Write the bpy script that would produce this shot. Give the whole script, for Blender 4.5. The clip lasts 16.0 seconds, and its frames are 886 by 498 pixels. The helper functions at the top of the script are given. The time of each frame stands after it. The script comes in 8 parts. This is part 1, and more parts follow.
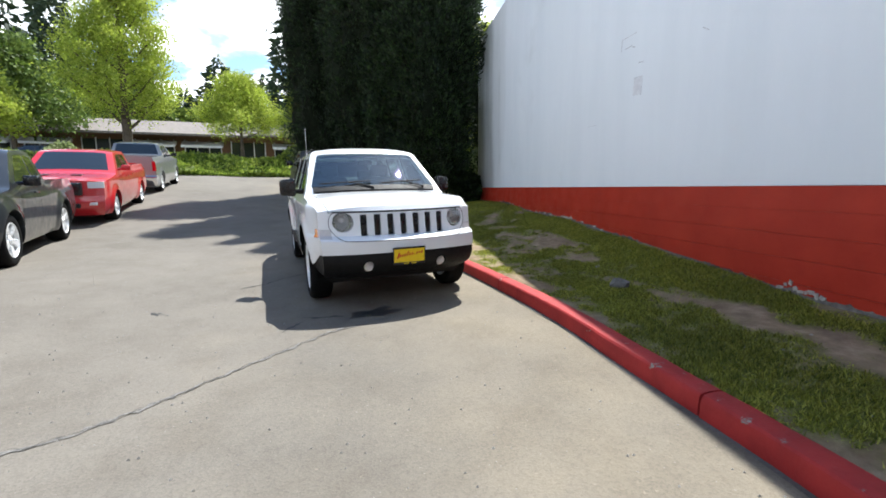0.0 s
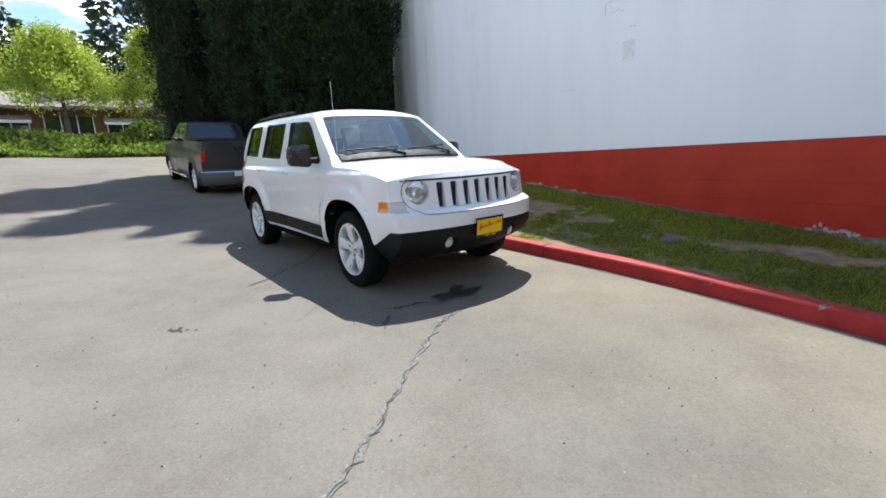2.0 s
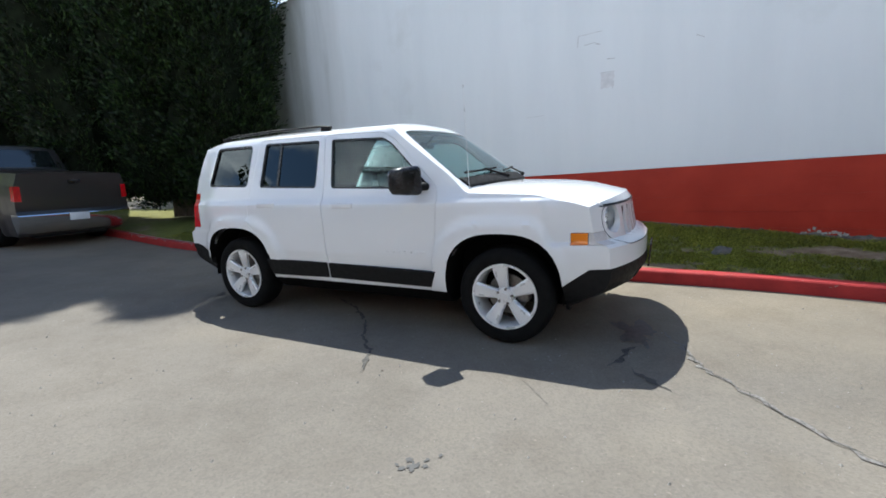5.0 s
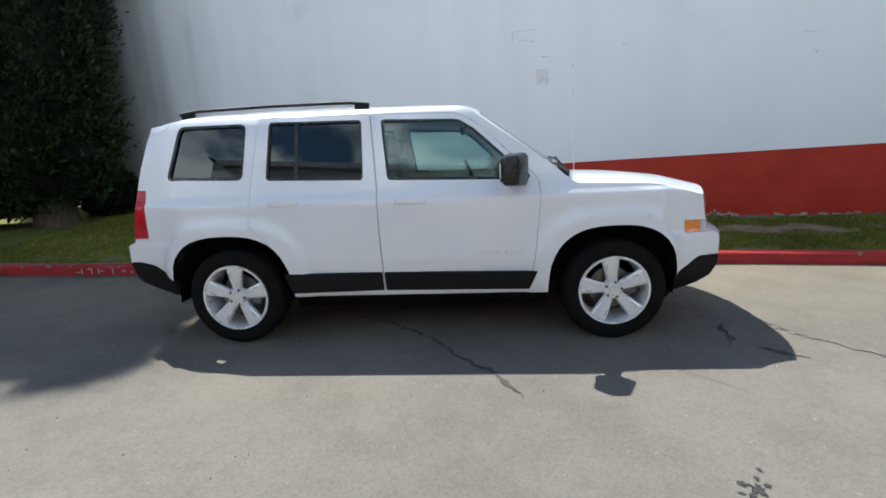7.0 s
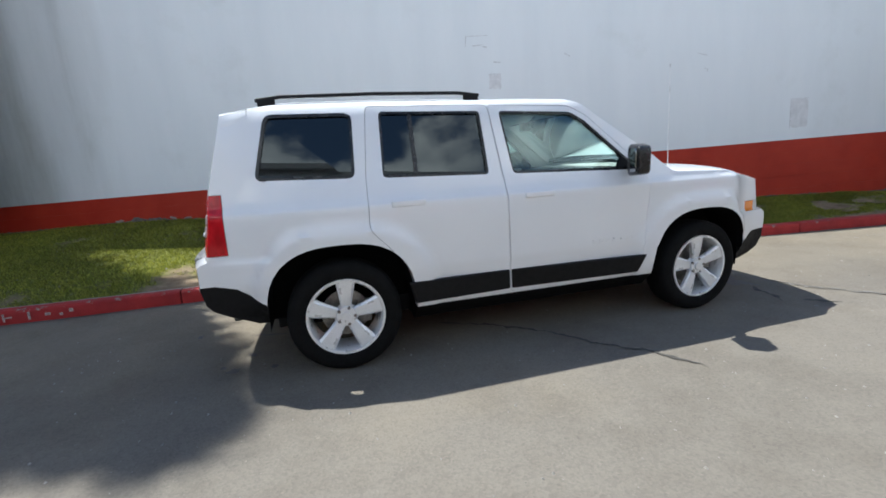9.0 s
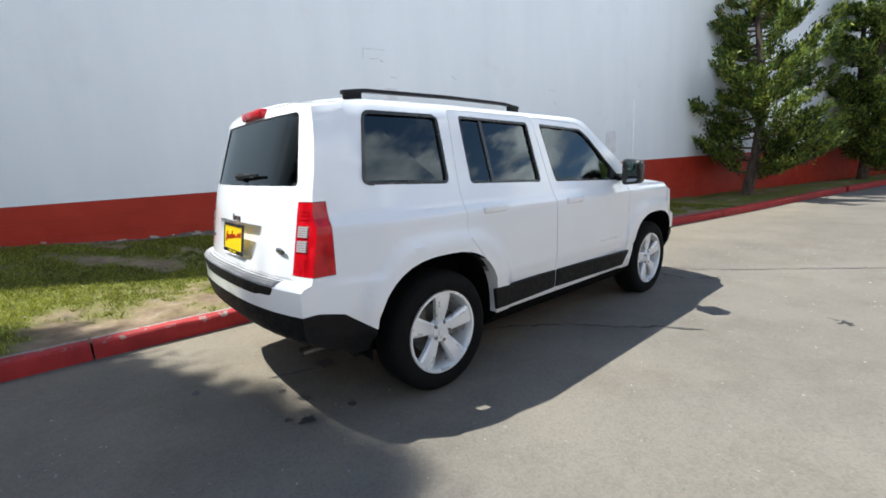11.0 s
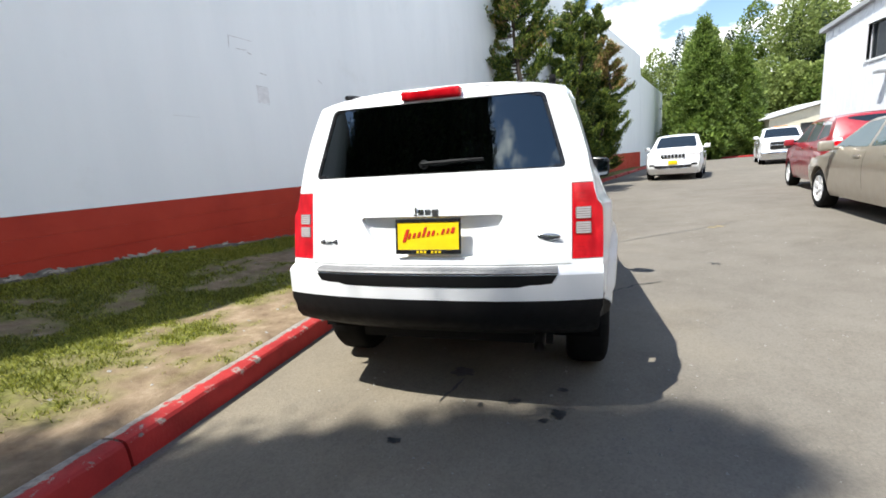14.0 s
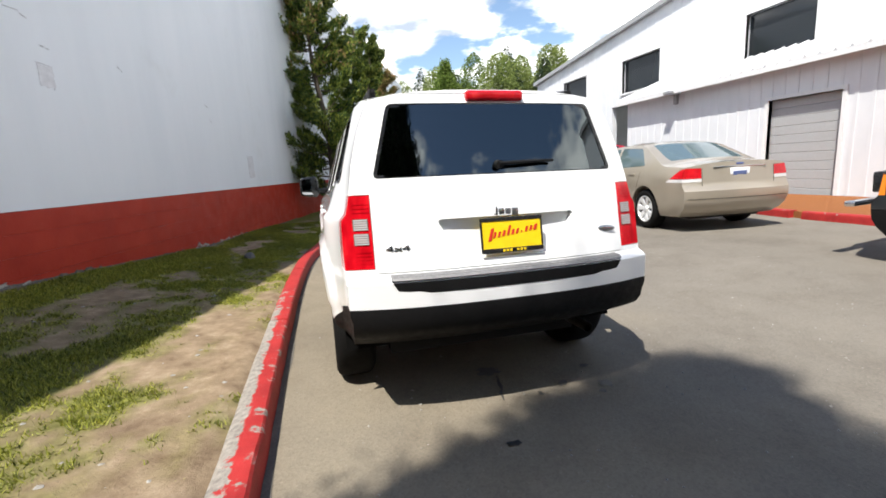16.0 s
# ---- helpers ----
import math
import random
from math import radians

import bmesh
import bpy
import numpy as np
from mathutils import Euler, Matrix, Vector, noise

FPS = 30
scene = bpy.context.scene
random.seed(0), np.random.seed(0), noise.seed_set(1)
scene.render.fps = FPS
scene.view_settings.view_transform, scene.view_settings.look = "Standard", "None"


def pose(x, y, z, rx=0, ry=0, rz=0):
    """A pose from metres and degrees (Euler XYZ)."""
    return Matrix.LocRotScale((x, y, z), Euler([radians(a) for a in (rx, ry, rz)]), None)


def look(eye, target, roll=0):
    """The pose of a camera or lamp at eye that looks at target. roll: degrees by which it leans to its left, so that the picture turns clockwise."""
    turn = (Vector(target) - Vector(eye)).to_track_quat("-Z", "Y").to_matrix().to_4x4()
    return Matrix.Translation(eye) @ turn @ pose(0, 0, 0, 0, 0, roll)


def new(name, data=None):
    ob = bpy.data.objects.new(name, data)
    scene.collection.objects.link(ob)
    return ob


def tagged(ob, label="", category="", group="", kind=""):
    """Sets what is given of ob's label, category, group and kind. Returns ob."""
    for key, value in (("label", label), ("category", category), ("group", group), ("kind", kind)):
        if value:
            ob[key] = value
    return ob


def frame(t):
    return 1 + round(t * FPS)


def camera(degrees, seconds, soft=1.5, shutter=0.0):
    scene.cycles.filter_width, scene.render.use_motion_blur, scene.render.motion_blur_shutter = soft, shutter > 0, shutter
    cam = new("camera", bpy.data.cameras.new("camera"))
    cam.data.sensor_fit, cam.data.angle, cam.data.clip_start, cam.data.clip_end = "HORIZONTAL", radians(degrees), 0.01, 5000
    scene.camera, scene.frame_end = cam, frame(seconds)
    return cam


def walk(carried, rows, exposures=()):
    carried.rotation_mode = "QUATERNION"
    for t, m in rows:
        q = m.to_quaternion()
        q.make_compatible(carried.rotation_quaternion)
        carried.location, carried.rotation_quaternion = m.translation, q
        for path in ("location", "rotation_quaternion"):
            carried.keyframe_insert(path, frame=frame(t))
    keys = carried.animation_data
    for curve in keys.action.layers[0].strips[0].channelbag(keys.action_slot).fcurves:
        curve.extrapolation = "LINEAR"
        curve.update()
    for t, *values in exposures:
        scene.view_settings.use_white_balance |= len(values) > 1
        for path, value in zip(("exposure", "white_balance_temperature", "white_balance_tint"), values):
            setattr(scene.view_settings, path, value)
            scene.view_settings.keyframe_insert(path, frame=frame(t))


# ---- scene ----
cam = camera(90.7, 16.0, soft=1.7)
PATH = [
    (0, (-1.233, -6.156, 1.123), (-0.496, -4.317, 0.846), -0.35),
    (0.5, (-1.641, -5.910, 1.115), (-0.765, -4.137, 0.816), -1.69),
    (1, (-1.982, -5.544, 1.068), (-0.983, -3.845, 0.729), -0.92),
    (1.5, (-2.317, -5.213, 1.052), (-1.199, -3.585, 0.737), -0.55),
    (2, (-2.628, -4.833, 1.041), (-1.395, -3.307, 0.648), -2.09),
    (2.5, (-2.865, -4.422, 1.040), (-1.561, -2.951, 0.675), -1.37),
    (3, (-3.138, -4.007, 1.056), (-1.714, -2.651, 0.688), -2.83),
    (3.5, (-3.294, -3.562, 1.065), (-1.795, -2.287, 0.707), -4.53),
    (4, (-3.457, -3.142, 1.085), (-1.865, -1.972, 0.776), -3.26),
    (4.5, (-3.603, -2.747, 1.096), (-1.930, -1.691, 0.801), -3.38),
    (7, (-3.749, -0.418, 1.180), (-1.789, -0.266, 0.814), -3.74),
    (7.5, (-3.685, 0.055, 1.184), (-1.725, 0.063, 0.789), -4.93),
    (8, (-3.710, 0.526, 1.196), (-1.765, 0.310, 0.782), -6.06),
    (8.5, (-3.620, 0.957, 1.210), (-1.698, 0.606, 0.782), -6.13),
    (9, (-3.456, 1.365, 1.220), (-1.558, 0.860, 0.838), -4.89),
    (9.5, (-3.300, 1.792, 1.285), (-1.471, 1.082, 0.897), -5.46),
    (12, (-2.043, 3.357, 1.268), (-0.832, 1.800, 0.939), -3.49),
    (12.5, (-1.725, 3.585, 1.267), (-0.634, 1.942, 0.934), -4.35),
    (13, (-1.380, 3.753, 1.288), (-0.437, 2.023, 0.946), -3.60),
    (13.5, (-1.037, 3.959, 1.311), (-0.353, 2.111, 0.968), -4.68),
    (14, (-0.638, 4.040, 1.275), (-0.102, 2.150, 0.900), -4.51),
    (14.5, (-0.266, 4.078, 1.285), (0.062, 2.137, 0.930), -3.28),
    (15, (0.109, 4.119, 1.296), (0.141, 2.156, 0.914), -3.48),
    (15.5, (0.481, 4.042, 1.287), (0.315, 2.090, 0.885), -3.34),
    (16, (0.840, 4.011, 1.281), (0.330, 2.111, 0.919), -3.45),
]
EXPOSE = [(0.0, 1.07, 6150, 7), (1.5, 1.06, 6080, 7), (2.5, 0.91, 6040, 6), (3.5, 0.85, 6010, 6), (4.5, 0.84, 6050, 6), (7.0, 0.77, 6070, 5), (9.5, 0.87, 6100, 6), (12.0, 1.02, 6270, 6), (14.0, 0.99, 6380, 7), (16.0, 0.85, 6610, 9)]
walk(cam, [(t, look(eye, target, roll)) for t, eye, target, roll in PATH], exposures=EXPOSE)

# ---- light ----
SUN = Vector((0.470, 0.445, 1.15)).normalized()
elev = math.asin(SUN.z)
world = bpy.data.worlds.new("sky")
scene.world = world
world.use_nodes = True
wt = world.node_tree
wt.nodes.clear()
w_out = wt.nodes.new("ShaderNodeOutputWorld")
w_bg = wt.nodes.new("ShaderNodeBackground")
w_sky = wt.nodes.new("ShaderNodeTexSky")
w_sky.sky_type = 'NISHITA'
w_sky.sun_disc = False
w_sky.sun_elevation = elev
w_sky.sun_rotation = math.atan2(SUN.x, SUN.y)
w_sky.air_density, w_sky.dust_density, w_sky.ozone_density = 1.0, 0.3, 1.5
w_bg.inputs["Strength"].default_value = 0.114
w_co = wt.nodes.new("ShaderNodeTexCoord")
# cumulus: the view direction is laid on a flat cloud deck
w_sep = wt.nodes.new("ShaderNodeSeparateXYZ")
wt.links.new(w_co.outputs["Generated"], w_sep.inputs[0])


def w_math(op, a, b, clamp=False):
    n = wt.nodes.new("ShaderNodeMath")
    n.operation, n.use_clamp = op, clamp
    for k, v in enumerate((a, b)):
        if isinstance(v, (int, float)):
            n.inputs[k].default_value = v
        else:
            wt.links.new(v, n.inputs[k])
    return n.outputs[0]


w_h = w_math('ADD', w_math('MAXIMUM', w_sep.outputs["Z"], 0.0), 0.16)
w_vec = wt.nodes.new("ShaderNodeCombineXYZ")
wt.links.new(w_math('DIVIDE', w_sep.outputs["X"], w_h), w_vec.inputs[0])
wt.links.new(w_math('DIVIDE', w_sep.outputs["Y"], w_h), w_vec.inputs[1])
w_n1 = wt.nodes.new("ShaderNodeTexNoise")
w_n1.inputs["Scale"].default_value, w_n1.inputs["Detail"].default_value = 1.75, 12.0
w_n1.inputs["Roughness"].default_value = 0.55
wt.links.new(w_vec.outputs[0], w_n1.inputs["Vector"])
w_cov = wt.nodes.new("ShaderNodeMapRange")
w_cov.interpolation_type = 'SMOOTHSTEP'
w_cov.inputs["From Min"].default_value, w_cov.inputs["From Max"].default_value = 0.425, 0.505
# the deck thins out overhead
w_thin = w_math('MULTIPLY', w_math('MAXIMUM', w_math('SUBTRACT', w_sep.outputs["Z"], 0.46), 0.0), 0.65)
wt.links.new(w_math('SUBTRACT', w_n1.outputs["Fac"], w_thin), w_cov.inputs["Value"])
w_n2 = wt.nodes.new("ShaderNodeTexNoise")
w_n2.inputs["Scale"].default_value, w_n2.inputs["Detail"].default_value = 3.6, 8.0
wt.links.new(w_vec.outputs[0], w_n2.inputs["Vector"])
w_ramp = wt.nodes.new("ShaderNodeValToRGB")
w_ramp.color_ramp.elements[0].color = (3.6, 4.1, 4.9, 1)
w_ramp.color_ramp.elements[1].color = (14.2, 14.0, 13.6, 1)
w_ramp.color_ramp.elements[0].position, w_ramp.color_ramp.elements[1].position = 0.36, 0.62
wt.links.new(w_n2.outputs["Fac"], w_ramp.inputs[0])
w_mix = wt.nodes.new("ShaderNodeMix")
w_mix.data_type = 'RGBA'
wt.links.new(w_math('MULTIPLY', w_cov.outputs[0], 0.92), w_mix.inputs["Factor"])
wt.links.new(w_sky.outputs[0], w_mix.inputs["A"])
wt.links.new(w_ramp.outputs[0], w_mix.inputs["B"])
wt.links.new(w_mix.outputs["Result"], w_bg.inputs["Color"])
wt.links.new(w_bg.outputs[0], w_out.inputs["Surface"])
sun = new("sun", bpy.data.lights.new("sun", 'SUN'))
sun.data.energy, sun.data.angle, sun.data.color = 4.65, radians(0.53), (1.0, 0.955, 0.89)
sun.matrix_basis = look(SUN * 60, (0, 0, 0))


# ---- materials ----
class Mat:
    """A small node-material builder."""

    def __init__(self, name, color=(0.5, 0.5, 0.5), rough=0.6, metal=0.0, spec=0.5, coat=0.0):
        self.m = bpy.data.materials.new(name)
        self.m.use_nodes = True
        self.t = self.m.node_tree
        self.b = self.t.nodes["Principled BSDF"]
        self.b.inputs["Base Color"].default_value = (*color, 1)
        self.b.inputs["Roughness"].default_value = rough
        self.b.inputs["Metallic"].default_value = metal
        self.b.inputs["Specular IOR Level"].default_value = spec
        self.b.inputs["Coat Weight"].default_value = coat
        self.b.inputs["Coat Roughness"].default_value = 0.03
        self.co = None

    def put(self, socket, key):
        self.t.links.new(socket, self.b.inputs[key])
        return self

    def coords(self):
        if self.co is None:
            self.co = self.t.nodes.new("ShaderNodeTexCoord").outputs["Object"]
        return self.co

    def world_coords(self):
        return self.t.nodes.new("ShaderNodeNewGeometry").outputs["Position"]

    def scaled(self, sx, sy, sz, base=None):
        n = self.t.nodes.new("ShaderNodeMapping")
        n.inputs["Scale"].default_value = (sx, sy, sz)
        self.t.links.new(base or self.coords(), n.inputs[0])
        return n.outputs[0]

    def noise(self, scale, detail=4.0, rough=0.55, vec=None):
        n = self.t.nodes.new("ShaderNodeTexNoise")
        n.inputs["Scale"].default_value, n.inputs["Detail"].default_value = scale, detail
        n.inputs["Roughness"].default_value = rough
        self.t.links.new(vec or self.coords(), n.inputs["Vector"])
        return n.outputs["Fac"]

    def voronoi(self, scale, vec=None, out="Distance", feature='F1'):
        n = self.t.nodes.new("ShaderNodeTexVoronoi")
        n.inputs["Scale"].default_value = scale
        n.feature = feature
        self.t.links.new(vec or self.coords(), n.inputs["Vector"])
        return n.outputs[out]

    def ramp(self, fac, *stops):
        n = self.t.nodes.new("ShaderNodeValToRGB")
        els = n.color_ramp.elements
        while len(els) < len(stops):
            els.new(0.5)
        for e, (p, c) in zip(els, stops):
            e.position = p
            e.color = (*c, 1) if len(c) == 3 else c
        self.t.links.new(fac, n.inputs[0])
        return n.outputs[0]

    def range(self, fac, a, b, c, d):
        n = self.t.nodes.new("ShaderNodeMapRange")
        for k, v in zip(("From Min", "From Max", "To Min", "To Max"), (a, b, c, d)):
            n.inputs[k].default_value = v
        self.t.links.new(fac, n.inputs["Value"])
        return n.outputs[0]

    def mix(self, fac, a, b, mode='MIX'):
        n = self.t.nodes.new("ShaderNodeMix")
        n.data_type, n.blend_type = 'RGBA', mode
        for k, v in (("Factor", fac), ("A", a), ("B", b)):
            if isinstance(v, (int, float)):
                n.inputs[k].default_value = v
            elif isinstance(v, tuple):
                n.inputs[k].default_value = (*v, 1)
            else:
                self.t.links.new(v, n.inputs[k])
        return n.outputs["Result"]

    def bump(self, height, strength=0.3, dist=0.01):
        n = self.t.nodes.new("ShaderNodeBump")
        n.inputs["Strength"].default_value, n.inputs["Distance"].default_value = strength, dist
        self.t.links.new(height, n.inputs["Height"])
        self.t.links.new(n.outputs[0], self.b.inputs["Normal"])
        return self

    def random(self):
        return self.t.nodes.new("ShaderNodeObjectInfo").outputs["Random"]

    def island(self):
        return self.t.nodes.new("ShaderNodeNewGeometry").outputs["Random Per Island"]


def paint(name, color, coat=1.0, metal=0.0, rough=0.35, dust=0.05):
    k = Mat(name, color, rough, metal, 0.5, coat)
    n = k.noise(2.6, 6)
    dark = tuple(c * (1 - dust) for c in color)
    k.put(k.mix(k.range(n, 0.35, 0.7, 0, 1), color, dark), "Base Color")
    k.put(k.range(k.noise(7, 5), 0.3, 0.7, rough - 0.06, rough + 0.08), "Roughness")
    return k.m


def plain(name, color, rough=0.6, metal=0.0, grain=60.0, vary=0.25, bump=0.08, spec=0.5):
    k = Mat(name, color, rough, metal, spec)
    n = k.noise(grain, 5)
    k.put(k.mix(k.range(n, 0.3, 0.7, 0, 1), tuple(c * (1 - vary) for c in color), tuple(min(1, c * (1 + vary)) for c in color)), "Base Color")
    k.put(k.range(k.noise(grain * 0.13, 4), 0.3, 0.7, max(0.02, rough - 0.1), min(1, rough + 0.1)), "Roughness")
    if bump:
        k.bump(n, bump, 0.004)
    return k.m


def clear_glass(name, tint, rough=0.0, ior=2.2):
    k = Mat(name, tint, rough)
    tr = k.t.nodes.new("ShaderNodeBsdfTransparent")
    tr.inputs[0].default_value = (*tint, 1)
    gl = k.t.nodes.new("ShaderNodeBsdfGlossy")
    gl.inputs["Roughness"].default_value = 0.0
    gl.inputs["Color"].default_value = (0.86, 0.97, 1.0, 1)
    fr = k.t.nodes.new("ShaderNodeFresnel")
    fr.inputs["IOR"].default_value = ior
    mx = k.t.nodes.new("ShaderNodeMixShader")
    out = k.t.nodes["Material Output"]
    k.t.links.new(fr.outputs[0], mx.inputs[0])
    k.t.links.new(tr.outputs[0], mx.inputs[1])
    k.t.links.new(gl.outputs[0], mx.inputs[2])
    k.t.links.new(mx.outputs[0], out.inputs[0])
    return k.m


M_WHITE = paint("white_car_paint", (0.825, 0.835, 0.845), dust=0.025)
M_BLACK = plain("black_textured_plastic", (0.0075, 0.0075, 0.008), 0.6, grain=220, vary=0.4, bump=0.25, spec=0.22)
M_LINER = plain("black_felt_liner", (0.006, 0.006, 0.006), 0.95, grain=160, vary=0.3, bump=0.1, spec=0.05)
M_GLOSSBLACK = plain("black_trim", (0.012, 0.012, 0.013), 0.25, grain=90, bump=0)
M_RUBBER = plain("tyre_rubber", (0.008, 0.008, 0.008), 0.85, grain=140, vary=0.35, bump=0.2, spec=0.12)
M_ALLOY = plain("silver_alloy", (0.78, 0.79, 0.80), 0.33, metal=0.35, grain=160, vary=0.08, bump=0.02)
M_CHROME = plain("chrome", (0.75, 0.75, 0.76), 0.08, metal=1.0, grain=40, vary=0.05, bump=0)
M_STEEL = plain("brake_steel", (0.22, 0.21, 0.20), 0.45, metal=0.9, grain=60)
M_PRIVACY = clear_glass("dark_privacy_glass", (0.06, 0.065, 0.07), ior=1.62)
M_REARGLASS = clear_glass("dark_rear_glass", (0.06, 0.065, 0.07), ior=2.0)
M_GLASS = clear_glass("green_tinted_glass", (0.74, 0.84, 0.81), ior=1.55)
M_WSHIELD = clear_glass("windshield_glass", (0.70, 0.82, 0.80), ior=2.2)
M_LENS = clear_glass("clear_lamp_lens", (0.97, 0.98, 0.99), ior=1.25)
M_MIRROR = Mat("mirror_silver", (0.42, 0.44, 0.46), 0.02, 1.0).m
k = Mat("red_lamp_lens", (0.5, 0.004, 0.010), 0.22, 0, 0.4, 0.4)
k.put(k.ramp(k.noise(22, 3, 0.5, k.scaled(1, 1, 0.4)), (0.3, (0.36, 0.001, 0.006)), (0.58, (0.56, 0.004, 0.012)), (0.8, (0.70, 0.02, 0.026))), "Base Color")
M_RED_LENS = k.m
M_BOWL = plain("lamp_reflector", (0.93, 0.94, 0.95), 0.22, metal=1.0, grain=90, vary=0.12, bump=0.15)
M_LENSBACK = plain("grey_lens_groove", (0.16, 0.13, 0.13), 0.3, grain=40, vary=0.15, bump=0.0)
M_REVERSE = plain("reversing_lens", (0.46, 0.42, 0.42), 0.2, grain=25, vary=0.08, bump=0.0)
M_PADGREY = plain("worn_grey_step_plastic", (0.20, 0.20, 0.205), 0.5, grain=80, vary=0.2, bump=0.1)
M_AMBER = Mat("amber_lamp_lens", (0.85, 0.24, 0.01), 0.15, 0, 0.6, 1.0).m
M_FROST = plain("frosted_lamp_lens", (0.62, 0.60, 0.60), 0.2, grain=120, vary=0.12, bump=0.1)
M_INTERIOR = plain("dark_cabin_cloth", (0.075, 0.076, 0.08), 0.85, grain=300, vary=0.3, bump=0.2)
M_GREYCLOTH = plain("grey_cabin_trim", (0.16, 0.155, 0.15), 0.8, grain=200, vary=0.2)
M_PLATE_Y = plain("yellow_plate", (0.80, 0.56, 0.005), 0.4, grain=30, vary=0.05, bump=0)
M_PLATE_RED = plain("red_print", (0.55, 0.03, 0.015), 0.4, grain=30, vary=0.1, bump=0)
M_PLATE_W = plain("white_plate", (0.70, 0.72, 0.76), 0.4, grain=30, vary=0.05, bump=0)
M_PLATE_INK = plain("blue_ink", (0.08, 0.11, 0.25), 0.5, grain=30, vary=0.1, bump=0)
M_BADGE = plain("dull_badge_silver", (0.42, 0.43, 0.45), 0.22, metal=0.95, grain=60, vary=0.1, bump=0)


# asphalt: pale, worn, with coarse aggregate, stains and an older tone near the kerb
k = Mat("worn_asphalt", (0.22, 0.21, 0.2), 0.9, 0, 0.25)
wc = k.world_coords()
base = k.ramp(k.noise(0.35, 5, 0.6, wc), (0.30, (0.150, 0.135, 0.114)), (0.52, (0.174, 0.157, 0.133)), (0.72, (0.196, 0.177, 0.149)))
agg = k.ramp(k.voronoi(95, wc, "Color"), (0.0, (0.78, 0.78, 0.79)), (0.55, (0.99, 0.99, 0.99)), (0.93, (1.06, 1.06, 1.06)), (1.0, (1.5, 1.48, 1.44)))
c1 = k.mix(0.8, base, agg, 'MULTIPLY')
dirt = k.ramp(k.noise(1.7, 9, 0.7, wc), (0.30, (0.82, 0.80, 0.78)), (0.55, (1, 1, 1)), (0.8, (1.1, 1.09, 1.06)))
c2 = k.mix(1.0, c1, dirt, 'MULTIPLY')
spots = k.ramp(k.voronoi(7.0, wc), (0.0, (0.55, 0.55, 0.55)), (0.05, (0.72, 0.72, 0.72)), (0.075, (1, 1, 1)))
c3 = k.mix(k.range(k.noise(0.9, 3, 0.5, wc), 0.52, 0.6, 0, 0.75), c2, k.mix(1.0, c2, spots, 'MULTIPLY'))
fine = k.ramp(k.noise(260, 3, 0.6, wc), (0.25, (0.88, 0.88, 0.88)), (0.75, (1.11, 1.11, 1.11)))
c4 = k.mix(1.0, c3, fine, 'MULTIPLY')
# a sandier strip of older surfacing towards the kerb's southern end
pos = k.t.nodes.new("ShaderNodeSeparateXYZ")
k.t.links.new(wc, pos.inputs[0])
wav = k.range(k.noise(0.7, 5, 0.6, wc), 0.2, 0.8, -1.3, 1.3)
add = k.t.nodes.new("ShaderNodeMath")
add.operation = 'ADD'
k.t.links.new(pos.outputs["X"], add.inputs[0])
k.t.links.new(wav, add.inputs[1])
c4 = k.mix(k.range(add.outputs[0], -1.6, 0.9, 0, 0.85), c4, k.mix(1.0, c4, (1.18, 1.12, 0.98), 'MULTIPLY'))
# pale chips and dark pits of single stones
chips = k.ramp(k.voronoi(24, wc), (0.0, (1, 1, 1)), (0.055, (1, 1, 1)), (0.075, (0, 0, 0)))
some = k.ramp(k.noise(9, 3, 0.6, wc), (0.50, (0, 0, 0)), (0.56, (1, 1, 1)))
c4 = k.mix(k.mix(1.0, chips, some, 'MULTIPLY'), c4, (0.28, 0.265, 0.24))
pits = k.ramp(k.voronoi(15, k.scaled(1.0, 1.3, 1.0, wc)), (0.0, (1, 1, 1)), (0.045, (0.8, 0.8, 0.8)), (0.06, (0, 0, 0)))
some2 = k.ramp(k.noise(5, 3, 0.6, wc), (0.54, (0, 0, 0)), (0.60, (1, 1, 1)))
c4 = k.mix(k.mix(1.0, pits, some2, 'MULTIPLY'), c4, (0.075, 0.07, 0.06))
k.put(c4, "Base Color")
k.bump(k.mix(0.5, k.voronoi(95, wc), k.noise(240, 4, 0.6, wc)), 0.38, 0.006)
M_ASPHALT = k.m

k = Mat("patched_asphalt", (0.3, 0.28, 0.25), 0.92, 0, 0.2)
wc = k.world_coords()
base = k.ramp(k.noise(2.5, 6, 0.6, wc), (0.3, (0.10, 0.092, 0.08)), (0.7, (0.19, 0.175, 0.15)))
agg = k.ramp(k.voronoi(110, wc, "Color"), (0.0, (0.7, 0.7, 0.7)), (0.9, (1.05, 1.05, 1.05)), (1.0, (1.5, 1.5, 1.45)))
k.put(k.mix(0.8, base, agg, 'MULTIPLY'), "Base Color")
k.bump(k.voronoi(110, wc), 0.4, 0.005)
M_GUTTER = k.m

k = Mat("crack_tar", (0.05, 0.048, 0.045), 0.8, 0, 0.3)
k.put(k.ramp(k.noise(40, 4), (0.3, (0.035, 0.033, 0.03)), (0.7, (0.10, 0.095, 0.085))), "Base Color")
k.bump(k.noise(120, 3), 0.4, 0.004)
M_CRACK = k.m
k = Mat("oil_stain", (0.03, 0.03, 0.03), 0.45, 0, 0.5)
k.put(k.ramp(k.noise(30, 5), (0.3, (0.02, 0.02, 0.02)), (0.7, (0.06, 0.058, 0.055))), "Base Color")
M_OIL = k.m

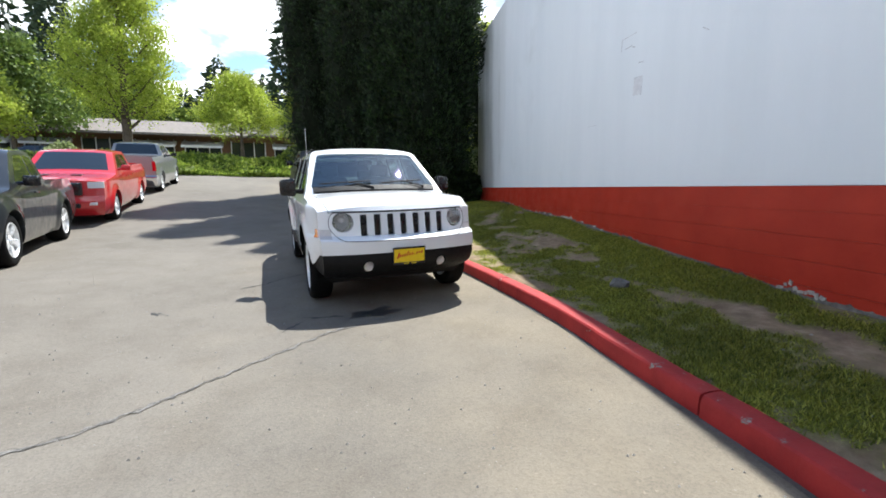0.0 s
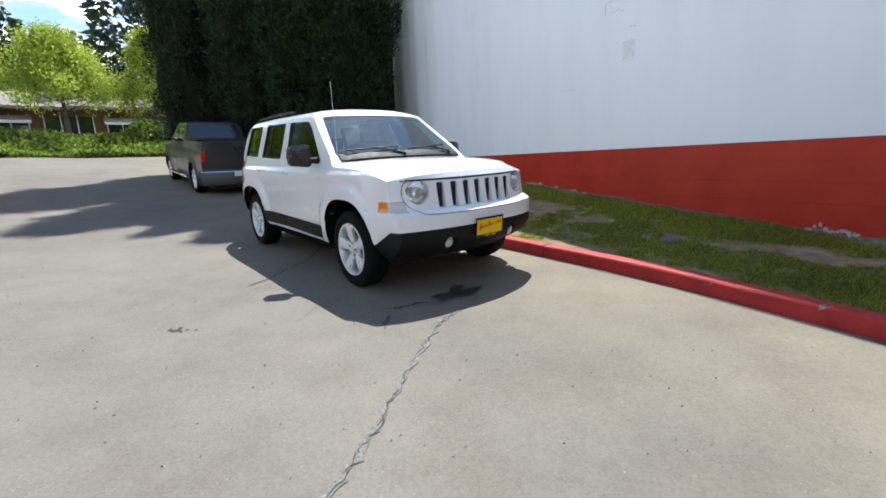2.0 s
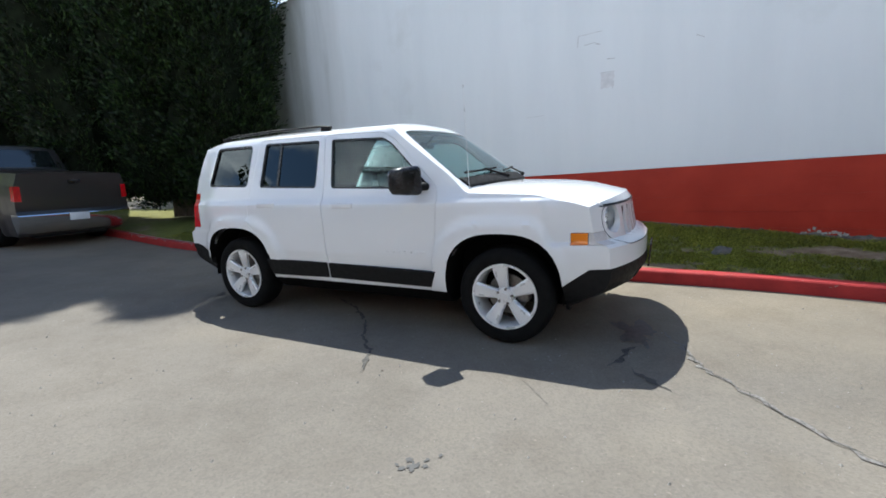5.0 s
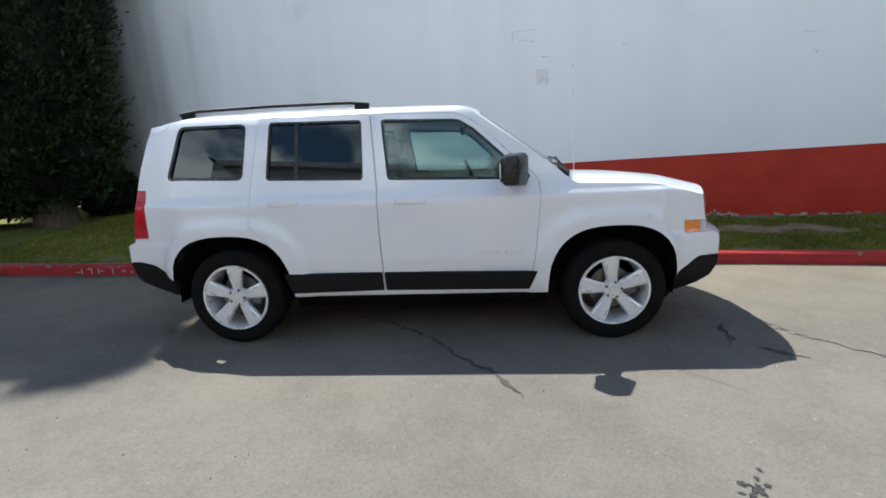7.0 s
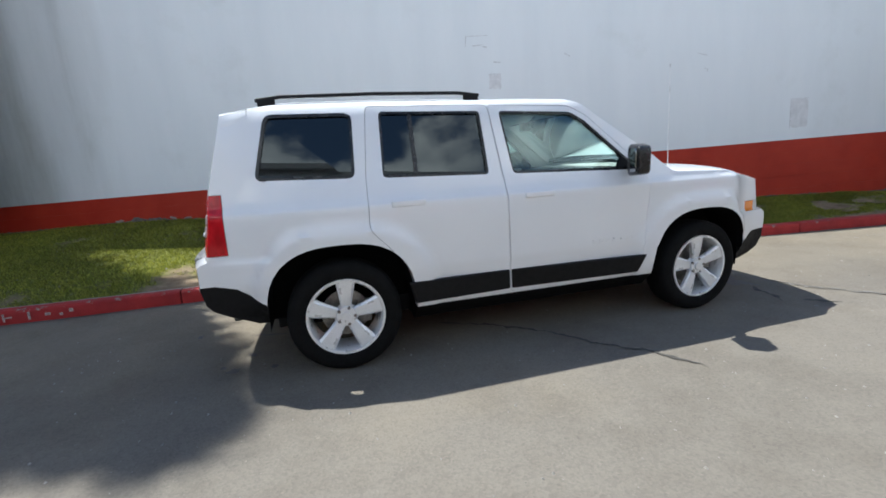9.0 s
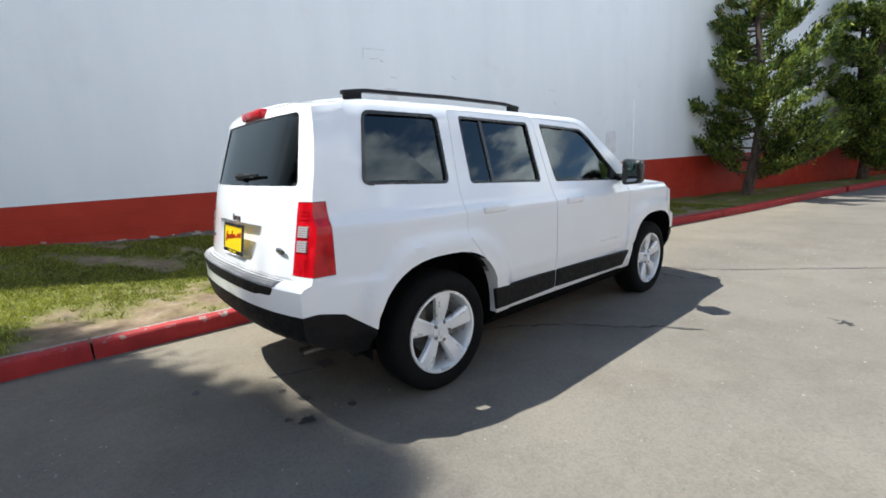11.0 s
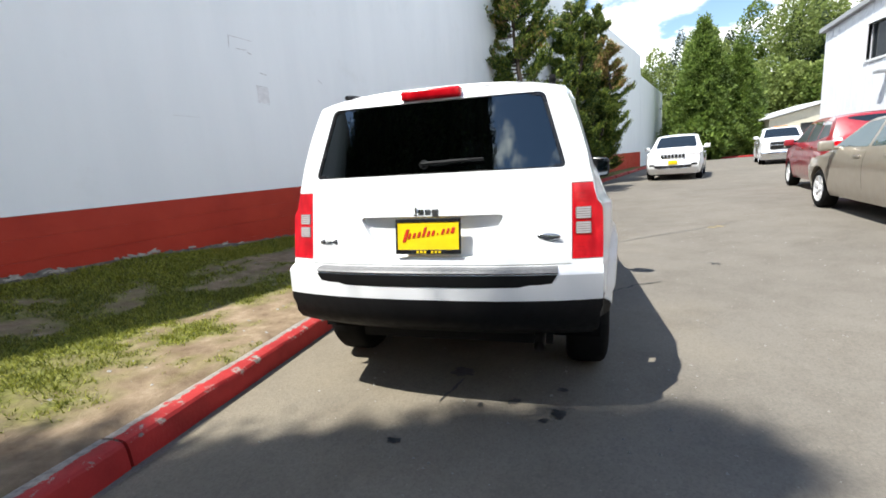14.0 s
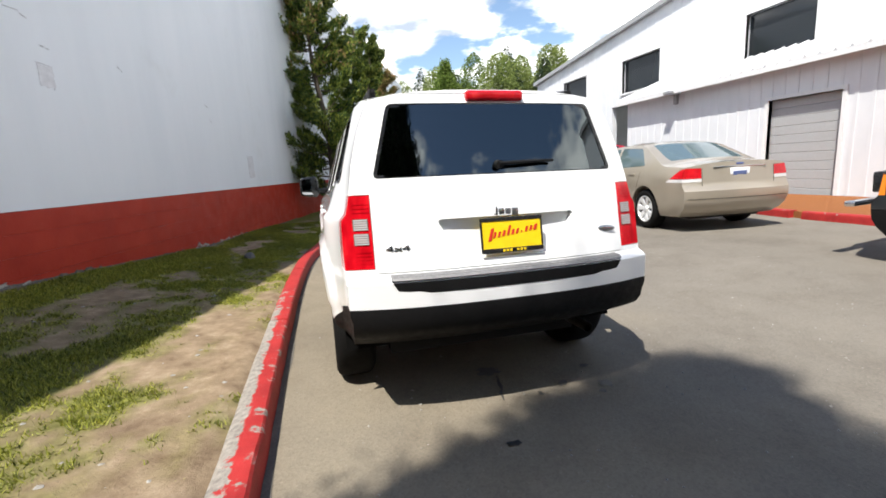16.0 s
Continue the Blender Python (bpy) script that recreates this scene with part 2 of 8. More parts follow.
# red-painted kerb with worn concrete showing through
k = Mat("red_kerb_paint", (0.4, 0.03, 0.02), 0.65, 0, 0.35)
wc = k.world_coords()
red = k.ramp(k.noise(5, 6, 0.6, wc), (0.3, (0.25, 0.014, 0.014)), (0.7, (0.39, 0.026, 0.024)))
bare = k.ramp(k.noise(35, 5, 0.6, wc), (0.3, (0.15, 0.135, 0.12)), (0.7, (0.34, 0.31, 0.27)))
att = k.t.nodes.new("ShaderNodeAttribute")
att.attribute_name = "bare"
wsum = k.t.nodes.new("ShaderNodeMath")
wsum.operation = 'ADD'
k.t.links.new(k.noise(9, 10, 0.72, wc), wsum.inputs[0])
k.t.links.new(att.outputs["Fac"], wsum.inputs[1])
wear = k.range(wsum.outputs[0], 0.64, 0.69, 0, 1)
k.put(k.mix(wear, red, bare), "Base Color")
k.bump(k.noise(55, 6, 0.6, wc), 0.5, 0.006)
M_KERB = k.m
k = Mat("bare_kerb_concrete", (0.4, 0.38, 0.34), 0.85, 0, 0.3)
wc = k.world_coords()
k.put(k.ramp(k.noise(9, 8, 0.65, wc), (0.3, (0.26, 0.24, 0.21)), (0.7, (0.45, 0.42, 0.37))), "Base Color")
k.bump(k.noise(70, 6, 0.6, wc), 0.5, 0.006)
M_CONC = k.m

# painted tilt-up wall: white above, red below
k = Mat("white_wall_paint", (0.75, 0.77, 0.79), 0.55, 0, 0.4)
wc = k.world_coords()
streak = k.noise(1.1, 6, 0.6, k.scaled(1.5, 1.5, 0.25, wc))
col = k.ramp(streak, (0.3, (0.745, 0.782, 0.812)), (0.7, (0.80, 0.832, 0.858)))
grime = k.range(k.noise(0.8, 8, 0.62, wc), 0.60, 0.78, 0, 0.22)
col = k.mix(grime, col, (0.45, 0.46, 0.42))
# darker and greener towards the wall's end by the trees, in upright streaks
pos = k.t.nodes.new("ShaderNodeSeparateXYZ")
k.t.links.new(wc, pos.inputs[0])
add = k.t.nodes.new("ShaderNodeMath")
add.operation = 'ADD'
k.t.links.new(pos.outputs["Y"], add.inputs[0])
k.t.links.new(k.range(k.noise(1.4, 6, 0.6, k.scaled(1, 1, 0.16, wc)), 0.25, 0.75, -0.9, 0.9), add.inputs[1])
end_green = k.ramp(k.range(add.outputs[0], 3.9, 7.3, 0, 1), (0.0, (0, 0, 0)), (0.35, (0.14, 0.14, 0.14)), (0.7, (0.55, 0.55, 0.55)), (1.0, (0.85, 0.85, 0.85)))
col = k.mix(end_green, col, k.ramp(k.noise(9, 6, 0.65, wc), (0.3, (0.075, 0.085, 0.050)), (0.7, (0.15, 0.16, 0.10))))
k.put(col, "Base Color")
k.put(k.range(k.noise(3, 4, 0.5, wc), 0.3, 0.7, 0.36, 0.48), "Roughness")
k.bump(k.mix(0.75, k.noise(30, 6, 0.65, wc), k.noise(1.6, 3, 0.5, wc)), 0.10, 0.006)
M_WALL = k.m
k = Mat("red_wall_paint", (0.40, 0.035, 0.02), 0.6, 0, 0.2)
wc = k.world_coords()
col = k.ramp(k.noise(2.2, 7, 0.62, wc), (0.3, (0.335, 0.026, 0.014)), (0.7, (0.43, 0.040, 0.021)))
k.put(col, "Base Color")
k.put(k.range(k.noise(5, 4, 0.5, wc), 0.3, 0.7, 0.35, 0.55), "Roughness")
k.bump(k.noise(26, 6, 0.65, wc), 0.35, 0.008)
M_REDWALL = k.m
M_CHIP = plain("bare_footing_concrete", (0.36, 0.34, 0.31), 0.9, grain=45, vary=0.3, bump=0.4)
M_PATCH = plain("patched_wall_paint", (0.69, 0.70, 0.72), 0.6, grain=14, vary=0.10, bump=0.15)

# lawn and bare earth
k = Mat("lawn_soil", (0.15, 0.12, 0.08), 0.95, 0, 0.15)
wc = k.world_coords()
soil = k.ramp(k.noise(6, 8, 0.65, wc), (0.3, (0.135, 0.092, 0.058)), (0.55, (0.245, 0.182, 0.120)), (0.75, (0.36, 0.285, 0.20)))
turf = k.ramp(k.noise(22, 7, 0.65, wc), (0.3, (0.066, 0.072, 0.018)), (0.55, (0.15, 0.160, 0.036)), (0.75, (0.30, 0.30, 0.075)))
att = k.t.nodes.new("ShaderNodeAttribute")
att.attribute_name = "turf"
k.put(k.mix(att.outputs["Fac"], soil, turf), "Base Color")
k.bump(k.mix(0.5, k.noise(60, 8, 0.7, wc), k.noise(12, 5, 0.6, wc)), 0.8, 0.02)
M_LAWN = k.m


def leafy(name, dark, mid, light, rough=0.55, trans=0.25):
    k = Mat(name, mid, rough, 0, 0.3)
    r = k.ramp(k.island(), (0.0, dark), (0.5, mid), (1.0, light))
    big = k.ramp(k.noise(0.9, 4, 0.5, k.world_coords()), (0.35, (0.75, 0.75, 0.75)), (0.65, (1.2, 1.2, 1.1)))
    c = k.mix(1.0, r, big, 'MULTIPLY')
    k.put(c, "Base Color")
    tl = k.t.nodes.new("ShaderNodeBsdfTranslucent")
    k.t.links.new(c, tl.inputs[0])
    mx = k.t.nodes.new("ShaderNodeMixShader")
    mx.inputs[0].default_value = trans
    k.t.links.new(k.b.outputs[0], mx.inputs[1])
    k.t.links.new(tl.outputs[0], mx.inputs[2])
    k.t.links.new(mx.outputs[0], k.t.nodes["Material Output"].inputs[0])
    return k.m


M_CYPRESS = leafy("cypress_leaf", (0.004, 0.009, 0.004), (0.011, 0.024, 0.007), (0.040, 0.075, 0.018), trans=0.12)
M_JUNIPER = leafy("juniper_leaf", (0.018, 0.040, 0.012), (0.085, 0.14, 0.030), (0.34, 0.38, 0.065), trans=0.3)
M_BROWNLEAF = leafy("dead_juniper_leaf", (0.26, 0.15, 0.06), (0.40, 0.25, 0.11), (0.55, 0.38, 0.19), trans=0.15)
M_LIME = leafy("spring_leaf", (0.25, 0.325, 0.036), (0.37, 0.45, 0.062), (0.49, 0.55, 0.11), trans=0.5)
M_MIDGREEN = leafy("conifer_hedge_leaf", (0.07, 0.115, 0.024), (0.125, 0.185, 0.036), (0.20, 0.27, 0.06), trans=0.3)
M_HILLGREEN = leafy("hill_tree_leaf", (0.14, 0.185, 0.055), (0.22, 0.275, 0.08), (0.31, 0.365, 0.12), trans=0.4)
M_DARKGREEN = leafy("far_conifer_leaf", (0.02, 0.04, 0.022), (0.04, 0.065, 0.032), (0.07, 0.10, 0.045), trans=0.12)
M_IVY = leafy("groundcover_leaf", (0.08, 0.13, 0.02), (0.20, 0.28, 0.04), (0.40, 0.46, 0.09), trans=0.35)
M_PALELEAF = leafy("variegated_leaf", (0.10, 0.15, 0.04), (0.25, 0.30, 0.12), (0.50, 0.52, 0.30), trans=0.3)
M_GRASS = leafy("grass_blade", (0.068, 0.084, 0.012), (0.205, 0.226, 0.032), (0.43, 0.425, 0.085), trans=0.4)
k = Mat("bark", (0.11, 0.085, 0.065), 0.95, 0, 0.2)
k.put(k.ramp(k.noise(7, 7, 0.65, k.scaled(3, 3, 0.6)), (0.3, (0.05, 0.038, 0.03)), (0.7, (0.17, 0.135, 0.105))), "Base Color")
k.bump(k.noise(14, 6, 0.6, k.scaled(3, 3, 0.6)), 0.9, 0.03)
M_BARK = k.m
M_ROCK = plain("grey_stone", (0.13, 0.125, 0.115), 0.9, grain=18, vary=0.35, bump=0.5)
k = Mat("bark_mulch", (0.25, 0.1, 0.04), 0.95, 0, 0.2)
k.put(k.ramp(k.noise(25, 8, 0.7), (0.3, (0.16, 0.055, 0.02)), (0.7, (0.36, 0.145, 0.05))), "Base Color")
k.bump(k.noise(45, 6, 0.7), 0.9, 0.03)
M_MULCH = k.m
# ribbed metal siding
k = Mat("white_metal_siding", (0.72, 0.745, 0.78), 0.45, 0, 0.5)
k.put(k.ramp(k.noise(1.3, 5, 0.55), (0.3, (0.62, 0.64, 0.675)), (0.7, (0.69, 0.71, 0.74))), "Base Color")
M_SIDING = k.m
M_GREYDOOR = plain("grey_rollup_door", (0.36, 0.37, 0.38), 0.5, grain=20, vary=0.06)
M_ROOFEDGE = plain("grey_roof_flashing", (0.30, 0.31, 0.32), 0.5, grain=20, vary=0.1)
M_DARKPANE = Mat("dark_window_pane", (0.02, 0.024, 0.028), 0.05, 0, 0.6).m
M_FRAMEWHITE = plain("white_window_frame", (0.70, 0.71, 0.72), 0.45, grain=20, vary=0.05, bump=0)
M_SHINGLE = plain("brown_grey_shingle_roof", (0.20, 0.175, 0.155), 0.95, grain=3.5, vary=0.22, bump=0.3)
M_BROWNWALL = plain("brown_timber_siding", (0.16, 0.085, 0.045), 0.8, grain=5, vary=0.25)
M_TANWALL = plain("cream_siding", (0.62, 0.58, 0.46), 0.7, grain=4, vary=0.06)
M_POLE = plain("dark_bronze_post", (0.06, 0.05, 0.045), 0.5, metal=0.3, grain=30)


# ---- helpers for building ----
def mesh_of(bm, name, smooth=35.0):
    """Finish a bmesh as mesh data: normals out, smooth but for sharp edges."""
    bmesh.ops.recalc_face_normals(bm, faces=bm.faces[:])
    if smooth:
        lim = radians(smooth)
        for f in bm.faces:
            f.smooth = True
        for e in bm.edges:
            e.smooth = len(e.link_faces) == 2 and e.calc_face_angle(0.0) < lim
    me = bpy.data.meshes.new(name)
    bm.to_mesh(me)
    bm.free()
    return me


def part(name, bm, material, parent=None, label="", smooth=35.0, at=None):
    """Link a bmesh (or finished mesh) as one mesh object under a thing or a part."""
    me = bm if isinstance(bm, bpy.types.Mesh) else mesh_of(bm, name, smooth)
    if material is not None and not len(me.materials):
        me.materials.append(material)
    ob = new(name, me)
    if parent is not None:
        ob.parent = parent
    if at is not None:
        ob.matrix_basis = at
    if label:
        ob["label"] = label
    return ob


def thing(name, label, category, m=None, group="", kind=""):
    ob = new(name)
    ob.empty_display_size = 0.2
    if m is not None:
        ob.matrix_basis = m
    return tagged(ob, label, category, group, kind)


def box(bm, x0, x1, y0, y1, z0, z1, bevel=0.0, seg=2, m=None):
    r = bmesh.ops.create_cube(bm, size=1.0)
    vs = r["verts"]
    for v in vs:
        v.co = Vector(((x0 + x1) / 2 + v.co.x * (x1 - x0), (y0 + y1) / 2 + v.co.y * (y1 - y0), (z0 + z1) / 2 + v.co.z * (z1 - z0)))
    if bevel:
        es = list({e for v in vs for e in v.link_edges})
        r2 = bmesh.ops.bevel(bm, geom=es, offset=bevel, segments=seg, affect='EDGES', profile=0.5)
        vs = list({v for f in r2["faces"] for v in f.verts} | {v for v in vs if v.is_valid})
    if m is not None:
        bmesh.ops.transform(bm, matrix=m, verts=vs)
    return vs


def cyl(bm, r1, r2, a, b, seg=20, cap=True):
    """A cone or cylinder from point a to point b."""
    a, b = Vector(a), Vector(b)
    d = b - a
    q = d.to_track_quat('Z', 'Y').to_matrix().to_4x4()
    m = Matrix.Translation((a + b) / 2) @ q
    return bmesh.ops.create_cone(bm, cap_ends=cap, segments=seg, radius1=r1, radius2=r2, depth=d.length, matrix=m)["verts"]


def prism(bm, pts, axis, lo, hi):
    """A polygon in the plane across an axis, drawn out from lo to hi along it."""
    def at(p, h):
        return {'x': (h, p[0], p[1]), 'y': (p[0], h, p[1]), 'z': (p[0], p[1], h)}[axis]
    a = [bm.verts.new(at(p, lo)) for p in pts]
    b = [bm.verts.new(at(p, hi)) for p in pts]
    bm.faces.new(a)
    bm.faces.new(b[::-1])
    n = len(pts)
    for i in range(n):
        bm.faces.new((a[i], b[i], b[(i + 1) % n], a[(i + 1) % n]))
    bmesh.ops.recalc_face_normals(bm, faces=bm.faces[:])
    return a + b


def rounded(pts, r, seg=4):
    """Round the corners of a polygon."""
    out = []
    n = len(pts)
    for i in range(n):
        p, a, b = (Vector(pts[i]), Vector(pts[i - 1]), Vector(pts[(i + 1) % n]))
        da, db = (a - p), (b - p)
        ra = min(r, da.length * 0.45, db.length * 0.45)
        s, e = p + da.normalized() * ra, p + db.normalized() * ra
        for j in range(seg + 1):
            u = j / seg
            out.append(tuple((1 - u) ** 2 * s + 2 * u * (1 - u) * p + u * u * e))
    return out


def inset(pts, d):
    """Move a polygon's edges inwards by d (outwards if negative)."""
    n = len(pts)
    area = sum(pts[i - 1][0] * pts[i][1] - pts[i][0] * pts[i - 1][1] for i in range(n))
    sg = 1 if area > 0 else -1
    out = []
    for i in range(n):
        p, a, b = Vector(pts[i]), Vector(pts[i - 1]), Vector(pts[(i + 1) % n])
        e1, e2 = (p - a).normalized(), (b - p).normalized()
        n1, n2 = Vector((-e1.y, e1.x)) * sg, Vector((-e2.y, e2.x)) * sg
        k = (n1 + n2)
        k = k / max(0.3, k.dot(n1)) if k.length > 1e-6 else n1
        out.append(tuple(p + k * d))
    return out


def interp(table, y):
    if y <= table[0][0]:
        return table[0][1]
    for (a, va), (b, vb) in zip(table, table[1:]):
        if y <= b:
            u = (y - a) / (b - a)
            return va + (vb - va) * u
    return table[-1][1]


def sstep(a, b, v):
    u = max(0.0, min(1.0, (v - a) / (b - a)))
    return u * u * (3 - 2 * u)


def solid(ob_mesh, cutters, op='DIFFERENCE'):
    """Boolean a mesh with closed cutter meshes; returns new mesh data."""
    ob = new("work", ob_mesh)
    tmp = []
    for c in cutters:
        co = new("cutter", c)
        tmp.append(co)
        md = ob.modifiers.new("cut", 'BOOLEAN')
        md.operation, md.object, md.solver = op, co, 'EXACT'
    dg = bpy.context.evaluated_depsgraph_get()
    me = bpy.data.meshes.new_from_object(ob.evaluated_get(dg))
    for o in tmp + [ob]:
        bpy.data.objects.remove(o)
    return me


def resmooth(me, deg=32.0):
    bm = bmesh.new()
    bm.from_mesh(me)
    bmesh.ops.dissolve_degenerate(bm, dist=1e-5, edges=bm.edges[:])
    lim = radians(deg)
    for f in bm.faces:
        f.smooth = True
    for e in bm.edges:
        e.smooth = len(e.link_faces) == 2 and e.calc_face_angle(0.0) < lim
    bm.to_mesh(me)
    bm.free()
    return me


def cutter(fn):
    bm = bmesh.new()
    fn(bm)
    bmesh.ops.recalc_face_normals(bm, faces=bm.faces[:])
    me = bpy.data.meshes.new("cutter")
    bm.to_mesh(me)
    bm.free()
    return me


def raw_mesh(name, verts, faces, material, smooth=False):
    me = bpy.data.meshes.new(name)
    me.from_pydata(verts, [], faces)
    if smooth:
        me.polygons.foreach_set("use_smooth", [True] * len(me.polygons))
    if material is not None:
        me.materials.append(material)
    me.update()
    return me


# ---- ground, kerb, lawn, walls ----
GY = [(-200, 0.2), (-60, 0.0), (-30, 0.0), (-14, 0.04), (-9, -0.06), (-5, -0.085), (-2, -0.05), (0, 0.0), (2, 0.045), (4, 0.115), (6, 0.21), (8, 0.36), (10, 0.54),
      (16, 1.10), (21, 1.58), (26, 1.93), (32, 2.1), (60, 2.6), (200, 3.0)]


def ground_z(x, y):
    z = sum(interp(GY, y + d) * w for d, w in ((-1.0, 0.2), (-0.5, 0.2), (0, 0.2), (0.5, 0.2), (1.0, 0.2)))
    z += 0.02 * max(-1.2, min(1.2, x)) * sstep(-6, -3, y) * (1 - sstep(3, 6, y))
    z += 0.15 * sstep(2.0, 4.6, -x) * sstep(-14, -6, y) * (1 - 0.4 * sstep(6, 14, y)) * (1 - 0.65 * sstep(-1.0, 2.0, y) * (1 - sstep(5.0, 8.0, y)))
    return z


KERB = [(-6.2, -29.0), (-5.0, -25.0), (-3.4, -19.6), (-1.85, -14.4), (-0.62, -10.4), (0.10, -7.4), (0.52, -5.9), (0.695, -5.2), (0.79, -4.68), (0.905, -3.95), (1.025, -3.25), (1.11, -2.4), (1.17, -1.0),
        (1.19, 1.0), (1.18, 2.6), (1.16, 4.2), (1.28, 6.0), (1.48, 8.0), (1.60, 10.0), (1.58, 12.5), (1.2, 14.8), (0.55, 16.6), (0.45, 17.6), (0.9, 18.6), (3.0, 19.6), (9.0, 20.6)]


def smooth_line(pts, step):
    """A Catmull-Rom line through points, sampled at even steps."""
    P = [Vector(p) for p in pts]
    P = [P[0] * 2 - P[1]] + P + [P[-1] * 2 - P[-2]]
    dense = []
    for i in range(1, len(P) - 2):
        for j in range(24):
            u = j / 24
            a, b, c, d = P[i - 1], P[i], P[i + 1], P[i + 2]
            dense.append(0.5 * ((2 * b) + (c - a) * u + (2 * a - 5 * b + 4 * c - d) * u * u + (3 * b - a - 3 * c + d) * u ** 3))
    dense.append(P[-2])
    out, acc = [dense[0]], 0.0
    for a, b in zip(dense, dense[1:]):
        acc += (b - a).length
        if acc >= step:
            out.append(b)
            acc = 0.0
    return out


kerb_line = smooth_line(KERB, 0.2)


def kerb_x(y):
    return interp([(p.y, p.x) for p in kerb_line if p.y < 16], y)


# ground sheet: fine near the camera's way, coarse to the horizon
def axis_steps(fine0, fine1, step):
    v = list(np.arange(fine0, fine1 + 1e-6, step))
    lo, hi, s = [], [], step
    a, b = fine0, fine1
    while a > -420:
        s *= 1.35
        a -= s
        lo.append(a)
    s = step
    while b < 420:
        s *= 1.35
        b += s
        hi.append(b)
    return lo[::-1] + v + hi


gx, gyv = axis_steps(-9.0, 3.0, 0.3), axis_steps(-16.0, 13.0, 0.3)
gv = [(x, y, ground_z(x, y)) for y in gyv for x in gx]
nx = len(gx)
gf = [(j * nx + i, j * nx + i + 1, (j + 1) * nx + i + 1, (j + 1) * nx + i) for j in range(len(gyv) - 1) for i in range(nx - 1)]
tagged(new("road", raw_mesh("road", gv, gf, M_ASPHALT, True)), "pale worn grey asphalt yard with cracks and oil spots", "road", kind="structure")

# walls: a long tilt-up wall beside the lawn, bending once
WALL = [(5.52, 7.70), (1.55, -9.50), (-6.30, -32.5)]
WH = [5.80, 6.20, 7.95]     # the long wall rises towards its bend
RED_Z = 1.125
WBASE = [(-33, 0.1), (-20, 0.10), (-9, 0.11), (-7.5, 0.13), (-6.3, 0.19), (-4, 0.22), (-2.9, 0.31), (-1.5, 0.41), (0.5, 0.56), (2, 0.58), (4.2, 0.72), (6, 0.70), (9, 0.72)]


def wall_x(y):
    return interp([(p[1], p[0]) for p in WALL[::-1]], y)


def wall_slab(name, a, b, z0, z1, thick, mat, label, off=0.0, rise=0.0):
    a, b = Vector((*a, 0)), Vector((*b, 0))
    d = (b - a).normalized()
    n = Vector((d.y, -d.x, 0))          # towards the building
    if n.x < 0:
        n = -n
    bm = bmesh.new()
    N = 14
    for (za, zt, o) in [(z0, z1, off)]:
        f0, f1 = [], []
        for i in range(N + 1):
            p = a.lerp(b, i / N)
            zb = zt + rise * i / N
            f0.append([bm.verts.new(p + n * o + Vector((0, 0, z))) for z in (za, (za + zb) / 2, zb)])
            f1.append([bm.verts.new(p + n * (o + thick) + Vector((0, 0, z))) for z in (za, (za + zb) / 2, zb)])
        for i in range(N):
            for j in range(2):
                bm.faces.new((f0[i][j], f0[i + 1][j], f0[i + 1][j + 1], f0[i][j + 1]))
                bm.faces.new((f1[i][j], f1[i][j + 1], f1[i + 1][j + 1], f1[i + 1][j]))
            bm.faces.new((f0[i][2], f0[i + 1][2], f1[i + 1][2], f1[i][2]))
            bm.faces.new((f0[i][0], f1[i][0], f1[i + 1][0], f0[i + 1][0]))
        for q0, q1 in ((f0[0], f1[0]), (f0[-1], f1[-1])):
            for j in range(2):
                bm.faces.new((q0[j], q0[j + 1], q1[j + 1], q1[j]))
    ob = part(name, bm, mat, smooth=25)
    return tagged(ob, label, "wall", kind="structure")


WALL_D = (Vector(WALL[0]) - Vector(WALL[1])).normalized()
WALL_N = Vector((WALL_D.y, -WALL_D.x))
TURN_R = 1.0
WALL_S = Vector(WALL[0]) - WALL_D * 0.62


def wall_turn(name, z0, z1, off, mat, label):
    """The rounded corner at the wall's end: a quarter turn of wall."""
    c = WALL_S + WALL_N * TURN_R
    bm = bmesh.new()
    rows = []
    for i in range(25):
        a = math.pi / 2 * i / 24
        u = -WALL_N * math.cos(a) + WALL_D * math.sin(a)
        p, q = c + u * (TURN_R - off), c + u * (TURN_R - off - 0.28)
        rows.append([bm.verts.new((*p, z0)), bm.verts.new((*p, z1)), bm.verts.new((*q, z1)), bm.verts.new((*q, z0))])
    for r0, r1 in zip(rows, rows[1:]):
        for j in range(4):
            bm.faces.new((r0[j], r0[(j + 1) % 4], r1[(j + 1) % 4], r1[j]))
    bm.faces.new(rows[0])
    bm.faces.new(rows[-1][::-1])
    return tagged(part(name, bm, mat, smooth=40), label, "wall", kind="structure")


wall_turn("wall_corner", RED_Z, WH[0], 0.0, M_WALL, "white painted concrete wall turning a rounded corner")
wall_turn("wall_corner_base", -0.2, RED_Z - 0.004, 0.004, M_REDWALL, "red painted foot of the rounded wall corner")
wall_slab("wall_east", WALL_S, WALL[1], RED_Z, WH[0], 0.3, M_WALL, "tall white painted concrete wall with faint patched marks", rise=WH[1] - WH[0])
base_wall = wall_slab("wall_east_base", WALL_S, WALL[1], -0.2, RED_Z - 0.004, 0.29, M_REDWALL, "red painted block courses along the foot of the wall", off=0.006)
for i in range(6):
    za = RED_Z - 0.004 - 0.203 * (i + 1)
    course = wall_slab("block_course", WALL_S, WALL[1], za + 0.0025, za + 0.203 - (0 if i == 0 else 0.0005), 0.02, M_REDWALL, "", off=-0.004)
    for key in ("label", "category", "kind"):
        if key in course:
            del course[key]
    course.parent = base_wall
